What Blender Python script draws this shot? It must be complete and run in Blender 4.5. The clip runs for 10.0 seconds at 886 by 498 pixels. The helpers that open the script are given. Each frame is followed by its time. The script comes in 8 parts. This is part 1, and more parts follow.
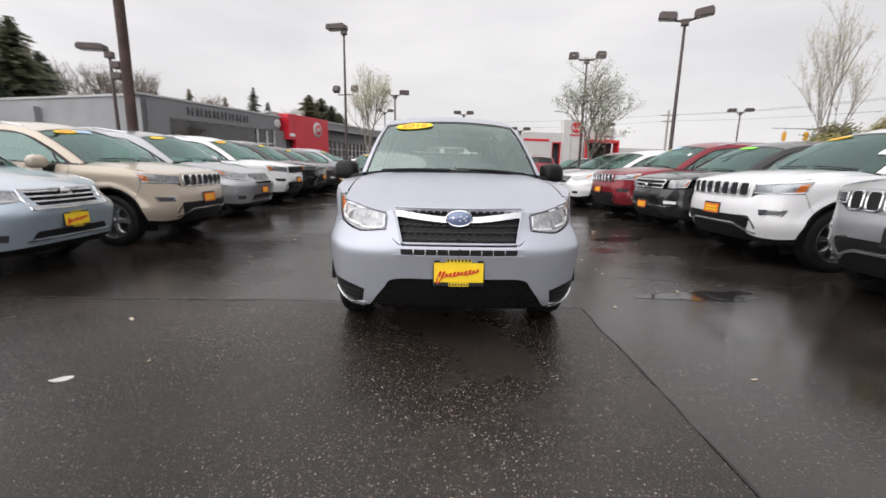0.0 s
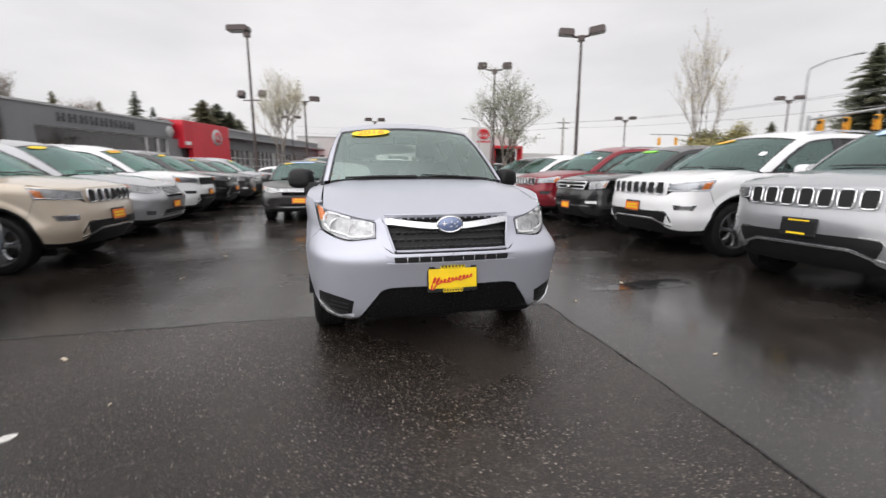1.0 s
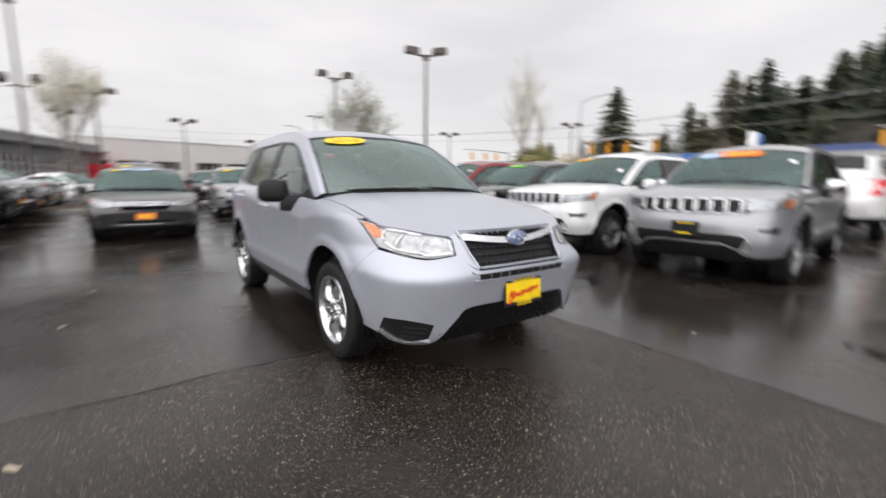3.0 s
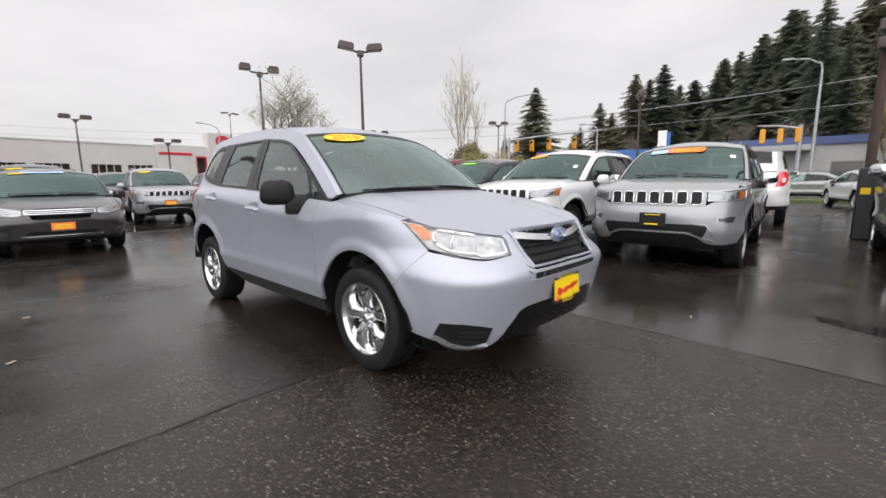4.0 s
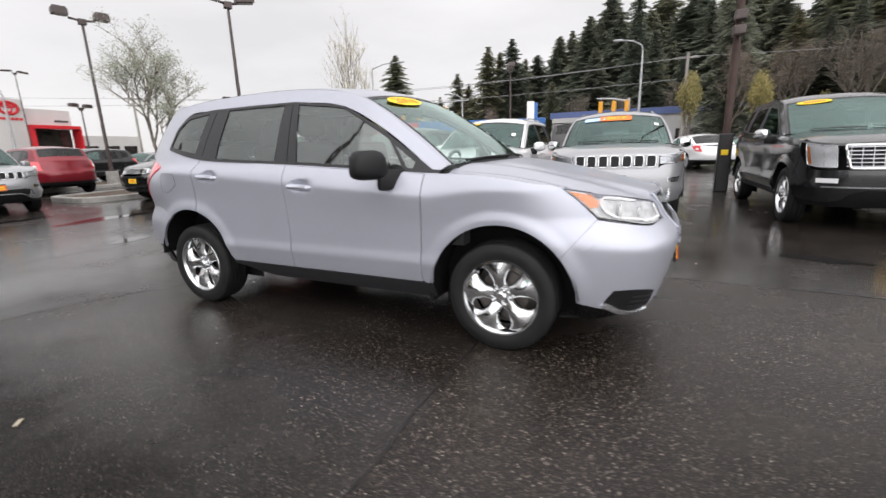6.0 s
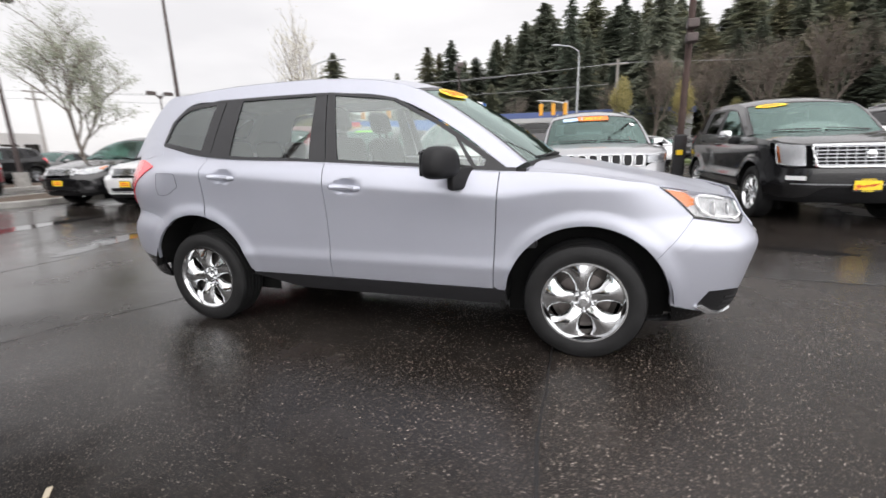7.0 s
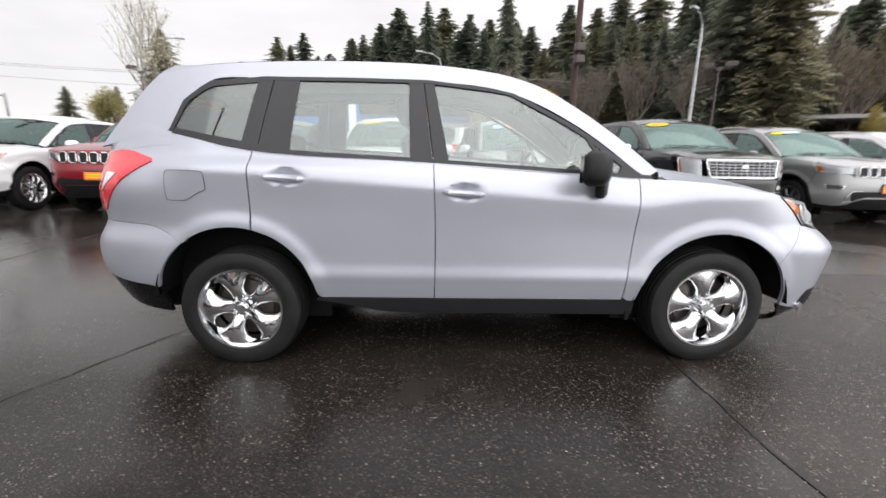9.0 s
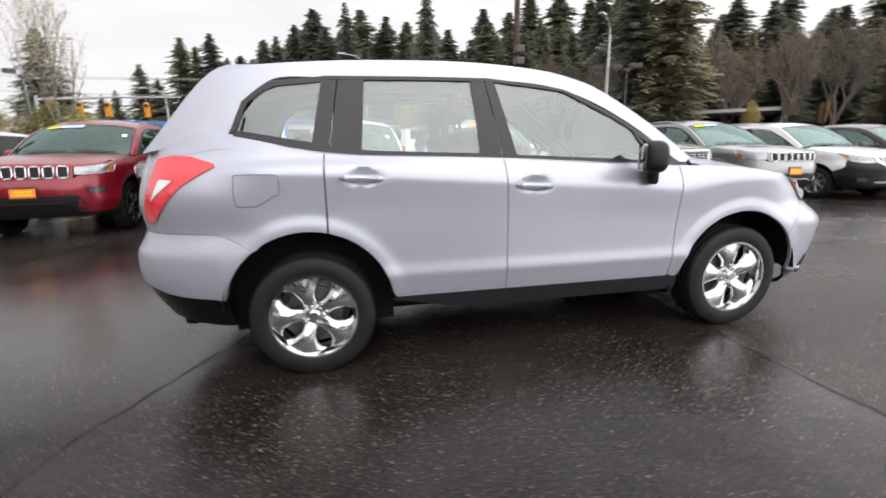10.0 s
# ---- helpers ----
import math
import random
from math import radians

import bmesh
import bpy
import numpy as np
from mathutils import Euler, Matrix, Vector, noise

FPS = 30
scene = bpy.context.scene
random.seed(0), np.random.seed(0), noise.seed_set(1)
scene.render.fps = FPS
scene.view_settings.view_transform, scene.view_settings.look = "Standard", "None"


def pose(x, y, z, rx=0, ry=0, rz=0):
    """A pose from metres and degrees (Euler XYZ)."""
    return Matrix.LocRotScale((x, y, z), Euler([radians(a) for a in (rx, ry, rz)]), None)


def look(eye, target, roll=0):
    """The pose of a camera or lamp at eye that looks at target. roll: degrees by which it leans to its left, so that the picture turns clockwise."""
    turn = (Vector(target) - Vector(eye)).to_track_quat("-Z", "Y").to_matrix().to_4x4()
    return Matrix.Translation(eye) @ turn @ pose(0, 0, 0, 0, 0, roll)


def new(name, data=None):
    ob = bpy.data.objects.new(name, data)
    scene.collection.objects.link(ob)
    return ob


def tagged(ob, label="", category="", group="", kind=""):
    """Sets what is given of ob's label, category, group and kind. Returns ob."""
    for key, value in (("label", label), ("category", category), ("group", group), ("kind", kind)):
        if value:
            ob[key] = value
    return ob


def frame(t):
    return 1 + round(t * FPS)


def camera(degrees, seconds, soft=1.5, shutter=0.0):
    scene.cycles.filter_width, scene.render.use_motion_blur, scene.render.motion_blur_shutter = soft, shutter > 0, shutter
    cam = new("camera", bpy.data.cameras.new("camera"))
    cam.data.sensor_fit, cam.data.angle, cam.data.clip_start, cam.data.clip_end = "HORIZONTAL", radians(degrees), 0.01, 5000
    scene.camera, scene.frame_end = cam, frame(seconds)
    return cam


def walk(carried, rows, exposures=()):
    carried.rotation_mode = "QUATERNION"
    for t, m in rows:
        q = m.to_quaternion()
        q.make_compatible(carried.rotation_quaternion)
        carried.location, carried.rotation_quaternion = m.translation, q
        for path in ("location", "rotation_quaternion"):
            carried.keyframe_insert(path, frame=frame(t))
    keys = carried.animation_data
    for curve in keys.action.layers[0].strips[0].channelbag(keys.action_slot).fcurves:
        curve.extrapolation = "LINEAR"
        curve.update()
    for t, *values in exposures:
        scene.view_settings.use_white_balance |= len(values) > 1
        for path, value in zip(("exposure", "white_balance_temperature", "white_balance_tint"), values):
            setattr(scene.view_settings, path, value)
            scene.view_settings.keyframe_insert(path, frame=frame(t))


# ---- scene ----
cam = camera(91.3, 10.0, shutter=0.7)
METRES, EYE, TILT, LEAN, TURN = 7.485, 1.185, 0.1, 0.0, 0.0
ROWS = [
    (0.0, 0.0, 0.0, 0.0, 0.22, -11.25, -1.09),
    (0.2, -0.0101, -0.0019, -0.0006, -1.47, -11.34, -1.84),
    (0.5, -0.0296, -0.0021, 0.0009, -6.37, -10.84, 0.09),
    (0.7, -0.0417, -0.0017, 0.0014, -8.61, -10.48, 0.63),
    (1.0, -0.063, 0.0065, -0.001, -11.53, -10.28, 0.01),
    (1.2, -0.08, 0.0168, -0.0006, -13.53, -10.52, 0.75),
    (1.5, -0.1066, 0.0256, 0.0005, -14.42, -9.81, -1.48),
    (1.7, -0.1284, 0.0284, 0.0001, -15.88, -8.88, -1.54),
    (2.0, -0.1601, 0.0379, 0.0012, -18.26, -9.07, -0.56),
    (2.2, -0.1788, 0.0441, 0.0021, -19.8, -8.56, -1.18),
    (2.5, -0.2021, 0.0629, 0.0019, -23.54, -6.68, -1.05),
    (2.7, -0.2163, 0.0759, 0.0023, -26.77, -8.51, -1.58),
    (3.0, -0.2386, 0.0944, 0.0006, -34.8, -8.88, -0.51),
    (3.2, -0.2565, 0.1043, 0.0029, -40.19, -10.01, 3.35),
    (4.3, -0.3196, 0.192, -0.0006, -46.38, -9.42, -0.08),
    (4.5, -0.3359, 0.2094, -0.0001, -48.4, -10.73, 0.9),
    (4.7, -0.351, 0.2255, 0.0011, -49.39, -11.87, 0.41),
    (5.0, -0.3665, 0.2536, 0.0006, -50.37, -12.28, -0.96),
    (5.2, -0.3747, 0.2731, 0.0019, -52.5, -13.3, 0.58),
    (5.5, -0.3883, 0.3, 0.0029, -56.63, -12.96, -0.61),
    (5.7, -0.3996, 0.32, 0.0015, -60.03, -13.11, 0.61),
    (6.8, -0.4201, 0.4352, 0.0013, -68.02, -12.67, 0.79),
    (7.0, -0.4242, 0.4573, 0.0008, -70.98, -13.3, 1.34),
    (7.2, -0.4259, 0.4767, 0.0012, -72.72, -13.57, 0.49),
    (7.5, -0.4215, 0.5083, -0.0015, -75.11, -13.24, 1.36),
    (7.7, -0.417, 0.5289, -0.0001, -76.78, -13.12, 1.04),
    (8.0, -0.4165, 0.5605, -0.0015, -80.4, -12.95, -0.28),
    (8.2, -0.4193, 0.5821, -0.0009, -83.61, -13.29, 1.37),
    (8.5, -0.4214, 0.614, 0.0001, -85.97, -13.7, 0.3),
    (8.7, -0.4198, 0.6357, -0.0008, -87.44, -13.24, 0.12),
    (9.0, -0.4174, 0.6654, 0.0008, -90.05, -13.15, -1.24),
    (9.2, -0.4186, 0.6856, -0.001, -91.93, -12.48, -2.24),
    (9.5, -0.4252, 0.7192, -0.0022, -95.99, -12.73, -1.18),
    (9.7, -0.4244, 0.7397, -0.0029, -97.73, -12.92, -1.47),
    (10.0, -0.4178, 0.7717, -0.0039, -100.11, -12.84, 0.69),
]
walk(cam, [(t, pose(0, 0, EYE, TILT, LEAN, TURN) @ pose(METRES * x, METRES * y, METRES * z, 90 + pitch, roll, yaw)) for t, x, y, z, yaw, pitch, roll in ROWS],
     exposures=[(0.0, 0.16, 6500, 11), (2.5, 0.20, 6500, 11), (5.0, 0.13, 6500, 11), (7.0, 0.42, 6500, 11), (10.0, 0.40, 6500, 11)])

# ---- world and light ----
world = bpy.data.worlds.new("overcast_sky")
scene.world = world
world.use_nodes = True
wn, wl = world.node_tree.nodes, world.node_tree.links
wn.clear()
w_out = wn.new("ShaderNodeOutputWorld")
w_bg = wn.new("ShaderNodeBackground")
w_sky = wn.new("ShaderNodeTexSky")
w_sky.sky_type = "NISHITA"
w_sky.sun_disc = False
w_sky.sun_elevation, w_sky.sun_rotation = radians(58), radians(235)
w_co = wn.new("ShaderNodeTexCoord")
w_map = wn.new("ShaderNodeMapping")
w_map.inputs["Scale"].default_value = (1.0, 1.0, 3.2)
w_noise = wn.new("ShaderNodeTexNoise")
w_noise.inputs["Scale"].default_value = 2.2
w_noise.inputs["Detail"].default_value = 5
w_noise.inputs["Roughness"].default_value = 0.5
w_ramp = wn.new("ShaderNodeValToRGB")
w_ramp.color_ramp.elements[0].position, w_ramp.color_ramp.elements[0].color = 0.3, (8.1, 7.95, 8.0, 1)
w_ramp.color_ramp.elements[1].position, w_ramp.color_ramp.elements[1].color = 0.62, (9.8, 9.6, 9.58, 1)
w_mix = wn.new("ShaderNodeMixRGB")
w_mix.inputs["Fac"].default_value = 0.93
wl.new(w_co.outputs["Generated"], w_map.inputs["Vector"])
wl.new(w_map.outputs["Vector"], w_noise.inputs["Vector"])
wl.new(w_noise.outputs["Fac"], w_ramp.inputs["Fac"])
wl.new(w_sky.outputs["Color"], w_mix.inputs["Color1"])
wl.new(w_ramp.outputs["Color"], w_mix.inputs["Color2"])
# the cloud is thinner, and so brighter, round the hidden sun
w_dot = wn.new("ShaderNodeVectorMath")
w_dot.operation = "DOT_PRODUCT"
w_dot.inputs[1].default_value = Vector((-15, -16, 14)).normalized()
wl.new(w_co.outputs["Generated"], w_dot.inputs[0])
w_glow = wn.new("ShaderNodeMapRange")
w_glow.interpolation_type = "SMOOTHSTEP"
w_glow.inputs["From Min"].default_value, w_glow.inputs["From Max"].default_value = -0.15, 1.0
w_glow.inputs["To Min"].default_value, w_glow.inputs["To Max"].default_value = 0.84, 1.75
wl.new(w_dot.outputs["Value"], w_glow.inputs["Value"])
w_gain = wn.new("ShaderNodeMixRGB")
w_gain.blend_type = "MULTIPLY"
w_gain.inputs["Fac"].default_value = 1.0
wl.new(w_mix.outputs["Color"], w_gain.inputs["Color1"])
wl.new(w_glow.outputs["Result"], w_gain.inputs["Color2"])
# an overcast sky grows brighter from the horizon to the zenith
w_sep = wn.new("ShaderNodeSeparateXYZ")
wl.new(w_co.outputs["Generated"], w_sep.inputs["Vector"])
w_zen = wn.new("ShaderNodeMapRange")
w_zen.inputs["From Min"].default_value, w_zen.inputs["From Max"].default_value = 0.10, 1.0
w_zen.inputs["To Min"].default_value, w_zen.inputs["To Max"].default_value = 1.0, 1.15
wl.new(w_sep.outputs["Z"], w_zen.inputs["Value"])
w_lift = wn.new("ShaderNodeMixRGB")
w_lift.blend_type = "MULTIPLY"
w_lift.inputs["Fac"].default_value = 1.0
wl.new(w_gain.outputs["Color"], w_lift.inputs["Color1"])
wl.new(w_zen.outputs["Result"], w_lift.inputs["Color2"])
wl.new(w_lift.outputs["Color"], w_bg.inputs["Color"])
w_bg.inputs["Strength"].default_value = 0.1
wl.new(w_bg.outputs["Background"], w_out.inputs["Surface"])

sun = new("sun", bpy.data.lights.new("sun", "SUN"))
sun.data.energy, sun.data.angle, sun.data.color = 1.5, radians(130), (1.0, 0.98, 0.95)
sun.matrix_world = look((-26, -20, 20), (0, 0, 0))

# ---- materials ----
MATS = {}


def ramp_node(nt, fac, stops):
    r = nt.nodes.new("ShaderNodeValToRGB")
    cr = r.color_ramp
    while len(cr.elements) < len(stops):
        cr.elements.new(0.5)
    for e, (p, c) in zip(cr.elements, stops):
        e.position = p
        e.color = (*c, 1) if len(c) == 3 else c
    nt.links.new(fac, r.inputs["Fac"])
    return r.outputs["Color"]


def noise_node(nt, scale, detail=4, rough=0.55, vec=None):
    n = nt.nodes.new("ShaderNodeTexNoise")
    n.inputs["Scale"].default_value, n.inputs["Detail"].default_value, n.inputs["Roughness"].default_value = scale, detail, rough
    if vec is None:
        vec = nt.nodes.new("ShaderNodeTexCoord").outputs["Object"]
    nt.links.new(vec, n.inputs["Vector"])
    return n.outputs["Fac"]


def mixc(nt, fac, a, b, blend="MIX"):
    m = nt.nodes.new("ShaderNodeMixRGB")
    m.blend_type = blend
    for sock, v in (("Fac", fac), ("Color1", a), ("Color2", b)):
        if isinstance(v, (int, float)):
            m.inputs[sock].default_value = v
        elif isinstance(v, tuple):
            m.inputs[sock].default_value = (*v, 1) if len(v) == 3 else v
        else:
            nt.links.new(v, m.inputs[sock])
    return m.outputs["Color"]


def mat(name, color, rough=0.5, metal=0.0, var=0.12, scale=8.0, bump=0.0, bscale=60.0, coat=0.0, rvar=0.1, emit=None, spec=0.5):
    """A plain surface with two scales of variation in colour and gloss."""
    if name in MATS:
        return MATS[name]
    m = bpy.data.materials.new(name)
    m.use_nodes = True
    nt = m.node_tree
    b = nt.nodes["Principled BSDF"]
    co = nt.nodes.new("ShaderNodeTexCoord").outputs["Object"]
    n1 = noise_node(nt, scale, 3, 0.6, co)
    n2 = noise_node(nt, scale * 9, 4, 0.6, co)
    dark = tuple(c * (1 - var) for c in color)
    light = tuple(min(1, c * (1 + var)) for c in color)
    c1 = ramp_node(nt, n1, [(0.3, dark), (0.7, light)])
    c2 = ramp_node(nt, n2, [(0.3, (1 - var * 0.6,) * 3), (0.7, (1.0,) * 3)])
    nt.links.new(mixc(nt, 1.0, c1, c2, "MULTIPLY"), b.inputs["Base Color"])
    rr = ramp_node(nt, n2, [(0.2, (max(0.02, rough - rvar * rough),) * 3), (0.8, (min(1, rough + rvar * rough),) * 3)])
    nt.links.new(rr, b.inputs["Roughness"])
    b.inputs["Metallic"].default_value = metal
    b.inputs["Specular IOR Level"].default_value = spec
    b.inputs["Coat Weight"].default_value = coat
    b.inputs["Coat Roughness"].default_value = 0.04
    if bump:
        bp = nt.nodes.new("ShaderNodeBump")
        bp.inputs["Strength"].default_value = bump
        bp.inputs["Distance"].default_value = 0.01
        nt.links.new(noise_node(nt, bscale, 5, 0.6, co), bp.inputs["Height"])
        nt.links.new(bp.outputs["Normal"], b.inputs["Normal"])
    if emit:
        b.inputs["Emission Color"].default_value = (*emit[0], 1)
        b.inputs["Emission Strength"].default_value = emit[1]
    MATS[name] = m
    return m


def paint(name, color, metal=0.35, rough=0.32, wet=0.06, coat=1.0, film=(0.03, 0.10)):
    """Car lacquer: flakes under a clear coat, with fine rain drops and a film of road dirt."""
    if name in MATS:
        return MATS[name]
    m = bpy.data.materials.new(name)
    m.use_nodes = True
    nt = m.node_tree
    b = nt.nodes["Principled BSDF"]
    co = nt.nodes.new("ShaderNodeTexCoord").outputs["Object"]
    fl = noise_node(nt, 900, 1, 0.5, co)
    c = ramp_node(nt, fl, [(0.35, tuple(x * 0.93 for x in color)), (0.65, tuple(min(1, x * 1.05) for x in color))])
    dirt = noise_node(nt, 3.0, 5, 0.65, co)
    dr = ramp_node(nt, dirt, [(0.45, (0, 0, 0)), (0.8, (0.12,) * 3)])
    c = mixc(nt, dr, c, tuple(min(0.3, 0.6 * x + 0.015) for x in color))
    nt.links.new(c, b.inputs["Base Color"])
    b.inputs["Metallic"].default_value = metal
    b.inputs["Roughness"].default_value = rough
    b.inputs["Coat Weight"].default_value = coat
    b.inputs["Specular IOR Level"].default_value = 0.25 + 0.25 * coat
    cr = ramp_node(nt, noise_node(nt, 40, 4, 0.6, co), [(0.3, (film[0],) * 3), (0.75, (film[1],) * 3)])
    nt.links.new(cr, b.inputs["Coat Roughness"])
    v = nt.nodes.new("ShaderNodeTexVoronoi")
    v.inputs["Scale"].default_value = 130
    nt.links.new(co, v.inputs["Vector"])
    drop = ramp_node(nt, v.outputs["Distance"], [(0.0, (1, 1, 1)), (0.32, (0, 0, 0))])
    bp = nt.nodes.new("ShaderNodeBump")
    bp.inputs["Strength"].default_value = wet
    bp.inputs["Distance"].default_value = 0.002
    nt.links.new(drop, bp.inputs["Height"])
    nt.links.new(bp.outputs["Normal"], b.inputs["Coat Normal"])
    MATS[name] = m
    return m


def glass(name, tint, gloss_rough=0.02, base=0.0, ior=1.5, sheen=(1, 1, 1)):
    """Thin glass pane: tinted see-through with a mirror-like sheen by angle."""
    if name in MATS:
        return MATS[name]
    m = bpy.data.materials.new(name)
    m.use_nodes = True
    nt = m.node_tree
    nt.nodes.clear()
    out = nt.nodes.new("ShaderNodeOutputMaterial")
    tr = nt.nodes.new("ShaderNodeBsdfTransparent")
    tr.inputs["Color"].default_value = (*tint, 1)
    gl = nt.nodes.new("ShaderNodeBsdfGlossy")
    gl.inputs["Roughness"].default_value = gloss_rough
    gl.inputs["Color"].default_value = (*sheen, 1)
    fr = nt.nodes.new("ShaderNodeFresnel")
    fr.inputs["IOR"].default_value = ior
    co = nt.nodes.new("ShaderNodeTexCoord").outputs["Object"]
    v = nt.nodes.new("ShaderNodeTexVoronoi")
    v.inputs["Scale"].default_value = 90
    nt.links.new(co, v.inputs["Vector"])
    drop = ramp_node(nt, v.outputs["Distance"], [(0.0, (1, 1, 1)), (0.3, (0, 0, 0))])
    bp = nt.nodes.new("ShaderNodeBump")
    bp.inputs["Strength"].default_value = 0.03
    bp.inputs["Distance"].default_value = 0.002
    nt.links.new(drop, bp.inputs["Height"])
    nt.links.new(bp.outputs["Normal"], gl.inputs["Normal"])
    ad = nt.nodes.new("ShaderNodeMath")
    ad.operation = "ADD"
    ad.use_clamp = True
    ad.inputs[1].default_value = base
    nt.links.new(fr.outputs["Fac"], ad.inputs[0])
    mx = nt.nodes.new("ShaderNodeMixShader")
    nt.links.new(ad.outputs["Value"], mx.inputs["Fac"])
    nt.links.new(tr.outputs["BSDF"], mx.inputs[1])
    nt.links.new(gl.outputs["BSDF"], mx.inputs[2])
    nt.links.new(mx.outputs["Shader"], out.inputs["Surface"])
    MATS[name] = m
    return m


M_BLACK = mat("black_plastic", (0.009, 0.009, 0.010), 0.5, bump=0.15, bscale=400, spec=0.28)
M_GLOSSBLACK = mat("gloss_black_trim", (0.0045, 0.0045, 0.005), 0.25, spec=0.28, rvar=0.3)
M_MIRROR = mat("mirror_glass", (0.30, 0.31, 0.32), 0.04, 1.0, var=0.05)
M_SATIN = mat("satin_black_trim", (0.018, 0.018, 0.02), 0.35, coat=0.1, spec=0.35)
M_RUBBER = mat("tyre_rubber", (0.0125, 0.0125, 0.013), 0.6, bump=0.3, bscale=120, var=0.3, spec=0.3)
M_CHROME = mat("chrome", (0.66, 0.67, 0.68), 0.09, 1.0, var=0.05, rvar=0.5)
M_SILVERTRIM = mat("silver_trim", (0.62, 0.63, 0.65), 0.25, 0.85, var=0.05)
M_LAMPRIM = mat("lamp_bowl_bright", (0.92, 0.92, 0.93), 0.2, 0.6, var=0.06, scale=40)
M_SUVALLOY = mat("satin_grey_alloy", (0.20, 0.20, 0.21), 0.3, 0.8, var=0.12)
M_ALLOY = mat("grey_alloy", (0.42, 0.43, 0.45), 0.28, 0.9, var=0.12)
M_DARKALLOY = mat("dark_alloy", (0.05, 0.05, 0.055), 0.3, 0.7, var=0.12)
M_DISC = mat("brake_disc_steel", (0.22, 0.2, 0.19), 0.45, 0.9, var=0.3)
M_WELL = mat("wheel_well_liner", (0.012, 0.012, 0.012), 0.9, spec=0.1)
M_SEAT = mat("seat_fabric_grey", (0.055, 0.055, 0.058), 0.85, bump=0.3, bscale=300)
M_DASH = mat("dashboard_plastic", (0.07, 0.07, 0.072), 0.6, bump=0.1, bscale=300)
M_CABIN = mat("cabin_lining", (0.66, 0.65, 0.63), 0.85)
M_LAMPBOWL = mat("lamp_reflector", (0.74, 0.74, 0.745), 0.3, 0.12, var=0.35, scale=28)
M_AMBER = mat("amber_lens", (0.92, 0.28, 0.05), 0.12, coat=1.0, var=0.1, scale=40)
M_RED = mat("red_lens", (0.74, 0.035, 0.05), 0.12, coat=1.0, var=0.15, scale=40)
M_CLEARLENS = mat("white_lens", (0.75, 0.75, 0.76), 0.12, coat=1.0, var=0.1, scale=60)
M_YELLOW = mat("yellow_card", (0.86, 0.6, 0.01), 0.45, var=0.06)
M_REDINK = mat("red_ink", (0.6, 0.03, 0.02), 0.5, var=0.05)
M_ORANGE = mat("orange_card", (0.85, 0.2, 0.03), 0.45, var=0.06)
M_GREENCARD = mat("green_card", (0.25, 0.75, 0.05), 0.45, var=0.06)
M_BLUECARD = mat("pale_blue_card", (0.45, 0.62, 0.85), 0.45, var=0.06)
M_WHITECARD = mat("white_card", (0.8, 0.8, 0.8), 0.5, var=0.04)
M_BLUE = mat("blue_enamel", (0.17, 0.22, 0.38), 0.15, coat=1.0)
M_GLASS_CLEAR = glass("window_glass_clear", (0.86, 0.93, 0.90), base=0.13, sheen=(0.88, 0.94, 0.92))
M_GLASS_WIND = glass("windscreen_glass", (0.86, 0.96, 0.92), base=0.19, sheen=(0.80, 0.97, 0.92))
M_GLASS_DARK = glass("window_glass_privacy", (0.16, 0.17, 0.175), base=0.0, ior=1.45)
M_GLASS_GREEN = glass("windscreen_glass_green", (0.30, 0.52, 0.45), base=0.17, ior=1.42, sheen=(0.58, 0.78, 0.73))
M_GLASS_BACK = glass("rear_window_glass", (0.86, 0.92, 0.89), base=0.03)
M_LENS = glass("headlight_lens_clear", (0.93, 0.94, 0.95))


# ---- mesh helpers ----
def mesh_ob(name, verts, faces, material, parent=None, label="", smooth=True, matrix=None):
    me = bpy.data.meshes.new(name)
    me.from_pydata([tuple(v) for v in verts], [], faces)
    me.materials.append(material)
    if smooth:
        me.polygons.foreach_set("use_smooth", [True] * len(me.polygons))
    me.update()
    ob = new(name, me)
    if parent is not None:
        ob.parent = parent
    if matrix is not None:
        ob.matrix_basis = matrix
    if label:
        ob["label"] = label
    return ob


def part(name, bm, material, parent=None, label="", smooth=False, matrix=None):
    me = bpy.data.meshes.new(name)
    bmesh.ops.recalc_face_normals(bm, faces=bm.faces[:])
    bm.to_mesh(me)
    bm.free()
    me.materials.append(material)
    if smooth:
        me.polygons.foreach_set("use_smooth", [True] * len(me.polygons))
        me.set_sharp_from_angle(angle=radians(40))
    ob = new(name, me)
    if parent is not None:
        ob.parent = parent
    if matrix is not None:
        ob.matrix_basis = matrix
    if label:
        ob["label"] = label
    return ob


def add_box(bm, x0, x1, y0, y1, z0, z1, bevel=0.0, m=None):
    r = bmesh.ops.create_cube(bm, size=1)
    vs = r["verts"]
    for v in vs:
        v.co = Vector((x0 + (v.co.x + 0.5) * (x1 - x0), y0 + (v.co.y + 0.5) * (y1 - y0), z0 + (v.co.z + 0.5) * (z1 - z0)))
        if m is not None:
            v.co = m @ v.co
    if bevel:
        es = list({e for v in vs for e in v.link_edges})
        bmesh.ops.bevel(bm, geom=es, offset=bevel, segments=2, affect="EDGES", profile=0.5)


def box(name, x0, x1, y0, y1, z0, z1, material, parent=None, label="", bevel=0.0, m=None):
    bm = bmesh.new()
    add_box(bm, x0, x1, y0, y1, z0, z1, bevel, m)
    return part(name, bm, material, parent, label)


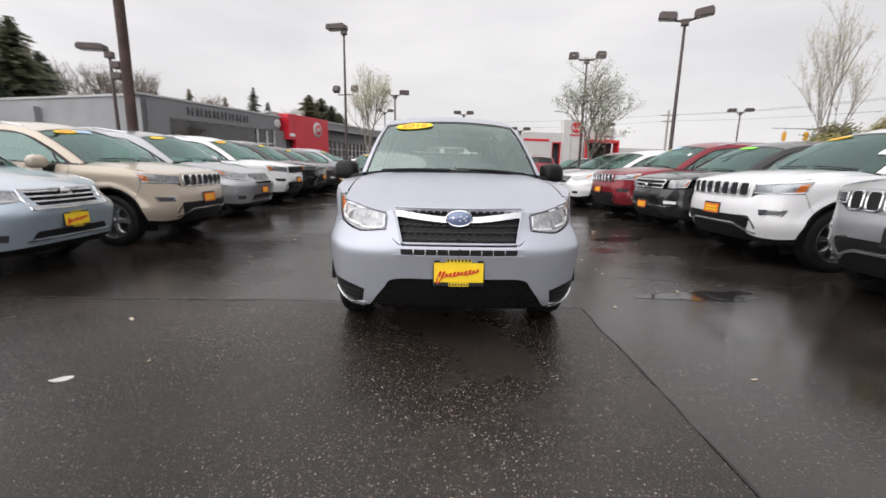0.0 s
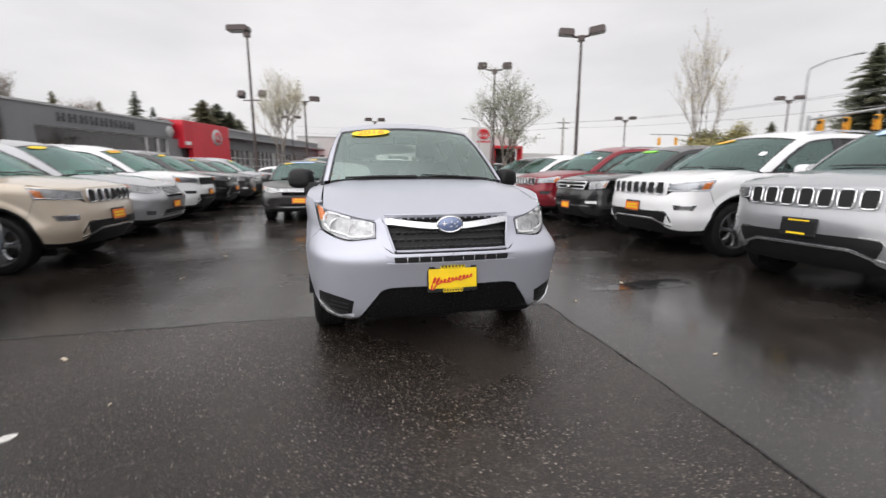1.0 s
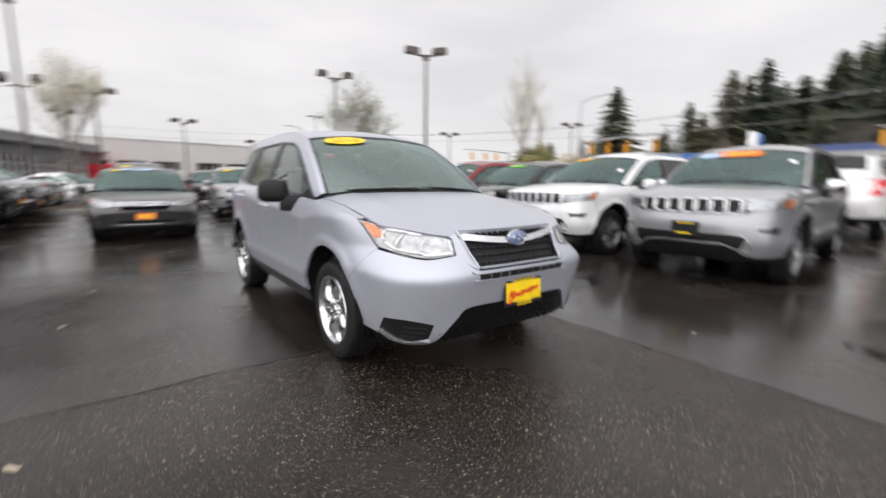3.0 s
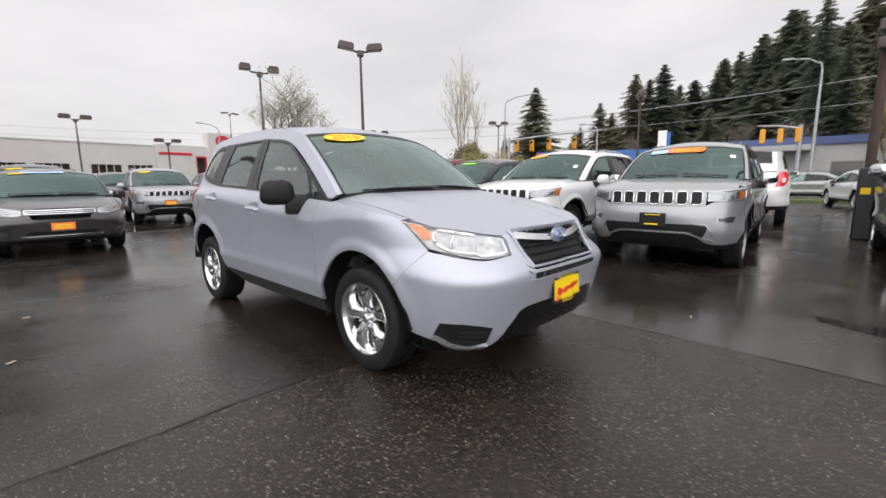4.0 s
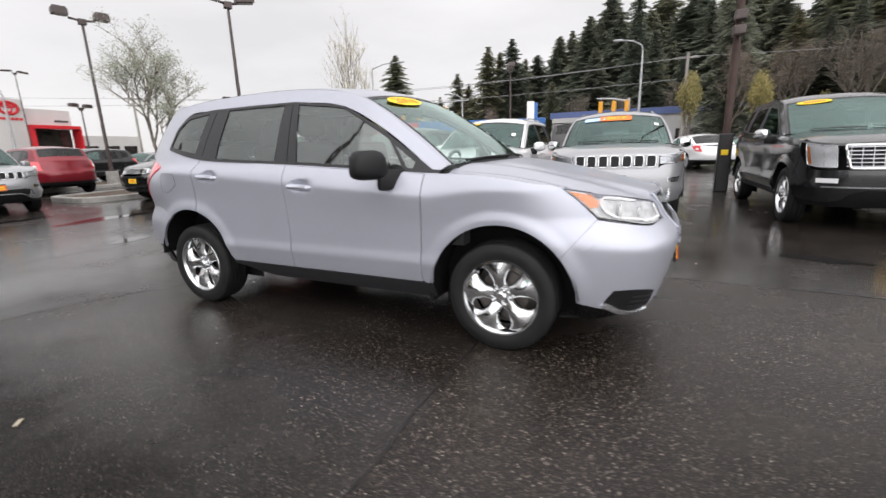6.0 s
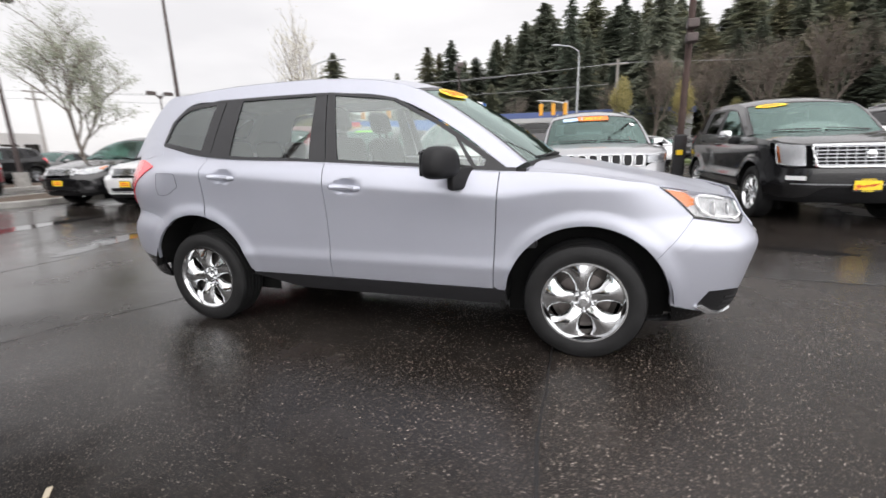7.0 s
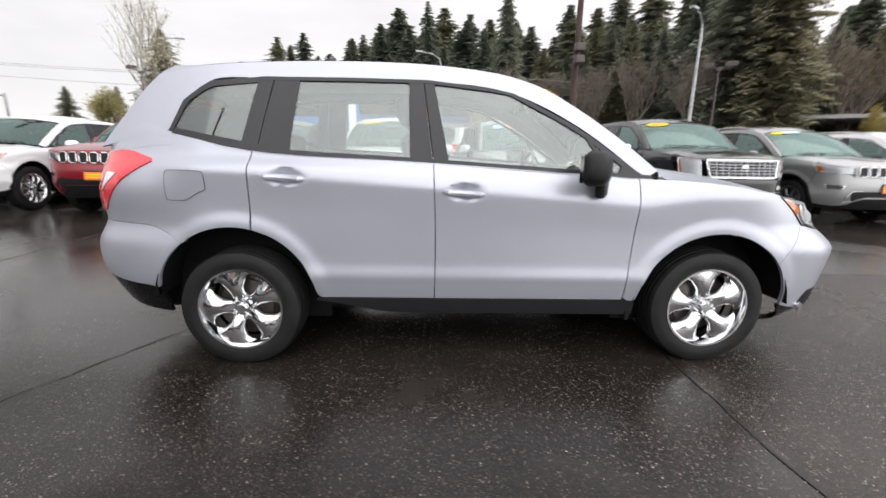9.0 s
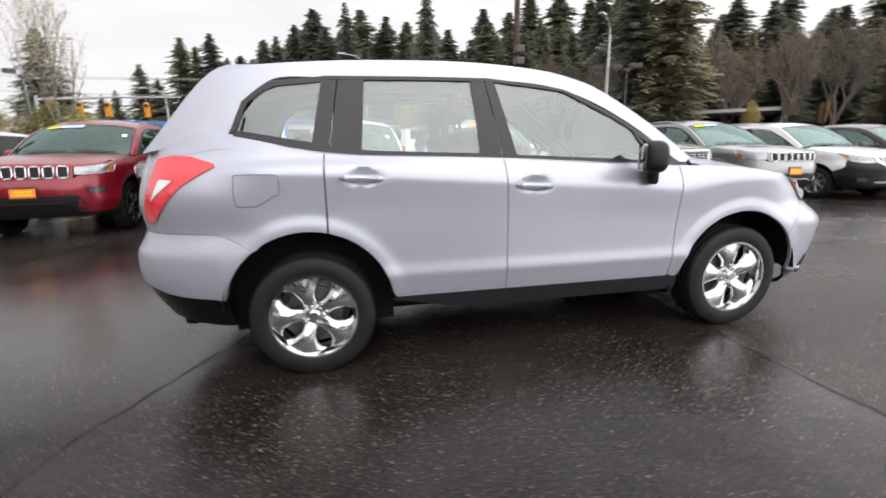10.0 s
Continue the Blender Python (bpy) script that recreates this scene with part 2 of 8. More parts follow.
def add_tube(bm, path, radii, seg=8, caps=True):
    """A tube along a list of points with a radius at each."""
    rings = []
    n = len(path)
    for i, p in enumerate(path):
        d = (Vector(path[min(i + 1, n - 1)]) - Vector(path[max(i - 1, 0)])).normalized()
        a = d.orthogonal().normalized() if abs(d.z) < 0.95 else Vector((1, 0, 0))
        a = (a - d * a.dot(d)).normalized()
        b = d.cross(a)
        r = radii[i] if isinstance(radii, (list, tuple)) else radii
        rings.append([bm.verts.new(Vector(p) + (a * math.cos(2 * math.pi * k / seg) + b * math.sin(2 * math.pi * k / seg)) * r) for k in range(seg)])
    for q, r in zip(rings, rings[1:]):
        for k in range(seg):
            bm.faces.new((q[k], q[(k + 1) % seg], r[(k + 1) % seg], r[k]))
    if caps:
        bm.faces.new(rings[0][::-1])
        bm.faces.new(rings[-1])


def lathe(profile, seg=40, axis="y"):
    """Verts and faces of a profile (radius, offset along the axis) turned round the axis."""
    vs, fs = [], []
    n = len(profile)
    for k in range(seg):
        a = 2 * math.pi * k / seg
        for r, o in profile:
            c, s = r * math.cos(a), r * math.sin(a)
            vs.append((c, o, s) if axis == "y" else (c, s, o))
    for k in range(seg):
        q = (k + 1) % seg
        for i in range(n - 1):
            fs.append((k * n + i, k * n + i + 1, q * n + i + 1, q * n + i))
    return vs, fs


def empty(name, m, label, category, group=""):
    ob = new(name)
    ob.empty_display_size = 0.2
    ob.matrix_basis = m
    return tagged(ob, label, category, group)


def text_part(name, body, size, material, parent, matrix, label="", depth=0.001, align="CENTER"):
    cu = bpy.data.curves.new(name, "FONT")
    cu.body, cu.size, cu.extrude, cu.align_x, cu.align_y = body, size, depth, align, "CENTER"
    tmp = bpy.data.objects.new(name, cu)
    scene.collection.objects.link(tmp)
    me = bpy.data.meshes.new_from_object(tmp.evaluated_get(bpy.context.evaluated_depsgraph_get()))
    bpy.data.objects.remove(tmp)
    me.name = name
    me.materials.clear()
    me.materials.append(material)
    ob = new(name, me)
    ob.parent = parent
    ob.matrix_basis = matrix
    if label:
        ob["label"] = label
    return ob


# ---- cars: local x forward, y to the car's left, z up, origin on the ground midway between the axles ----
def table(pts, x):
    if x <= pts[0][0]:
        return pts[0][1]
    for (a, p), (b, q) in zip(pts, pts[1:]):
        if x <= b:
            f = (x - a) / (b - a) if b > a else 0
            return p + (q - p) * f
    return pts[-1][1]


def smooth_table(pts, x):
    """Catmull-Rom through sorted points."""
    n = len(pts)
    if x <= pts[0][0]:
        return pts[0][1]
    if x >= pts[-1][0]:
        return pts[-1][1]
    i = 0
    while x > pts[i + 1][0]:
        i += 1
    (x1, y1), (x2, y2) = pts[i], pts[i + 1]
    x0, y0 = pts[i - 1] if i else (2 * x1 - x2, 2 * y1 - y2)
    x3, y3 = pts[i + 2] if i + 2 < n else (2 * x2 - x1, 2 * y2 - y1)
    h = x2 - x1
    m1, m2 = (y2 - y0) / (x2 - x0) * h, (y3 - y1) / (x3 - x1) * h
    t = (x - x1) / h
    return (2 * t ** 3 - 3 * t * t + 1) * y1 + (t ** 3 - 2 * t * t + t) * m1 + (-2 * t ** 3 + 3 * t * t) * y2 + (t ** 3 - t * t) * m2


def resample(pts, n, curve=True):
    """n points spaced evenly along a polyline, rounded through its corners."""
    p = [Vector((*q, 0)) if len(q) == 2 else Vector(q) for q in pts]
    if curve and len(p) > 2:
        dense = []
        for i in range(len(p) - 1):
            a, b = p[i], p[i + 1]
            z0 = p[i - 1] if i else a * 2 - b
            z3 = p[i + 2] if i + 2 < len(p) else b * 2 - a
            for k in range(8):
                t = k / 8
                dense.append(0.5 * (2 * a + (b - z0) * t + (2 * z0 - 5 * a + 4 * b - z3) * t * t + (3 * a - z0 - 3 * b + z3) * t ** 3))
        dense.append(p[-1])
        p = dense
    d = [0.0]
    for a, b in zip(p, p[1:]):
        d.append(d[-1] + (b - a).length)
    out, j = [], 0
    for i in range(n):
        s = d[-1] * i / (n - 1)
        while j < len(p) - 2 and d[j + 1] < s:
            j += 1
        f = (s - d[j]) / (d[j + 1] - d[j]) if d[j + 1] > d[j] else 0
        out.append(p[j].lerp(p[j + 1], min(1, max(0, f))))
    return out


def sstep(a, b, x):
    t = min(1, max(0, (x - a) / (b - a)))
    return t * t * (3 - 2 * t)


def resample_uv(pts, n):
    return [(p.x, p.y) for p in resample([(u, v, 0) for u, v in pts], n, False)]


class Car:
    def __init__(self, spec):
        self.s = spec
        self.root = None

    # shape ---------------------------------------------------------------
    def width(self, x, z):
        s = self.s
        ze = z
        if s.get("waist"):
            z_c, slope = s["waist"]
            ze = z - (z_c + slope * min(x, 0.9) - 0.965) * sstep(0.72, 0.90, z) * (1 - sstep(1.06, 1.16, z)) * sstep(1.25, 0.75, x)
        w = smooth_table(s["w"], ze)
        if s.get("w_front") and x > s["fa"]:
            w += (smooth_table(s["w_front"], z) - w) * sstep(s["fa"] + 0.12, s["fa"] + 0.42, x)
        if s.get("w_rear") and x < s["ra"]:
            w += (smooth_table(s["w_rear"], z) - w) * sstep(s["ra"] - 0.15, s["ra"] - 0.45, x)
        for ax in (s["fa"], s["ra"]):
            d = math.hypot(x - ax, z - s["R"])
            f0, f1 = s.get("flare_edge", (0.045, 0.085))
            lip = s.get("flare", 0.012) * (1 - sstep(s["arch"] + f0, s["arch"] + f1, d)) if z > 0.2 else 0
            if s.get("flare_fade") and lip:
                lip *= sstep(*s["flare_fade"], (z - s["R"]) / max(d, 0.01))
            w += lip
        for hx, hz in s.get("dents", ()):
            r2 = ((x - hx - 0.01) / 0.075) ** 2 + ((z - hz - 0.006) / 0.044) ** 2
            if r2 < 1:
                w -= 0.034 * (1 - r2 * r2)
        return w

    def nf(self, z):
        """Squareness of the nose in plan, fuller at bumper height."""
        s = self.s
        lo = s.get("nf_low", s["nf"])
        return lo + (s["nf"] - lo) * sstep(s["edge_z"][0][1] - 0.26, s["edge_z"][0][1] - 0.08, z)

    def hull(self, a, z):
        """Point of the right-hand half of the lower body: a runs 0 at the nose, 1 to 2 along the side, 3 at the tail."""
        s = self.s
        a = min(3.0, max(0.0, a))
        xf, xr = smooth_table(s["nose"], z), smooth_table(s["tail"], z)
        if a < 1:
            n = self.nf(z)
            th = math.asin(math.sin(a * math.pi / 2) ** (n / 2.8))
            x = s["x0f"] + (xf - s["x0f"]) * max(0, math.cos(th)) ** (2 / n)
            y = self.width(x, z) * math.sin(th) ** (2 / n)
        elif a <= 2:
            x = s["x0f"] + (s["x0r"] - s["x0f"]) * (a - 1)
            y = self.width(x, z)
        else:
            th = (3 - a) * math.pi / 2
            x = s["x0r"] + (xr - s["x0r"]) * max(0, math.cos(th)) ** (2 / s["nr"])
            y = self.width(x, z) * math.sin(th) ** (2 / s["nr"])
            if s.get("smooth_quarter") and z > 1.05:
                y += (min(y, self.glassy(x, z) + 0.004) - y) * sstep(1.06, 1.20, z) * sstep(s["x0r"], s["x0r"] - 0.3, x)
        return Vector((x, -y, z))

    def X(self, x, z):
        """Hull coordinates of the place x along the side at height z."""
        s = self.s
        if x > s["x0f"]:
            t = min(1, (x - s["x0f"]) / (smooth_table(s["nose"], z) - s["x0f"]))
            return (math.asin(math.sin(math.acos(t ** (self.nf(z) / 2))) ** (2.8 / self.nf(z))) / (math.pi / 2), z)
        if x >= s["x0r"]:
            return (1 + (x - s["x0f"]) / (s["x0r"] - s["x0f"]), z)
        t = min(1, (x - s["x0r"]) / (smooth_table(s["tail"], z) - s["x0r"]))
        return (3 - math.acos(t ** (s["nr"] / 2)) / (math.pi / 2), z)

    def Y(self, y, z, rear=False):
        """Hull coordinates of the place y metres off the middle, on the nose or the tail."""
        s = self.s
        n = s["nr"] if rear else 2.8
        a = math.asin(min(1, (y / smooth_table(s["w"], z)) ** (n / 2))) / (math.pi / 2)
        return (3 - a if rear else a, z)

    def glassy(self, x, z):
        """Half-width of the upper body."""
        s = self.s
        dz = z - s["zb"]
        y = s["wb"] - s["lean"] * dz - s["curl"] * dz * dz
        k = max(0.0, (s["ra"] - x) / (s["ra"] - s["tail"][-1][1]))
        y -= s["tapf"] * sstep(s["fa"] - 1.0, s["fa"] - 0.2, x) + s["tapr"] * k * k
        return y

    # patches -------------------------------------------------------------
    def sheet(self, name, grid, material, parent=None, label="", flange=0.018, both=True, closed_mid=False, sides=(1, -1)):
        """A panel from a grid of points, with its rim turned inwards; mirrored to a second part on the other side of the car."""
        obs = []
        n, m = len(grid), len(grid[0])
        verts = [p for row in grid for p in row]
        faces = [(i * m + j, i * m + j + 1, (i + 1) * m + j + 1, (i + 1) * m + j) for i in range(n - 1) for j in range(m - 1)]
        nor = [Vector() for _ in verts]
        sgn = 0
        for f in faces:
            a, b, c, d = (verts[k] for k in f)
            q = (c - a).cross(d - b)
            o = (a + c) / 2
            sgn += q.dot(o - Vector((o.x * 0.75, 0, 0.65)))
            for k in f:
                nor[k] += q
        sgn = 1 if sgn > 0 else -1
        if sgn < 0:
            faces = [f[::-1] for f in faces]
        if flange:
            rim = [(0, j) for j in range(m)] + [(i, m - 1) for i in range(1, n)] + [(n - 1, j) for j in range(m - 2, -1, -1)] + [(i, 0) for i in range(n - 2, 0, -1)]
            ids = []
            for i, j in rim:
                k = i * m + j
                v = nor[k]
                if v.length > 1e-12:
                    v = v.normalized()
                verts.append(verts[k] - v * sgn * flange)
                ids.append((k, len(verts) - 1))
            for (k, q), (k2, q2) in zip(ids, ids[1:] + ids[:1]):
                faces.append((k, k2, q2, q))
        for sd in (sides if both else (1,)):
            vv = [Vector((v.x, v.y * sd, v.z)) for v in verts]
            ob = mesh_ob(name, vv, faces if sd > 0 else [f[::-1] for f in faces], material, parent or self.root, label)
            ob.data.set_sharp_from_angle(angle=radians(42))
            obs.append(ob)
        return obs

    def ruled(self, A, B, n, m, fn, off=0.0, curve=True):
        a, b = (P if len(P) == n and isinstance(P[0], Vector) else resample(P, n, curve) for P in (A, B))
        grid = []
        for p, q in zip(a, b):
            row = []
            for j in range(m):
                r = p.lerp(q, j / (m - 1))
                v = fn(r.x, r.y)
                if off:
                    e = 0.004
                    t1, t2 = fn(r.x + e, r.y) - fn(r.x - e, r.y), fn(r.x, r.y + e) - fn(r.x, r.y - e)
                    nn = t1.cross(t2)
                    if nn.length > 1e-12:
                        nn.normalize()
                        if nn.dot(v - Vector((v.x * 0.8, 0, v.z))) < 0:
                            nn = -nn
                        v = v + nn * off
                row.append(v)
            grid.append(row)
        return grid

    def body(self, name, A, B, n, m, material, off=0.0, flange=0.018, label="", parent=None, both=True, curve=True):
        return self.sheet(name, self.ruled(A, B, n, m, self.hull, off, curve), material, parent, label, flange, both)

    def upper(self, name, A, B, n, m, material, off=0.0, flange=0.018, label="", parent=None, curve=True):
        fn = lambda x, z: Vector((x, -self.glassy(x, z), z))
        return self.sheet(name, self.ruled(A, B, n, m, fn, off, curve), material, parent, label, flange)

    def across(self, name, pts, v0, v1, n, m, material, off=0.0, flange=0.018, label="", parent=None, inset=0.0):
        """A sheet across the car along the roof line: pts are (x, z, bow, crown)."""
        p4 = [resample([(p[0], p[1], 0) for p in pts], n), resample([(p[2], p[3], 0) for p in pts], n)]
        grid = []
        for e, c in zip(*p4):
            y = self.glassy(e.x, e.y)
            row = []
            for j in range(m):
                v = v0 + (v1 - v0) * j / (m - 1)
                k = 1 - abs(v) ** 2.2
                row.append(Vector((e.x + c.x * k, -v * y, e.y + c.y * k + off)))
            grid.append(row)
        return self.sheet(name, grid, material, parent, label, flange, both=False)

    # build ---------------------------------------------------------------
    def arch_pts(self, ax, a0, a1, n=9, grow=0.0):
        s = self.s
        r = s["arch"] + grow
        return [(ax + r * math.cos(radians(a0 + (a1 - a0) * i / (n - 1))), s["R"] + r * math.sin(radians(a0 + (a1 - a0) * i / (n - 1)))) for i in range(n)]

    def build(self, m, label, category="car", name="car", group=""):
        s = self.s
        self.root = R = empty(name, m, label, category, group)
        P, q = s["paint"], s.get("q", 1.0)
        N = lambda k: max(4, int(k * q))
        X, Y = self.X, self.Y
        clad = s.get("clad", P)
        fa, ra, ar, sill = s["fa"], s["ra"], s["arch"], s["sill"]
        belt = lambda x: smooth_table(s["belt"], x)
        g = s.get("gap", 0.004)
        dF, dM, dR = s["doors"]
        # front wing
        XZ = lambda pts, n: [Vector((*X(p.x, p.y), 0)) for p in resample([(*p, 0) for p in pts], n)]
        A = [(dF + g - 0.03, sill + 0.01), (fa - ar - 0.02, sill - 0.01)] + self.arch_pts(fa, 174, s.get("wing_end", 38), 19)
        tip = s["wing_tip"]
        B = [(dF + g, belt(dF)), ((dF + fa) / 2, belt((dF + fa) / 2)), (fa, belt(fa)), ((fa + tip[0]) / 2, belt((fa + tip[0]) / 2)), tip, s["seam"]]
        self.body("wing", XZ(A, N(36)), XZ(B, N(36)), N(36), N(14), P)
        # gap between wing and bumper
        (xa, za), (xb, zb2) = self.arch_pts(fa, s.get("wing_end", 38), 30, 2)[0], s["seam"]
        for sd in (1, -1):
            bm = bmesh.new()
            line = [self.hull(*X(xa + (xb - xa) * i / 9, za + (zb2 - za) * i / 9)) for i in range(10)]
            add_tube(bm, [Vector((v.x, v.y * sd, v.z)) for v in line], s.get("gap_r", 0.0022), 5)
            part("panel_gap", bm, M_SATIN, R)
        # doors
        A = [X(dM + g, sill), X(dM + g, (sill + belt(dM)) / 2), X(dM + g - 0.015, belt(dM) - 0.004)]
        B = [X(dF - g - 0.03, sill), X(dF - g - 0.015, (sill + belt(dF)) / 2), X(dF - g, belt(dF) - 0.004)]
        self.body("front_door", A, B, N(24), N(14), P)
        if dR is not None:
            th = math.degrees(math.acos(max(-1, min(1, (dR - ra) / ar))))
            A = [X(ra + ar + 0.02, sill)] + [X(*p) for p in self.arch_pts(ra, 9, th - 1.2, 7, 0.002)] + [X(dR + g, s["R"] + ar * math.sin(radians(th)) + 0.035), X(dR + g, belt(dR) - 0.004)]
            B = [X(dM - g, sill), X(dM - g, (sill + belt(dM)) / 2), X(dM - g - 0.015, belt(dM) - 0.004)]
            self.body("rear_door", A, B, N(26), N(14), P)
            q0, q0x = th, dR
        else:
            q0, q0x = 4, dM
        # quarter
        zs = s["rear_seam"]
        A = ([(dM - g, sill)] if dR is None else []) + self.arch_pts(ra, q0 + (1 if dR is not None else 0), 127, 11) + [(ra - ar * 0.80, zs - 0.035), (ra - ar * 1.1, zs), (s["qend"] + 0.002, zs)]
        B = [(q0x - g, belt(q0x)), ((q0x + s["qend"]) / 2, belt((q0x + s["qend"]) / 2)), (s["qend"], belt(s["qend"]))]
        self.body("quarter_panel", XZ(A, N(32)), XZ(B, N(32)), N(32), N(14), P)
        # shoulder closing the step between the quarter panel and the rear pillar
        if not s.get("deck"):
            (xw, zw), (xr_, zr_) = s["WL"][-1], s["RL"][-1][:2]
            gs = []
            smooth = s.get("smooth_quarter")
            for i in range(10 if not smooth else 16):
                if smooth:
                    x = xw + 0.025 + (s["qend"] + 0.045 - xw - 0.025) * i / 15
                    end = 1 - sstep(0.6, 1.0, i / 15)
                    zl, zh = max(belt(x) - 0.012 - 0.048 * end, 1.155), belt(x) + 0.010 + 0.06 * sstep(0.0, 0.45, i / 15) * end
                    row = []
                    for j in range(9):
                        z = zl + (zh - zl) * j / 8
                        y = -self.hull(*X(x, min(z, belt(x)))).y
                        k = sstep(zl, zh, z)
                        row.append(Vector((x, -(y + (self.glassy(x, z) - y) * k + 0.002), z)))
                    gs.append(row)
                    continue
                x = xw + 0.05 + (s["qend"] - xw - 0.05) * i / 9
                zu = zw + (zr_ - zw) * min(1, max(0, (x - xw) / (xr_ - xw))) + 0.012
                a = self.hull(*X(x, belt(x) - 0.004))
                a.y *= 0.998
                b = Vector((x, -self.glassy(x, zu) + 0.004, zu))
                gs.append([a.lerp(b, j / 3) + Vector((0, 0, 0.004 * math.sin(math.pi * j / 3))) for j in range(4)])
            self.sheet("pillar_foot", gs, P, flange=0.004 if smooth else 0.0)
        # tail
        zt = belt(s["qend"])
        A = [X(s["qend"] - 0.002, zs), Y(0.0, zs, True)]
        B = [X(s["qend"] - 0.003, zt), Y(0.0, zt, True)]
        self.body("tailgate", A, B, N(12), N(10), P)
        su = s.get("skirt_up", 0.0)
        A = [X(*p) for p in self.arch_pts(ra, 128, 168, 5)] + [X(ra - ar - 0.02, s["skirt_r"])] + [X(ra - ar - 0.25, s["skirt_r"] + su * 0.3), Y(0.6, s["skirt_r"] + su, True), Y(0.0, s["skirt_r"] + su, True)]
        B = [X(*self.arch_pts(ra, 127.5, 127.5, 2)[0]), X(ra - ar * 0.80, zs - 0.038), X(ra - ar * 1.1, zs - 0.003), X(ra - ar - 0.3, zs - 0.003), Y(0.0, zs - 0.003, True)]
        self.body("rear_bumper", A, B, N(26), N(8), s.get("bumper_paint", P))
        sk = s.get("skirt_drop", 0.10)
        A = [X(ra - ar * 0.92, s["skirt_r"] - sk - 0.03), X(ra - ar - 0.12, s["skirt_r"] - sk - 0.02), X(ra - ar - 0.3, s["skirt_r"] - sk), Y(0.0, s["skirt_r"] - sk, True)]
        B = [X(ra - ar * 0.97, s["skirt_r"] - 0.004), X(ra - ar - 0.25, s["skirt_r"] + su * 0.3 - 0.004), Y(0.6, s["skirt_r"] + su - 0.004, True), Y(0.0, s["skirt_r"] + su - 0.004, True)]
        self.body("rear_skirt", A, B, N(14), 4, s.get("skirt_mat", M_BLACK), off=-0.006)
        # sill
        A = [X(ra + ar - 0.01, sill - 0.10), X(0, sill - 0.10), X(fa - ar + 0.01, sill - 0.10)]
        if s.get("sill_sweep"):
            xw = ra + ar
            A = [X(xw + a, sill - b) for a, b in s["sill_sweep"]] + [X(fa - ar + 0.01, sill - s["sill_sweep"][-1][1])]
        B = [X(ra + ar + 0.01, sill - 0.004), X(0, sill - 0.004), X(fa - ar - 0.0, sill - 0.004)]
        self.body("sill", A, B, N(14), 5, clad if s.get("clad") else s.get("sill_mat", M_BLACK), off=s.get("sill_off", -0.004))
        if s.get("clad"):
            for ax in (fa, ra):
                A = [X(*p) for p in self.arch_pts(ax, -8, 188, 17, 0.0)]
                B = [X(*p) for p in self.arch_pts(ax, -8, 188, 17, s.get("lip", 0.05))]
                self.body("arch_cladding", A, B, N(24), 4, clad, off=0.008)
        # bonnet
        hz = s["hood"]
        xc = s["cowl"]
        grid = []
        nI, nJ = N(20), N(25)
        vmax = 0.93
        ytip = min(-self.hull(*X(tip[0], belt(tip[0]))).y, s["wb"])
        for i in range(nI):
            f = i / (nI - 1)
            row = []
            for j in range(nJ):
                v = -vmax + 2 * vmax * j / (nJ - 1)
                ye = abs(v) * ytip
                ze = smooth_table(s["edge_z"], ye)
                xe = self.hull(*Y(ye + 0.001, ze)).x - 0.004
                x0 = xc - 0.16 * abs(v) ** 2.2
                x = x0 + (xe - x0) * f
                zb = belt(x) if x < tip[0] else belt(tip[0]) + (smooth_table(hz, x) - smooth_table(hz, tip[0])) * 1.0
                yw = min(-self.hull(*X(min(x, tip[0]), belt(min(x, tip[0])))).y, s["wb"])
                zc = smooth_table(hz, x)
                c = abs(v)
                crease = s.get("crease", 0.0) * (sstep(0.55, 0.68, c) - sstep(0.72, 0.95, c))
                zz = zb + (zc - zb) * (1 - c ** 2.6) + crease * (1 - f ** 4)
                row.append(Vector((x, -v * (yw + (ytip - yw) * f), zz)))
                if f == 1:
                    for i2 in range(nI - 1):
                        g2 = (i2 / (nI - 1)) ** 4
                        grid[i2][j].z += (ze - zz) * g2
                    row[-1].z = ze
            grid.append(row)
        self.sheet("bonnet", grid, P, flange=0.02, both=False)
        # wing top strips beside the bonnet
        grid = []
        for i in range(nI):
            f = i / (nI - 1)
            x0 = xc - 0.12
            x = x0 + (tip[0] - x0) * f
            zb, zc = belt(x), smooth_table(hz, x)
            yw = min(-self.hull(*X(x, zb)).y, 9)
            yi = min(yw, s["wb"])
            row = []
            for j in range(5):
                v = 0.936 + 0.064 * j / 4
                yy = v * yi if j < 4 else yw
                row.append(Vector((x, -yy, zb + (zc - zb) * (1 - v ** 2.6))))
            grid.append(row)
        self.sheet("wing_top", grid, P, flange=0.01)
        # upper body
        RL, WL = s["RL"], s["WL"]
        self.upper("roof_rail", [p[:2] for p in RL], WL, N(44), 6, P, flange=0.012)
        iw, ir = s["wind_top"], s["rear_top"]
        roof_m = s.get("roof_mat", P)
        self.across("roof", RL[iw:ir + 1], -1, 1, N(16), N(17), roof_m, off=0.002, flange=0.0)
        ws = RL[:iw + 1]
        self.across("windscreen_frame", ws, -1, -0.955, N(12), 4, s.get("pillar_mat", P), flange=0.0)
        self.across("windscreen_frame", ws, 0.955, 1, N(12), 4, s.get("pillar_mat", P), flange=0.0)
        self.across("windscreen_seal", ws, -0.958, -0.935, N(12), 3, M_SATIN, off=0.002, flange=0.0)
        self.across("windscreen_seal", ws, 0.935, 0.958, N(12), 3, M_SATIN, off=0.002, flange=0.0)
        self.across("windscreen", ws, -0.955, 0.955, N(14), N(17), s["glass_f"], off=-0.003, flange=0.0, label="sloping windscreen glass")
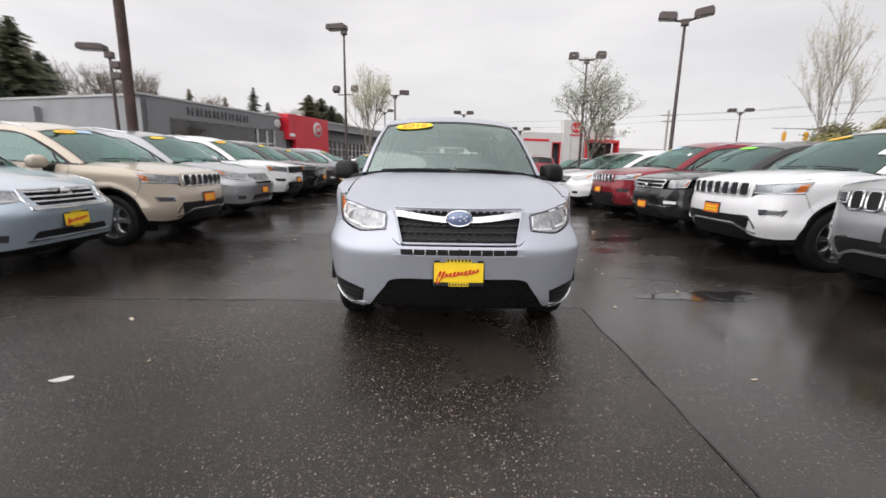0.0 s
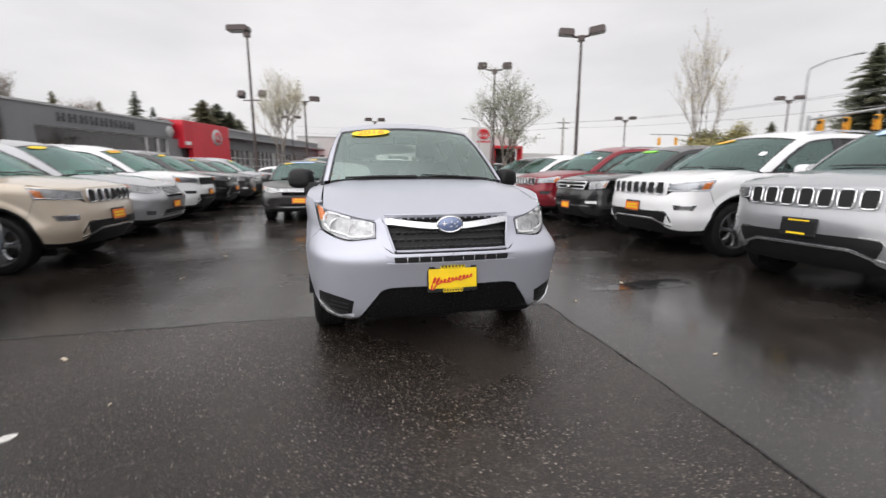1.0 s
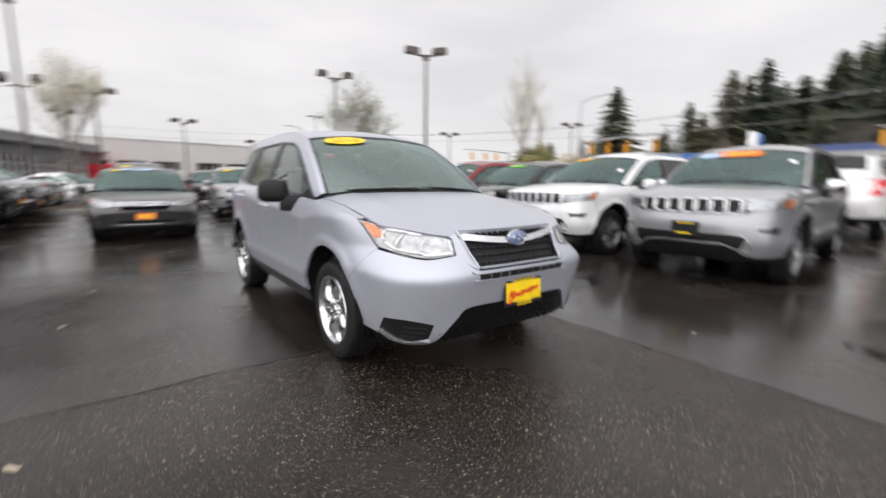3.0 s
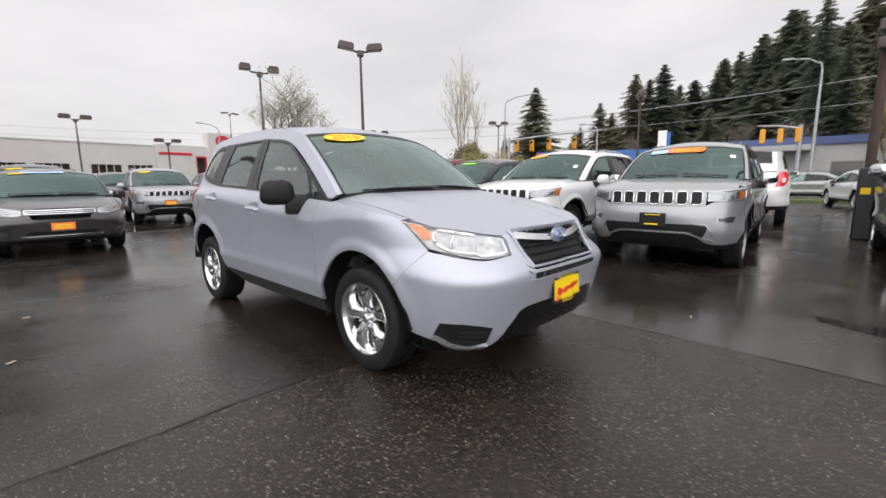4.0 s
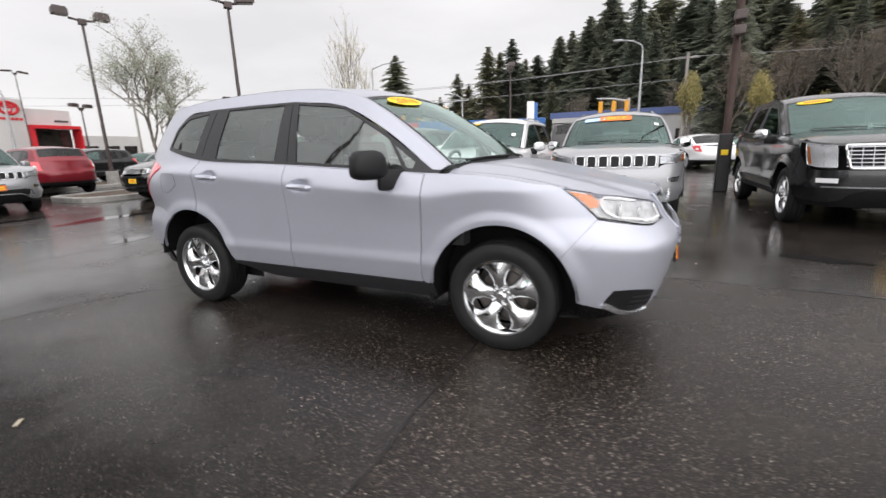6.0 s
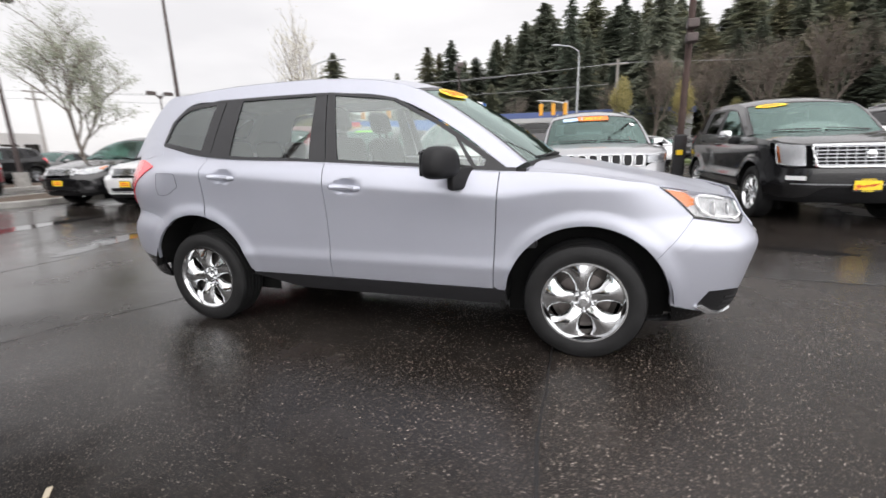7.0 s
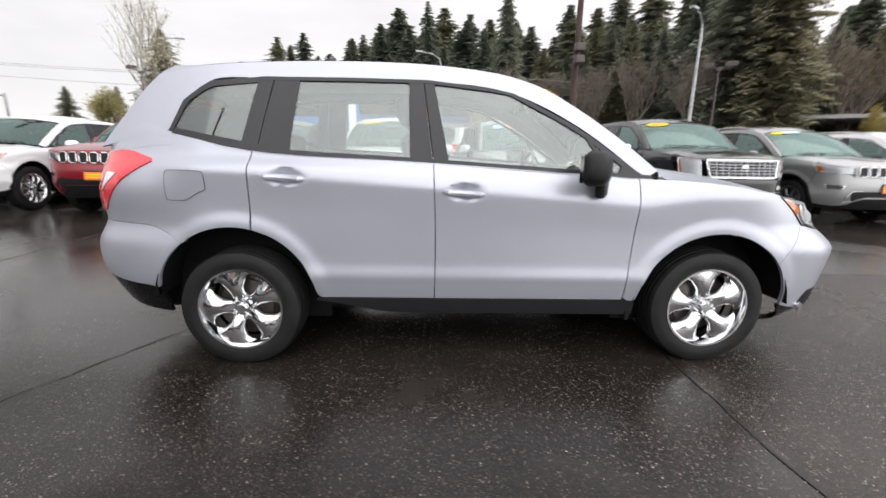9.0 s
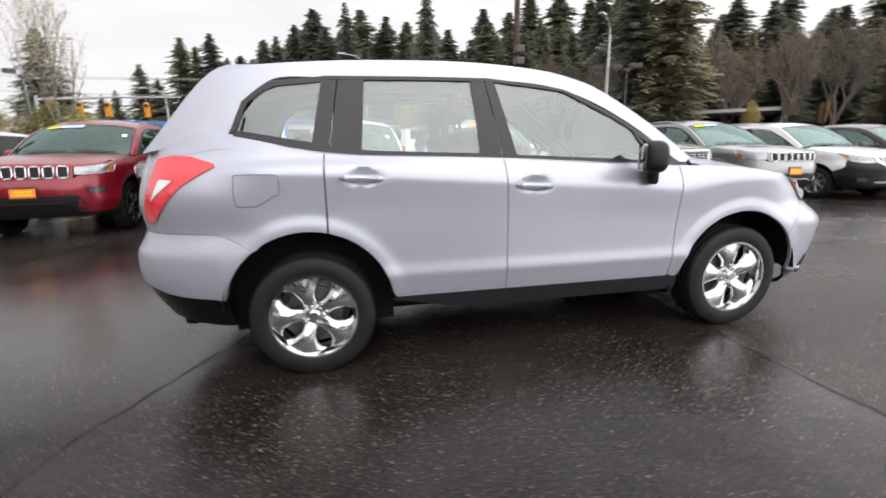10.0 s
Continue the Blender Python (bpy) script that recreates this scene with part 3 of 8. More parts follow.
        self.across("header_band", [RL[iw - 1][:1] and tuple(RL[iw - 1][k] + (RL[iw][k] - RL[iw - 1][k]) * 0.85 for k in range(4)), RL[iw]], -0.955, 0.955, 3, N(13), M_SATIN, off=0.0, flange=0.0)
        rs = RL[ir:]
        self.across("rear_frame", rs, -1, -0.86, N(10), 4, P, flange=0.0)
        self.across("rear_frame", rs, 0.86, 1, N(10), 4, P, flange=0.0)
        cut = s.get("rear_cut", 0.75)
        rsd = resample([(p[0], p[1], 0) for p in rs], 9)
        bsd = resample([(p[2], p[3], 0) for p in rs], 9)
        rr = [(p.x, p.y, b.x, b.y) for p, b in zip(rsd, bsd)]
        k = max(3, int(9 * cut))
        self.across("rear_window", rr[:k], -0.86, 0.86, 9, N(13), s["glass_r"], off=-0.003, flange=0.0, label="rear window glass")
        self.across("tailgate_panel", rr[k - 1:], -0.86, 0.86, 5, N(13), P, flange=0.0)
        if s.get("deck"):
            grid = []
            for i in range(8):
                x = s["deck"] + (s["qend"] - s["deck"]) * i / 7
                zb = belt(x)
                yw = -self.hull(*X(x, zb)).y
                grid.append([Vector((x - (0.22 * i / 7 + 0.06) * (1 - (abs(v) ** 2.4)), -v * yw, zb + s.get("deck_crown", 0.03) * (1 - abs(v) ** 3))) for v in [-1 + 2 * j / 12 for j in range(13)]])
            self.sheet("boot_lid", grid, P, flange=0.0, both=False)
        # side windows and pillars
        for (A, B, mt, nm, off) in s["dlo"]:
            self.upper(nm, A, B, 12, 5, mt, off=off, flange=0.006, curve=False)
        # shoulder under the windows
        grid = []
        for k in range(N(24)):
            x = s["belt_x"][0] + (s["belt_x"][-1] - s["belt_x"][0]) * k / (N(24) - 1)
            z = belt(x)
            h = self.hull(*X(x, z))
            grid.append([Vector((h.x, h.y, z - 0.004)), Vector((x, h.y + (-self.glassy(x, z) - h.y) * 0.5, z + 0.003)), Vector((x, -self.glassy(x, z) + 0.02, z + 0.003))])
        self.sheet("shoulder", grid, P, flange=0.0)
        # belt moulding
        b0 = [(x, belt(x) + 0.001) for x in s["belt_x"]]
        b1 = [(x, belt(x) + 0.02) for x in s["belt_x"]]
        self.upper("belt_moulding", b0, b1, 20, 3, s.get("belt_mat", M_SATIN), off=0.006, flange=0.006)
        # underside, wells, cabin
        bm = bmesh.new()
        yb = s["w"][0][1] - 0.06
        add_box(bm, s["tail"][0][1] + 0.12, s["nose"][0][1] - 0.15, -yb + 0.22, yb - 0.22, sill - s.get("under", 0.14), sill - 0.02, 0.03)
        part("underbody", bm, M_WELL, R)
        box("floor_pan", ra + ar, fa - ar, -yb, yb, sill - 0.08, sill + 0.02, M_WELL, R, bevel=0.02)
        for ax in (fa, ra):
            for sd in (1, -1):
                bm = bmesh.new()
                y0, y1 = sd * (s["track"] - s["tw"] - 0.03), sd * (self.width(ax, s["R"] + ar) - 0.022)
                ring = []
                for k in range(17):
                    a = radians(4 + 172 * k / 16)
                    c, z = math.cos(a) * (ar + 0.012), math.sin(a) * (ar + 0.012) + s["R"]
                    ring.append((bm.verts.new((ax + c, y0, z)), bm.verts.new((ax + c, y1, z))))
                for (p, pp), (r, rr2) in zip(ring, ring[1:]):
                    bm.faces.new((p, r, rr2, pp))
                lows = [bm.verts.new((ax + sg * (ar + 0.012), y0, 0.17)) for sg in (-1, 1)]
                bm.faces.new([p for p, _ in ring] + lows)
                part("wheel_liner", bm, M_WELL, R)
        self.cabin()
        self.wheels()
        self.front_end()
        self.rear_lights()
        self.mirrors()
        self.handles()
        return R

    def cabin(self):
        s, R = self.s, self.root
        y, zb = s["wb"] - 0.1, s["zb"]
        xc = s["cowl"] - 0.1
        f = s.get("seat_z", 0.0)
        bm = bmesh.new()
        yi = s["track"] - s["tw"] - 0.06
        xm, xn = s["ra"] + s["arch"] + 0.03, s["fa"] - s["arch"] - 0.03
        add_box(bm, s["qend"] + 0.25, xm, -yi, yi, s["sill"] + 0.02, s["sill"] + 0.10)
        add_box(bm, xm, min(xn, xc), -y, y, s["sill"] + 0.02, s["sill"] + 0.10)
        add_box(bm, xn, s["nose"][0][1] - 0.35, -yi, yi, s["sill"] + 0.02, zb - 0.22)
        part("cabin_floor", bm, M_DASH, R)
        bm = bmesh.new()
        prof = [(xc + 0.02, zb - 0.03), (xc - 0.28, zb - 0.02), (xc - 0.42, zb - 0.08), (xc - 0.45, zb - 0.25), (xc - 0.2, zb - 0.5), (xc + 0.02, zb - 0.5)]
        l = [bm.verts.new((px, -y + 0.02, pz)) for px, pz in prof]
        r = [bm.verts.new((px, y - 0.02, pz)) for px, pz in prof]
        bm.faces.new(l)
        bm.faces.new(r[::-1])
        for k in range(len(prof)):
            bm.faces.new((l[k], r[k], r[(k + 1) % len(prof)], l[(k + 1) % len(prof)]))
        part("dashboard", bm, M_DASH, R)
        bm = bmesh.new()
        c = Vector((xc - 0.55, 0.36, zb - 0.1))
        pts = [c + Vector((0.06 * math.sin(a), 0.185 * math.cos(a), 0.175 * math.sin(a))) for a in [2 * math.pi * k / 20 for k in range(21)]]
        add_tube(bm, pts, 0.015, 6)
        add_tube(bm, [c + Vector((0, -0.17, 0)), c + Vector((0.05, 0, 0)), c + Vector((0, 0.17, 0))], 0.018, 6)
        add_tube(bm, [c + Vector((0.05, 0, 0)), c + Vector((0.25, 0, -0.12))], 0.04, 6)
        part("steering_wheel", bm, M_DASH, R, smooth=True)
        rows = s.get("seat_rows", [(xc - 1.05, (0.36, -0.36), 0.5, 0.02), (xc - 1.95, (0.38, 0, -0.38), 0.42, -0.20)])
        for x, ys, w, dz in rows:
            for yy in ys:
                key = "seat_mesh_%d" % int(w * 100)
                if key not in SEATS:
                    SEATS[key] = seat_mesh(w)
                ob = new("seat", SEATS[key])
                ob.parent = R
                ob.matrix_basis = pose(x, yy, s["sill"] + 0.08 + f + dz)
        # headlining under the roof
        iw, ir = s["wind_top"], s["rear_top"]
        self.across("headlining", s["RL"][iw:ir + 1], -0.93, 0.93, 8, 9, M_CABIN, off=-0.04, flange=0.0)
        # wipers at the foot of the windscreen
        if s.get("wipers", True):
            (x0, z0), (x1, z1) = s["RL"][0][:2], s["RL"][1][:2]
            for ya, yb in ((0.60, 0.06), (0.0, -0.56)):
                pts = []
                for i in range(6):
                    yy = ya + (yb - ya) * i / 5
                    q = 1 - (abs(yy) / 0.78) ** 2.2
                    u = 0.06 + 0.10 * i / 5
                    pts.append(Vector((x0 + (x1 - x0) * u + s["RL"][0][2] * q + 0.012, yy * s["wb"] / 0.85, z0 + (z1 - z0) * u + s["RL"][0][3] * q + 0.014)))
                bm = bmesh.new()
                add_tube(bm, pts, [0.011, 0.010, 0.009, 0.008, 0.007, 0.006], 5)
                part("wiper", bm, M_SATIN, R, smooth=True)
        if s.get("rails"):
            iw, ir = s["wind_top"], s["rear_top"]
            rl = s["RL"][iw + 1:ir]
            for sd in (1, -1):
                pts = []
                n = len(rl)
                for i, p in enumerate(rl):
                    yy = (self.glassy(p[0], p[1]) - 0.075) * sd
                    pts.append(Vector((p[0], yy, p[1] + (0.02 if i in (0, n - 1) else 0.055))))
                bm = bmesh.new()
                add_tube(bm, pts, 0.015, 6)
                part("roof_rail_bar", bm, s["rails"], R, "slim roof rail", smooth=True)
        # inner mirror
        wt = s["RL"][iw]
        box("inner_mirror", wt[0] + 0.02, wt[0] + 0.05, -0.12, 0.12, wt[1] - 0.10, wt[1] - 0.03, M_DASH, R, bevel=0.012)

    def wheels(self):
        s, R = self.s, self.root
        key = s["wheel"]
        if key not in WHEELS:
            WHEELS[key] = wheel_meshes(s["R"] - 0.005, s["rim"], s["tw"], *s["wheel_style"])
        tyre, rim, hubm, lug, disc = WHEELS[key]
        rim_mat_lbl = s.get("wheel_label", "")
        for ax in (s["fa"], s["ra"]):
            for sd in (-1, 1):
                y = sd * (s["track"] - s["tw"] / 2)
                w = new("wheel", tyre)
                w.parent = R
                w.matrix_basis = pose(ax, y, s["R"] - 0.005 - (s.get("rear_drop", 0.0) if ax < 0 else 0.0), 0, s.get("wheel_turn", 18) * (1 if ax > 0 else 2.1), 0 if sd < 0 else 180)
                w["label"] = "black rubber tyre on its rim"
                for nm, me in (("rim", rim), ("hub_cap", hubm), ("brake_disc", disc)):
                    o = new(nm, me)
                    o.parent = w
                    if nm == "rim" and rim_mat_lbl:
                        o["label"] = rim_mat_lbl
                for k in range(5 if s.get("q", 1) > 0.8 and s.get("nuts", True) else 0):
                    a = 2 * math.pi * (k + 0.5) / 5 + math.pi / 2
                    o = new("wheel_nut", lug)
                    o.parent = w
                    o.matrix_basis = pose(0.052 * math.cos(a), -s["tw"] / 2 + 0.035, 0.052 * math.sin(a))

    def lamp(self, out, n=14, m=7, amber=None, bowls=(), drl=None):
        """Headlight from its outline (lower curve, upper curve): recessed reflector, bowls and a clear lens."""
        A, B = [self.pt(p) for p in out[0]], [self.pt(p) for p in out[1]]
        hs = self.body("headlight", A, B, n, m, self.s.get("lamp_mat", M_LAMPBOWL), off=-0.010, flange=0.03, label="clear headlight with bright reflector")
        for h, sd in zip(hs, (1, -1)):
            gr = self.ruled(A, B, n, m, self.hull, 0.003)
            self.sheet("lens", gr, M_LENS, h, flange=0.02, sides=(sd,))
            # bezel round the lens
            bm = bmesh.new()
            ring = [r[0] for r in gr] + gr[-1][1:] + [r[-1] for r in gr[-2::-1]] + gr[0][-2:0:-1]
            add_tube(bm, [Vector((p.x, p.y * sd, p.z)) for p in ring + ring[:1]], self.s.get("bezel_r", 0.006), 6, caps=False)
            part("bezel", bm, self.s.get("bezel", M_SILVERTRIM), h, smooth=True)
            for u, v, r in bowls:
                i, j = int(u * (n - 1)), int(v * (m - 1))
                p = gr[i][j].copy()
                c = Vector((p.x - 0.03, p.y * sd * 0.985, p.z))
                vs, fs = lathe([(r, 0.0), (r * 0.97, -0.006), (r * 0.75, 0.018), (r * 0.4, 0.03), (0.012, 0.034), (0.012, 0.02), (0.0, 0.018)], 20, "y")
                mesh_ob("lamp_bowl", vs, fs, M_LAMPRIM, h, matrix=Matrix.Translation(c) @ pose(0, 0, 0, 0, 0, 90))
            if drl:
                # bright frame round the main beams
                pts = []
                for u, v in resample_uv(drl, 28):
                    a, b = u * (n - 1), v * (m - 1)
                    i, j = min(n - 2, int(a)), min(m - 2, int(b))
                    p = gr[i][j].lerp(gr[i + 1][j], a - i).lerp(gr[i][j + 1].lerp(gr[i + 1][j + 1], a - i), b - j)
                    pts.append(Vector((p.x - 0.007, p.y * sd * 0.996, p.z)))
                bm = bmesh.new()
                add_tube(bm, pts, 0.010, 6)
                part("light_guide", bm, M_CLEARLENS, h, "white light guide", smooth=True)
            if amber:
                A2, B2 = [self.pt(p) for p in amber[0]], [self.pt(p) for p in amber[1]]
                self.sheet("side_marker", self.ruled(A2, B2, 6, 5, self.hull, -0.004), M_AMBER, h, "amber reflector", 0.015, sides=(sd,))

    def pt(self, p):
        k, a, z = p
        return self.X(a, z) if k == "x" else self.Y(a, z, k == "r")

    def front_end(self):
        s, R = self.s, self.root
        fr = s["front"]
        P = s.get("bumper_paint", s["paint"])
        Y, X, pt = self.Y, self.X, self.pt
        # bumper
        fa, ar = s["fa"], s["arch"]
        A = [X(*p) for p in self.arch_pts(fa, s.get("wing_end", 38), 2, 6)] + [pt(p) for p in fr["bumper"][0] if not (p[0] == "x" and p[1] < fa + ar + 0.012)]
        B = [pt(p) for p in fr["bumper"][1]]
        q = s.get("q", 1.0)
        self.body("front_bumper", A, B, int(28 * q), int(11 * q), P)
        # skirt
        rest = lambda q: [pt(p) for p in q if not (p[0] == "x" and p[1] < fa + ar + 0.05)]
        A = [X(fa + ar + 0.006, s["R"] - 0.085)] + rest(fr["skirt"][0])
        B = [X(fa + ar + 0.006, s["R"] + 0.004)] + rest(fr["skirt"][1])
        self.body("front_skirt", A, B, 16, 5, fr.get("skirt_mat", M_BLACK), off=-0.012, curve=False)
        for nm, lo, hi, mt, off, fl in fr.get("patches", []):
            self.body(nm, [pt(p) for p in lo], [pt(p) for p in hi], 14, 5, mt, off=off, flange=fl, curve=False)
        self.lamp(*fr["lamp"])
        # grille opening
        g = fr["grille"]
        y1, z0, z1 = g["y"], g["z0"], g["z1"]
        yb = g.get("yb", y1)
        A = [Y(0, z0), Y(yb * 0.5, z0), Y(yb, z0 + g.get("rise", 0))]
        B = [Y(0, z1), Y(y1 * 0.5, z1), Y(y1, z1 - g.get("drop", 0))]
        back = self.body("grille", A, B, 12, 6, g.get("back", M_BLACK), off=-0.03, flange=0.0, label=g.get("label", "front grille"))
        front = self.ruled(A, B, 25, 9, self.hull, g.get("off", 0.004))
        for h, sd in zip(back, (1, -1)):
            fx = lambda v: Vector((v.x, v.y * sd, v.z))
            ring = [r[0] for r in front] + front[-1][1:] + [r[-1] for r in front[-2::-1]]
            if g["kind"] != "slots":
                bm = bmesh.new()
                add_tube(bm, [fx(v) for v in ring], g.get("rim_r", 0.012), 6, caps=True)
                part("grille_surround", bm, g.get("rim", M_SILVERTRIM), h, smooth=True)
            if g["kind"] == "slots":
                # half of seven upright openings with bright rims, the middle one shared
                w = y1 / 3.5
                cs = [w * k for k in range(0, 4)]
                for c in cs:
                    if c == 0 and sd < 0:
                        continue
                    loop = []
                    for k in range(16):
                        a = 2 * math.pi * k / 16
                        cx, sz = math.cos(a), math.sin(a)
                        px = c + w * g.get("sw", 0.36) * math.copysign(abs(cx) ** 0.45, cx)
                        pz = (z0 + z1) / 2 + (z1 - z0) / 2 * 0.92 * math.copysign(abs(sz) ** 0.45, sz)
                        if px >= 0:
                            v = self.hull(*Y(px, pz))
                        else:
                            v = self.hull(*Y(-px, pz))
                            v.y = -v.y
                        loop.append(Vector((v.x + 0.018, v.y * sd, v.z)))
                    bm = bmesh.new()
                    vs = [bm.verts.new(v + Vector((-0.004, 0, 0))) for v in loop]
                    bm.faces.new(vs)
                    part("grille_slot", bm, M_BLACK, h)
                    bm = bmesh.new()
                    add_tube(bm, loop + loop[:1], g.get("rim_r", 0.008), 6, caps=False)
                    part("slot_rim", bm, g.get("rim", M_CHROME), h, smooth=True)
                lo, hi = [Y(0, z0 - 0.012), Y(y1 * 0.5, z0 - 0.012), Y(y1 * 1.03, z0 - 0.012)], [Y(0, z1 + 0.012), Y(y1 * 0.5, z1 + 0.012), Y(y1 * 1.03, z1 + 0.012)]
                self.sheet("grille_panel", self.ruled(lo, hi, 16, 4, self.hull, 0.002), g.get("panel", s["paint"]), h, flange=0.01, sides=(sd,))
            if g["kind"] == "bars":
                for k in range(g["n"]):
                    z = z0 + (z1 - z0) * (k + 0.5) / g["n"]
                    pts = [self.hull(*Y(y1 * 0.97 * i / 8, z)) + Vector((-0.006, 0, 0)) for i in range(9)]
                    bm = bmesh.new()
                    add_tube(bm, [fx(v) for v in pts], g.get("bar_r", 0.012), 6)
                    part("grille_bar", bm, g.get("bar", M_CHROME), h, smooth=True)
                for k in range(g.get("posts", 0)):
                    y = y1 * (k + 0.5) / g["posts"]
                    pts = [self.hull(*Y(y, z0 + (z1 - z0) * i / 3)) + Vector((-0.008, 0, 0)) for i in range(4)]
                    bm = bmesh.new()
                    add_tube(bm, [fx(v) for v in pts], g.get("bar_r", 0.012) * 0.8, 6)
                    part("grille_post", bm, g.get("bar", M_CHROME), h, smooth=True)
            if g["kind"] == "mesh":
                bm = bmesh.new()
                nz, ny = 5, 9
                for a in range(ny):
                    for b in range(nz):
                        y = y1 * (a + (0.5 if b % 2 else 0.0)) / ny
                        z = z0 + (z1 - z0) * (b + 0.5) / nz
                        if y > y1 * 0.96 or y > yb + (y1 - yb) * (b + 0.5) / nz - 0.01:
                            continue
                        v = fx(self.hull(*Y(y, z)) + Vector((-0.018, 0, 0)))
                        add_box(bm, v.x - 0.006, v.x + 0.006, v.y - 0.0165, v.y + 0.0165, v.z - 0.006, v.z + 0.006, 0.003)
                o = part("grille_mesh", bm, M_SATIN, h)
                o["kind"] = "stuff"
        if g.get("badge"):
            by, bz, rw, rh, bmat = g["badge"]
            v = self.hull(*Y(0.001, bz))
            vs, fs = lathe([(0.0, 0.012), (0.9, 0.009), (0.98, 0.0)], 28, "y")
            o = mesh_ob("badge", [(a[1], a[0] * rw, a[2] * rh) for a in vs], fs, bmat, R, "oval emblem", matrix=pose(v.x + 0.012, 0, v.z))
            bm = bmesh.new()
            add_tube(bm, [Vector((0.004, rw * math.cos(2 * math.pi * k / 28), rh * math.sin(2 * math.pi * k / 28))) for k in range(29)], 0.006, 6, caps=False)
            part("badge_rim", bm, M_CHROME, o, smooth=True)
            if g.get("stars"):
                for (sy, sz, sr) in ((0.5, 0.12, 0.26), (-0.1, 0.3, 0.14), (-0.05, -0.25, 0.14), (-0.35, 0.05, 0.14), (-0.55, 0.3, 0.12), (-0.5, -0.25, 0.12)):
                    bm = bmesh.new()
                    sp = []
                    for k in range(8):
                        r = sr * (1 if k % 2 == 0 else 0.3) * rh * 1.3
                        sp.append(bm.verts.new((0.0165, -sy * rw + r * math.cos(k * math.pi / 4) * 1.3, sz * rh + r * math.sin(k * math.pi / 4))))
                    bm.faces.new(sp)
                    part("emblem_mark", bm, M_WHITECARD, o)
        # dealer plate
        pl = fr.get("plate")
        if pl:
            self.plate(*pl)

    def plate(self, z, style="orange", y=0.0, tilt=-4):
        R = self.root
        v = self.hull(*self.Y(abs(y) + 0.001, z))
        m = pose(v.x + 0.02, y, z, 0, tilt, 0)
        card = {"orange": M_ORANGE, "yellow": M_YELLOW, "dark": M_SATIN, "plain": M_YELLOW}[style]
        f = box("plate_holder", -0.016, 0.0, -0.157, 0.157, -0.085, 0.085, M_SATIN, R, "black plate frame", 0.008)
        f.matrix_basis = m
        box("plate_card", 0.0, 0.004, -0.15, 0.15, -0.06, 0.06, card if style != "dark" else M_BLACK, f, "dealer card", 0.002)
        ink = M_REDINK if style in ("yellow", "plain") else M_YELLOW
        if style == "yellow":
            # a flowing line of script, drawn as a plain wavy stroke
            bm = bmesh.new()
            pts = []
            for k in range(150):
                u = k / 149
                a = 0.028 * math.exp(-((u - 0.06) / 0.07) ** 2) + 0.014
                w_ = u * 66
                lift = a * math.sin(w_) * (0.8 + 0.3 * math.sin(u * 19))
                pts.append(Vector((0.006, -0.128 + 0.245 * u + 0.009 * math.cos(w_) + 0.45 * lift, -0.010 + 0.035 * (u - 0.4) + lift)))
            add_tube(bm, pts, 0.0048, 4)
            part("script_stroke", bm, ink, f)
            for zz, w in ((0.073, 0.075), (-0.073, 0.06)):
                box("plate_tab", 0.0, 0.005, -w, w, zz - 0.011, zz + 0.011, M_YELLOW, f)
                for k in range(7):
                    u = -w * 0.85 + w * 1.7 * k / 6
                    box("letter_bar", 0.005, 0.006, u - w * 0.08, u + w * 0.08, zz - 0.007, zz + 0.007, M_SATIN, f)
            for sy in (-0.13, 0.13):
                box("plate_screw", 0.0, 0.006, sy - 0.018, sy + 0.018, 0.062, 0.074, M_BLACK, f)
        elif style == "dark":
            box("letter_bar", 0.004, 0.006, -0.09, 0.09, 0.055, 0.067, M_YELLOW, f)
            box("letter_bar", 0.004, 0.006, -0.09, 0.07, -0.068, -0.05, M_YELLOW, f)
        else:
            for zz, w in ((0.02, 0.11), (-0.02, 0.12)):
                box("letter_bar", 0.004, 0.006, -w, w, zz - 0.011, zz + 0.011, ink if style == "plain" else M_YELLOW, f)

    def rear_lights(self):
        s = self.s
        t = s["tail_lamp"]
        A, B = [self.pt(p) for p in t[0]], [self.pt(p) for p in t[1]]
        hs = self.body("tail_light", A, B, 10, 8, M_RED, off=0.008, flange=0.03, label="red tail light with a clear reverse lens", curve=False)
        if len(t) > 2:
            for h, sd in zip(hs, (1, -1)):
                self.sheet("reverse_lens", self.ruled([self.pt(p) for p in t[2]], [self.pt(p) for p in t[3]], 5, 4, self.hull, 0.0125, False), M_CLEARLENS, h, flange=0.006, sides=(sd,))

    def mirrors(self):
        s, R = self.s, self.root
        mx, mz = s["mirror"]
        yb = self.glassy(mx, mz)
        mt = s.get("mirror_mat", M_BLACK)
        k = s.get("mirror_k", 1.0)
        for sd in (-1, 1):
            bm = bmesh.new()
            bmesh.ops.create_uvsphere(bm, u_segments=18, v_segments=12, radius=1)
            for v in bm.verts:
                c = v.co
                p = Vector([math.copysign(abs(t) ** 0.62, t) for t in c])
                xx = p.x * 0.085 * k if p.x > 0 else p.x * 0.045 * k
                v.co = Vector((xx, p.y * 0.115 * k * (1 - 0.1 * p.z), p.z * 0.088 * k))
            o = part("mirror_shell", bm, mt, R, smooth=True, matrix=pose(mx, sd * (yb + 0.15 * k), mz + 0.06, 0, 0, 28 * sd))
            bm = bmesh.new()
            add_box(bm, 0.005, 0.06 * k, min(-sd * 0.045, -sd * 0.24), max(-sd * 0.045, -sd * 0.24), -0.155 * k, -0.03, 0.02)
            part("mirror_foot", bm, M_BLACK, o, smooth=True)
            bm = bmesh.new()
            add_box(bm, -0.047 * k, -0.043 * k, -0.095 * k, 0.095 * k, -0.07 * k, 0.07 * k, 0.01)
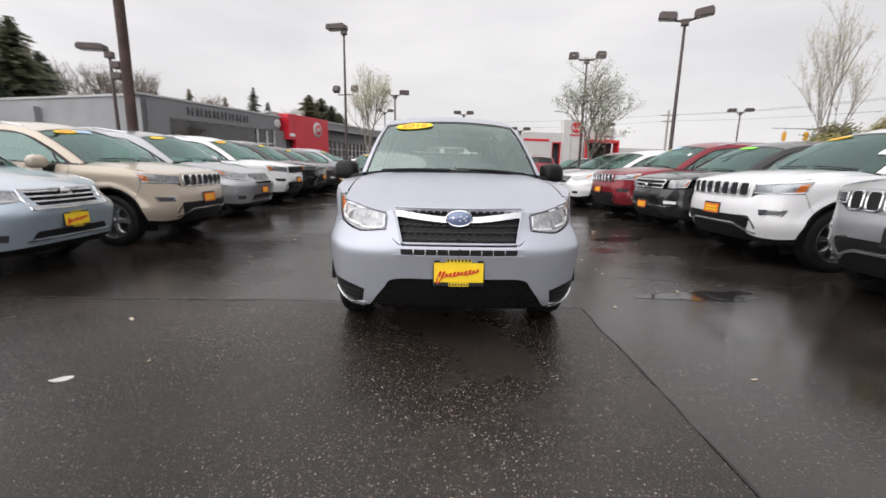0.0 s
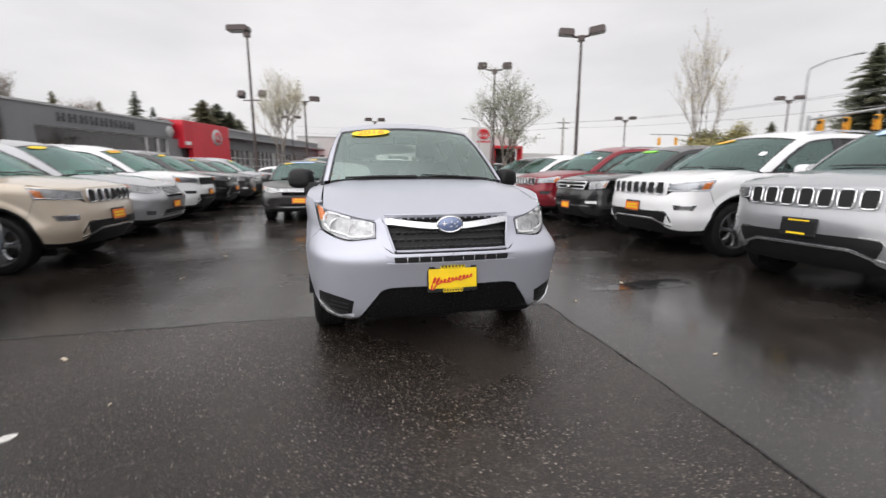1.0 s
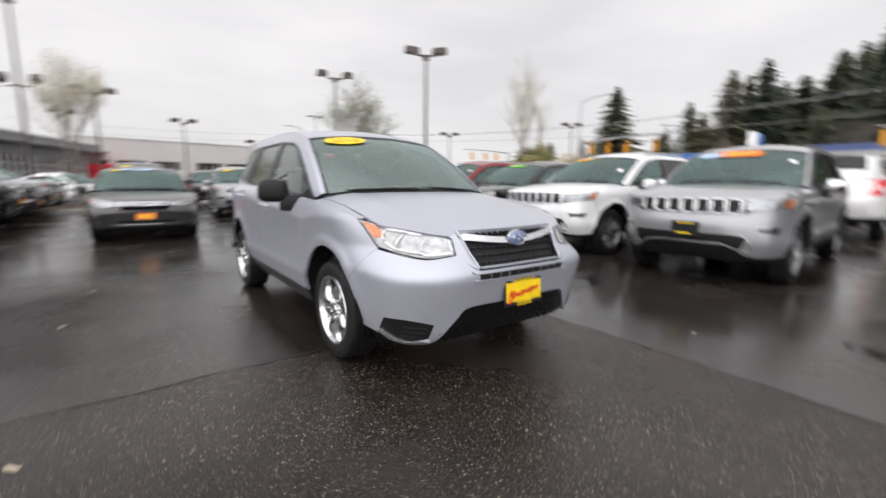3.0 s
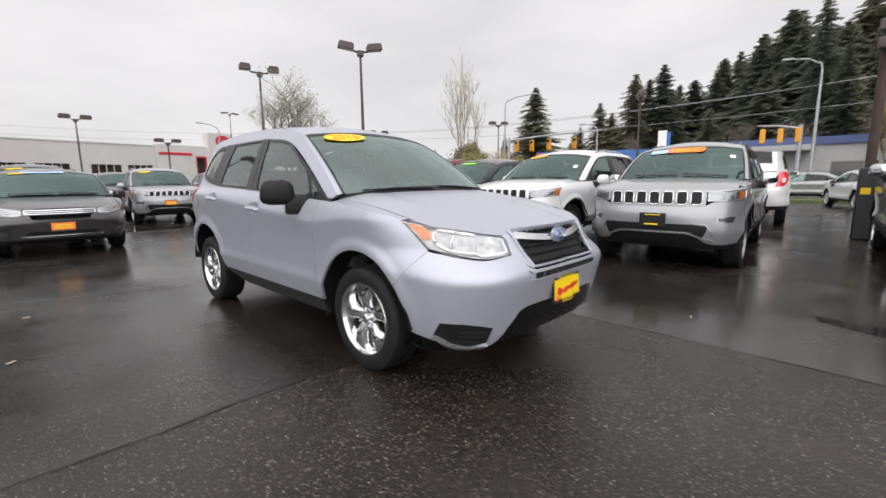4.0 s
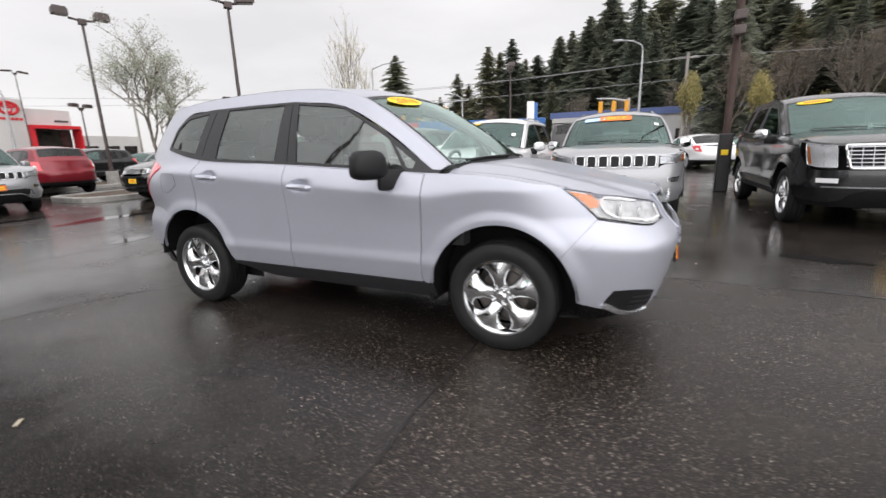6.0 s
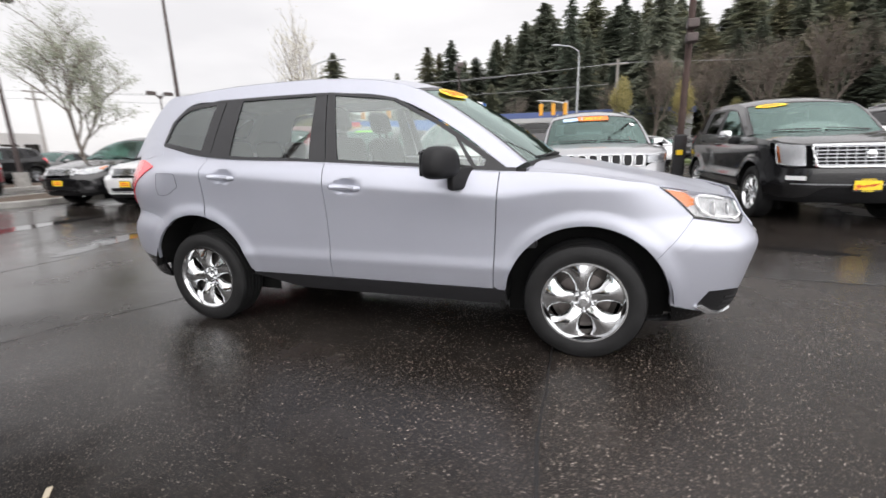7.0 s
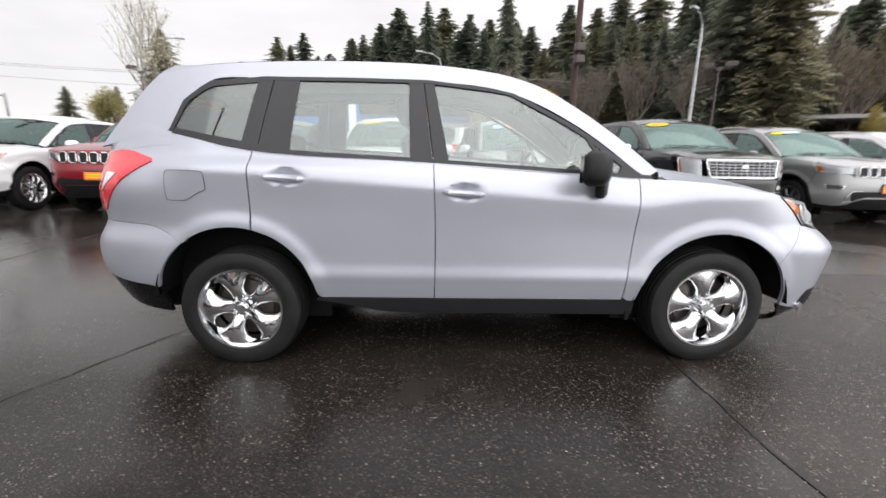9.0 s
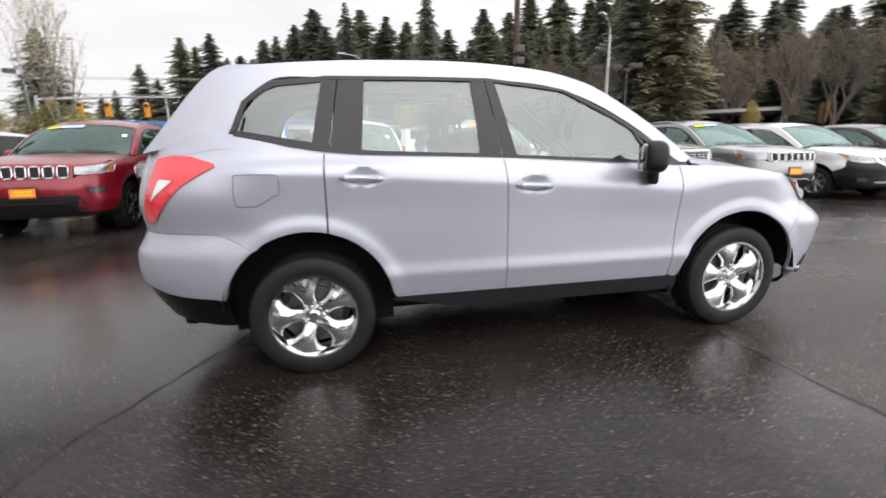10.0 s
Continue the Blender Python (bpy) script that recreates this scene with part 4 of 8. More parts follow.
            part("mirror_glass", bm, M_MIRROR, o, "mirror glass")

    def handles(self):
        s, R = self.s, self.root
        for (x, z) in s["handles"]:
            for sd in (1, -1):
                bm = bmesh.new()
                pts = []
                for k in range(9):
                    u = -1 + 2 * k / 8
                    h = self.hull(*self.X(x + 0.105 * u, z - 0.006 * u))
                    pts.append(Vector((h.x, (h.y - 0.034 * (1 - abs(u) ** 4) + 0.004) * sd, h.z)))
                add_tube(bm, pts, [0.012] + [0.0175] * 7 + [0.012], 8)
                part("door_handle", bm, s.get("handle_mat", s["paint"]), R, smooth=True)


SEATS, WHEELS = {}, {}


def seat_mesh(w):
    bm = bmesh.new()
    add_box(bm, -0.28, 0.25, -w / 2, w / 2, 0.12, 0.30, 0.05)
    m = pose(-0.24, 0, 0.28, 0, -14, 0)
    add_box(bm, -0.07, 0.07, -w / 2 + 0.01, w / 2 - 0.01, -0.02, 0.53, 0.05, m)
    add_box(bm, -0.05, 0.06, -0.13, 0.13, 0.58, 0.75, 0.04, m)
    for yy in (-0.07, 0.07):
        add_box(bm, -0.008, 0.008, yy - 0.008, yy + 0.008, 0.50, 0.60, 0, m)
    bmesh.ops.recalc_face_normals(bm, faces=bm.faces[:])
    me = bpy.data.meshes.new("seat")
    bm.to_mesh(me)
    bm.free()
    me.materials.append(M_SEAT)
    me.polygons.foreach_set("use_smooth", [True] * len(me.polygons))
    me.set_sharp_from_angle(angle=radians(50))
    return me


def data_mesh(name, vs, fs, material, smooth=True, sharp=40):
    me = bpy.data.meshes.new(name)
    me.from_pydata([tuple(v) for v in vs], [], fs)
    me.materials.append(material)
    me.polygons.foreach_set("use_smooth", [smooth] * len(me.polygons))
    if smooth:
        me.set_sharp_from_angle(angle=radians(sharp))
    return me


def wheel_meshes(R, r, tw, n, half, rim_mat, valley=0.0, seg=48):
    """Tyre, rim, hub cap, nut and disc; the outer face looks to -y. half: the spokes' half angle at mid radius, degrees."""
    h = tw / 2
    prof = [(r - 0.012, -h * 0.86), (r + 0.004, -h * 0.93), (r + 0.3 * (R - r), -h * 1.02), (r + 0.65 * (R - r), -h * 1.0), (R - 0.012, -h * 0.9), (R - 0.003, -h * 0.72)]
    for k in range(5):
        y = -h * 0.62 + h * 1.24 * k / 4
        prof += [(R, y - 0.016), (R, y + 0.010), (R - 0.008, y + 0.012), (R - 0.008, y + 0.015)]
    prof += [(R - 0.003, h * 0.74), (R - 0.012, h * 0.9), (r + 0.5 * (R - r), h * 1.0), (r, h * 0.9), (r - 0.012, h * 0.86)]
    vs, fs = lathe(prof, seg)
    tyre = data_mesh("tyre", vs, fs, M_RUBBER, True, 30)
    # rim: lip and barrel, then spokes
    lip = [(r + 0.006, -h * 0.90), (r + 0.002, -h * 0.97), (r - 0.008, -h * 0.97), (r - 0.014, -h * 0.86), (r - 0.022, -h * 0.7), (r - 0.03, h * 0.8)]
    vs, fs = lathe(lip, seg)
    vs, fs = list(vs), list(fs)
    y_face = -h * 0.72
    for i in range(n):
        c = math.pi / 2 + 2 * math.pi * i / n
        rows, cols = 9, 9
        base = len(vs)
        full = math.pi / n
        hh = radians(half)
        for a in range(rows):
            f = a / (rows - 1)
            rr = 0.048 + (r - 0.012 - 0.048) * f
            e0, e1 = 1 - sstep(0.12, 0.34, f), sstep(0.8, 1.0, f)
            ang = hh * (1.0 + 0.25 * f) + (full - hh) * max(e0, e1 * 0.96)
            for b in range(cols):
                u = -1 + 2 * b / (cols - 1)
                dep = 0.0
                if b in (0, cols - 1):
                    dep = 0.035
                elif b in (1, cols - 2):
                    dep = 0.006
                uu = u if b not in (0, cols - 1) else u * 0.97
                y = y_face + 0.018 * math.sin(f * math.pi) * -1 + 0.012 * (1 - f) + dep + valley * math.exp(-(u / 0.32) ** 2) * sstep(0.15, 0.5, f)
                vs.append((rr * math.cos(c + uu * ang), y, rr * math.sin(c + uu * ang)))
        for a in range(rows - 1):
            for b in range(cols - 1):
                k = base + a * cols + b
                fs.append((k, k + 1, k + cols + 1, k + cols))
    rim = data_mesh("rim", vs, fs, rim_mat, True, 50)
    cv, cf = lathe([(0.0, y_face - 0.012), (0.024, y_face - 0.012), (0.03, y_face - 0.006), (0.034, y_face + 0.01), (0.075, y_face + 0.016), (0.075, y_face + 0.04)], 24)
    hubm = data_mesh("hub_cap", cv, cf, rim_mat, True, 30)
    lv, lf = lathe([(0.0, -0.022), (0.007, -0.02), (0.0095, -0.012), (0.0095, 0.01)], 6)
    lug = data_mesh("wheel_nut", lv, lf, M_CHROME, False)
    dv, df = lathe([(0.06, -0.015), (0.15, -0.012), (0.15, 0.01), (r - 0.04, 0.03), (r - 0.04, 0.034), (0, 0.034)], 32)
    disc = data_mesh("brake_disc", dv, df, M_DISC, True, 30)
    return tyre, rim, hubm, lug, disc


# ---- shapes of the car kinds, first drawn in the proportions of the silver crossover ----
P_LILAC = paint("silver_lilac_lacquer", (0.435, 0.447, 0.51), 0.45, 0.40, 0.05, 0.5, (0.08, 0.16))

GRILLE_WING = dict(kind="mesh", y=0.41, yb=0.345, z0=0.715, z1=0.915, drop=0.0, rise=0.0, rim=P_LILAC, rim_r=0.0075,
                   badge=(0, 0.862, 0.078, 0.047, M_BLUE), stars=True, label="black mesh grille with silver wing bar")

BASE = dict(
    fa=1.32, ra=-1.32, R=0.345, arch=0.44, rim=0.235, tw=0.225, track=0.862, sill=0.39, zb=1.10, wb=0.85,
    lean=0.30, curl=0.22, tapf=0.05, tapr=0.22, x0f=1.28, x0r=-1.30, nf=2.6, nf_low=3.8, nr=3.2,
    w=[(0.24, 0.80), (0.34, 0.848), (0.42, 0.870), (0.475, 0.888), (0.50, 0.895), (0.53, 0.886), (0.60, 0.871), (0.75, 0.879), (0.88, 0.894), (0.95, 0.898), (0.985, 0.893), (1.03, 0.879), (1.08, 0.862), (1.12, 0.848), (1.25, 0.80)],
    nose=[(0.22, 2.08), (0.30, 2.185), (0.42, 2.210), (0.54, 2.231), (0.595, 2.241), (0.645, 2.251), (0.69, 2.252), (0.73, 2.236), (0.77, 2.208), (0.85, 2.17), (0.92, 2.12), (1.0, 2.02)],
    tail=[(0.3, -2.20), (0.45, -2.28), (0.6, -2.33), (0.75, -2.33), (0.82, -2.29), (0.9, -2.26), (1.0, -2.24), (1.16, -2.2), (1.3, -2.12)],
    belt=[(-2.3, 1.13), (-2.03, 1.165), (-1.85, 1.225), (-1.62, 1.245), (-1.16, 1.162), (-0.33, 1.122), (0.32, 1.088), (0.88, 1.055), (1.05, 1.055), (1.35, 1.03), (1.70, 0.965), (2.0, 0.9)],
    belt_x=[-1.64, -1.16, -0.33, 0.32, 0.93],
    hood=[(0.85, 1.135), (1.0, 1.128), (1.35, 1.078), (1.8, 0.988), (2.05, 0.925), (2.14, 0.893)],
    edge_z=[(0.0, 0.908), (0.3, 0.905), (0.42, 0.888), (0.6, 0.909), (0.72, 0.938), (0.82, 0.962)],
    cowl=1.12, crease=0.008, doors=(0.845, -0.245, -1.21), wing_tip=(1.66, 0.972), seam=(1.835, 0.815), wing_end=38, rear_seam=0.775, skirt_r=0.44, qend=-2.03,
    RL=[(0.97, 1.10, 0.13, 0.04), (0.75, 1.265, 0.11, 0.05), (0.5, 1.425, 0.09, 0.055), (0.30, 1.525, 0.06, 0.07), (0.05, 1.585, 0.03, 0.085), (-0.4, 1.62, 0, 0.085), (-1.0, 1.615, 0, 0.08), (-1.5, 1.585, -0.03, 0.065), (-1.70, 1.555, -0.08, 0.05), (-1.9, 1.29, -0.13, 0.03), (-2.05, 1.17, -0.15, 0.0)],
    wind_top=3, rear_top=8,
    WL=[(0.90, 1.06), (0.525, 1.325), (0.14, 1.503), (-0.3, 1.552), (-1.0, 1.555), (-1.2, 1.55), (-1.48, 1.52), (-1.67, 1.262)],
    mirror=(0.54, 1.055), handles=[(-1.03, 1.035), (-0.10, 0.972)],
    tail_lamp=([("x", -1.73, 1.10), ("x", -1.88, 0.985), ("x", -2.0, 0.86), ("r", 0.62, 0.84)], [("x", -1.74, 1.115), ("x", -1.85, 1.15), ("x", -1.95, 1.155), ("r", 0.66, 1.14)],
               [("x", -1.99, 0.93), ("r", 0.72, 0.93)], [("x", -1.955, 1.02), ("r", 0.73, 1.02)]),
)
BUMPER = ([("x", 1.662, 0.622), ("x", 1.708, 0.54), ("x", 1.735, 0.46), ("x", 1.750, 0.40), ("x", 1.754, 0.365), ("x", 1.80, 0.350), ("y", 0.80, 0.335), ("y", 0.70, 0.296), ("y", 0.60, 0.285), ("y", 0.55, 0.30), ("y", 0.47, 0.42), ("y", 0.40, 0.49), ("y", 0.001, 0.495)],
          [("x", 1.832, 0.81), ("y", 0.62, 0.765), ("y", 0.455, 0.785), ("y", 0.40, 0.735), ("y", 0.33, 0.70), ("y", 0.001, 0.70)])
SKIRT = ([("x", 1.752, 0.265), ("y", 0.80, 0.245), ("y", 0.74, 0.228), ("y", 0.6, 0.262), ("y", 0.3, 0.292), ("y", 0.001, 0.296)], [("x", 1.752, 0.372), ("y", 0.80, 0.342), ("y", 0.70, 0.304), ("y", 0.57, 0.31), ("y", 0.47, 0.425), ("y", 0.38, 0.498), ("y", 0.001, 0.50)])

FRONT_WING = dict(
    bumper=BUMPER, skirt=SKIRT, skirt_mat=M_GLOSSBLACK, plate=(0.545, "yellow"), grille=GRILLE_WING,
    lamp=(([("y", 0.45, 0.785), ("y", 0.62, 0.772), ("x", 1.835, 0.822)], [("y", 0.45, 0.872), ("y", 0.60, 0.905), ("x", 1.66, 0.972)]), 30, 9,
          ([("x", 1.860, 0.885), ("x", 1.800, 0.870)], [("x", 1.790, 0.940), ("x", 1.690, 0.962)]), ((0.28, 0.45, 0.045), (0.56, 0.48, 0.055)),
          ((0.04, 0.86), (0.03, 0.12), (0.36, 0.10), (0.44, 0.16), (0.74, 0.12), (0.82, 0.30), (0.78, 0.62), (0.66, 0.88), (0.30, 0.90))),
    patches=[
        ("nose_trim", [("y", 0.345, 0.703), ("y", 0.40, 0.737), ("y", 0.455, 0.786), ("y", 0.462, 0.884)], [("y", 0.352, 0.722), ("y", 0.37, 0.78), ("y", 0.39, 0.85), ("y", 0.425, 0.90)], P_LILAC, 0.0, 0.012),
        ("grille_wing", [("y", 0.001, 0.835), ("y", 0.1, 0.835), ("y", 0.36, 0.862), ("y", 0.395, 0.862)], [("y", 0.001, 0.872), ("y", 0.1, 0.868), ("y", 0.36, 0.897), ("y", 0.405, 0.895)], M_SILVERTRIM, 0.004, 0.02),
        ("lower_slot", [("y", 0.001, 0.650), ("y", 0.345, 0.650)], [("y", 0.001, 0.683), ("y", 0.35, 0.683)], M_BLACK, 0.003, 0.004),
        ("slot_lip", [("y", 0.001, 0.640), ("y", 0.39, 0.640)], [("y", 0.001, 0.649), ("y", 0.39, 0.652)], P_LILAC, 0.010, 0.012),
        ("slot_lip", [("y", 0.001, 0.684), ("y", 0.38, 0.684)], [("y", 0.001, 0.699), ("y", 0.40, 0.699)], P_LILAC, 0.010, 0.012),
        ("fog_pocket", [("y", 0.60, 0.320), ("y", 0.66, 0.302), ("y", 0.73, 0.308), ("y", 0.80, 0.365)], [("y", 0.59, 0.405), ("y", 0.66, 0.425), ("y", 0.73, 0.438), ("y", 0.802, 0.440)], M_BLACK, 0.003, 0.003),
        ("fog_blade", [("y", 0.585, 0.288), ("y", 0.68, 0.284), ("y", 0.745, 0.304), ("y", 0.80, 0.352)], [("y", 0.585, 0.303), ("y", 0.68, 0.300), ("y", 0.738, 0.319), ("y", 0.795, 0.368)], M_SILVERTRIM, 0.013, 0.014),
    ] + [("fog_fin", [("y", 0.625, z), ("y", 0.73, z + 0.01)], [("y", 0.625, z + 0.01), ("y", 0.73, z + 0.02)], M_SATIN, 0.007, 0.005) for z in (0.325, 0.352, 0.379)]
      + [("slot_post", [("y", y, 0.652), ("y", y + 0.006, 0.652)], [("y", y, 0.682), ("y", y + 0.006, 0.682)], M_SILVERTRIM, 0.006, 0.004) for y in (0.06, 0.13, 0.2, 0.27)],
)


def pane_list(gf, gr, frame=None):
    """Windows, pillars and blackouts of the side, drawn in the base proportions."""
    B = M_SATIN
    lift = lambda q: [(x, z + 0.028 * sstep(1.22, 1.46, z)) for x, z in q]
    return [(lift(a), lift(b), m, nm, o) for a, b, m, nm, o in [
        ([(-1.155, 1.17), (-1.40, 1.21), (-1.61, 1.262), (-1.648, 1.285)], [(-1.15, 1.512), (-1.30, 1.505), (-1.45, 1.482), (-1.50, 1.455)], gr, "quarter_window", -0.004),
        ([(-1.63, 1.25), (-1.16, 1.168)], [(-1.63, 1.272), (-1.16, 1.195)], B, "window_surround", 0.002),
        ([(-1.665, 1.255), (-1.60, 1.40), (-1.475, 1.497), (-1.17, 1.528)], [(-1.635, 1.265), (-1.575, 1.39), (-1.46, 1.467), (-1.17, 1.50)], B, "window_surround", 0.002),
        ([(-1.27, 1.185), (-1.185, 1.17)], [(-1.205, 1.51), (-1.125, 1.52)], B, "rear_pillar", 0.003),
        ([(-1.18, 1.17), (-1.02, 1.155)], [(-1.118, 1.52), (-0.985, 1.52)], B, "door_frame", 0.003),
        ([(-1.03, 1.15), (-0.38, 1.125)], [(-0.99, 1.52), (-0.40, 1.525)], gr, "rear_side_window", -0.004),
        ([(-0.385, 1.12), (-0.262, 1.118)], [(-0.40, 1.525), (-0.32, 1.525)], B, "door_frame", 0.003),
        ([(-0.256, 1.118), (-0.175, 1.115)], [(-0.314, 1.525), (-0.262, 1.523)], B, "door_frame", 0.003),
        ([(-0.18, 1.112), (0.2, 1.095), (0.70, 1.066)], [(-0.27, 1.522), (0.13, 1.477), (0.565, 1.275)], gf, "front_side_window", -0.004),
        ([(0.69, 1.066), (0.72, 1.066)], [(0.545, 1.287), (0.575, 1.27)], B, "window_divider", 0.003),
        ([(0.72, 1.066), (0.86, 1.06)], [(0.575, 1.27), (0.60, 1.255)], gf, "vent_window", -0.004),
        ([(-0.3, 1.512), (0.14, 1.463), (0.51, 1.293), (0.83, 1.07)], [(-0.3, 1.53), (0.145, 1.482), (0.525, 1.308), (0.90, 1.06)], B, "window_surround", 0.004),
        ([(-1.2, 1.507), (-0.7, 1.512), (-0.3, 1.512)], [(-1.2, 1.527), (-0.7, 1.532), (-0.3, 1.53)], B, "window_surround", 0.004),
        ([(0.74, 1.06), (0.905, 1.055)], [(0.76, 1.12), (0.86, 1.088)], B, "mirror_base_trim", 0.006),
    ]]


def wheel_kind(key, n, half, material, valley=0.0):
    return dict(wheel=key, wheel_style=(n, half, material, valley))


def morph(fa, ra, nose, tail, W, belt, roof, R, over=None):
    """A kind of car: the base drawing (with any changes in over) stretched to other axles, ends, width and heights."""
    src = dict(BASE)
    src.update(over or {})
    kx = [(-2.33, tail), (-1.32, ra), (1.32, fa), (2.25, nose)]
    kz = [(0.0, 0.0), (0.345, R), (1.10, belt), (1.70, roof)]

    def lin(k, v):
        if v < k[0][0]:
            return k[0][1] + (v - k[0][0])
        if v > k[-1][0]:
            return k[-1][1] + (v - k[-1][0])
        return table(k, v)
    fx, fz, ky = (lambda v: lin(kx, v)), (lambda v: lin(kz, v)), W / 0.897
    fy = lambda v: v * ky
    P3 = lambda p: (p[0], fx(p[1]) if p[0] == "x" else fy(p[1]), fz(p[2]))
    L = lambda lst: [P3(p) for p in lst]
    s = dict(src)
    s.update(fa=fa, ra=ra, R=R, sill=fz(src["sill"]), zb=fz(src["zb"]), wb=fy(src["wb"]), x0f=fx(src["x0f"]), x0r=fx(src["x0r"]), track=fy(src["track"]),
             w=[(fz(a), fy(b)) for a, b in src["w"]], nose=[(fz(a), fx(b)) for a, b in src["nose"]], tail=[(fz(a), fx(b)) for a, b in src["tail"]],
             belt=[(fx(a), fz(b)) for a, b in src["belt"]], belt_x=[fx(a) for a in src["belt_x"]], hood=[(fx(a), fz(b)) for a, b in src["hood"]],
             edge_z=[(fy(a), fz(b)) for a, b in src["edge_z"]], cowl=fx(src["cowl"]), doors=tuple(None if a is None else fx(a) for a in src["doors"]),
             wing_tip=(fx(src["wing_tip"][0]), fz(src["wing_tip"][1])), seam=(fx(src["seam"][0]), fz(src["seam"][1])), rear_seam=fz(src["rear_seam"]), skirt_r=fz(src["skirt_r"]), qend=fx(src["qend"]),
             RL=[(fx(p[0]), fz(p[1]), p[2], p[3]) for p in src["RL"]], WL=[(fx(p[0]), fz(p[1])) for p in src["WL"]], mirror=(fx(src["mirror"][0]), fz(src["mirror"][1])),
             handles=[(fx(a), fz(b)) for a, b in src["handles"]], tail_lamp=tuple(L(q) for q in src["tail_lamp"]),
             dlo=[([(fx(a), fz(b)) for a, b in A], [(fx(a), fz(b)) for a, b in B], m, nm, o) for A, B, m, nm, o in src["dlo"]])
    s["arch"] = R + src.get("arch_gap", 0.08)
    s["rim"] = R * src.get("rim_k", 0.68)
    if src.get("deck"):
        s["deck"] = fx(src["deck"])
    f = src["front"]
    g = dict(f["grille"])
    g.update(y=fy(g["y"]), z0=fz(g["z0"]), z1=fz(g["z1"]))
    if "yb" in g:
        g["yb"] = fy(g["yb"])
    if g.get("badge"):
        b = g["badge"]
        g["badge"] = (0, fz(b[1]), b[2], b[3], b[4])
    lm = f["lamp"]
    nf = dict(f)
    nf.update(bumper=tuple(L(q) for q in f["bumper"]), skirt=tuple(L(q) for q in f["skirt"]), grille=g,
              lamp=(tuple(L(q) for q in lm[0]), lm[1], lm[2], tuple(L(q) for q in lm[3]) if lm[3] else None) + tuple(lm[4:]),
              patches=[(nm, L(a), L(b), m, o, fl) for nm, a, b, m, o, fl in f.get("patches", [])])
    if f.get("plate"):
        nf["plate"] = (fz(f["plate"][0]),) + tuple(f["plate"][1:])
    s["front"] = nf
    return s


def place(spec, x, y, heading, label, group="", paint_mat=None, name="car"):
    """Sets a car with the middle of its axles at x, y; heading: degrees from +x, counter-clockwise, to which the nose points."""
    s = dict(spec)
    if paint_mat is not None:
        s["paint"] = paint_mat
    car = Car(s)
    car.build(pose(x, y, 0, 0, 0, heading), label, "car", name, group)
    return car


def sticker(car, v, f, w, h, material, text="", kind="oval", text_mat=None, second=None):
    """A card behind the top of the windscreen. v: across (-1 to 1, positive to the car's right), f: share of the way up."""
    s = car.s
    iw = s["wind_top"]
    pts = resample([(p[0], p[1], 0) for p in s["RL"][:iw + 1]], 21)
    bc = resample([(p[2], p[3], 0) for p in s["RL"][:iw + 1]], 21)

    def at(v, f):
        k = f * 20
        i = min(19, int(k))
        e, c = pts[i].lerp(pts[i + 1], k - i), bc[i].lerp(bc[i + 1], k - i)
        q = 1 - abs(v) ** 2.2
        return Vector((e.x + c.x * q, -v * car.glassy(e.x, e.y), e.y + c.y * q))
    p = at(v, f)
    up = (at(v, f + 0.05) - at(v, f - 0.05)).normalized()
    right = (at(v - 0.04, f) - at(v + 0.04, f)).normalized()
    nrm = right.cross(up).normalized()
    m = Matrix((right, up, nrm)).transposed().to_4x4()
    m.translation = p + nrm * 0.006
    bm = bmesh.new()
    n = 28
    loop = []
    for k in range(n):
        a = 2 * math.pi * k / n
        e = 1.0 if kind == "oval" else 0.25
        loop.append((w / 2 * math.copysign(abs(math.cos(a)) ** e, math.cos(a)), h / 2 * math.copysign(abs(math.sin(a)) ** e, math.sin(a))))
    lo = [bm.verts.new((a, b, -0.001)) for a, b in loop]
    hi = [bm.verts.new((a, b, 0.001)) for a, b in loop]
    bm.faces.new(hi)
    bm.faces.new(lo[::-1])
    for k in range(n):
        bm.faces.new((lo[k], lo[(k + 1) % n], hi[(k + 1) % n], hi[k]))
    o = part("windscreen_card", bm, material, car.root, "bright price-year card", matrix=m)
    if text:
        text_part("card_text", text, h * 0.85, text_mat or M_REDINK, o, pose(0, -h * 0.02, 0.003))
    elif text_mat is not None:
        box("letter_bar", -w * 0.3, w * 0.3, -h * 0.2, h * 0.2, 0.002, 0.003, text_mat, o)
    return o


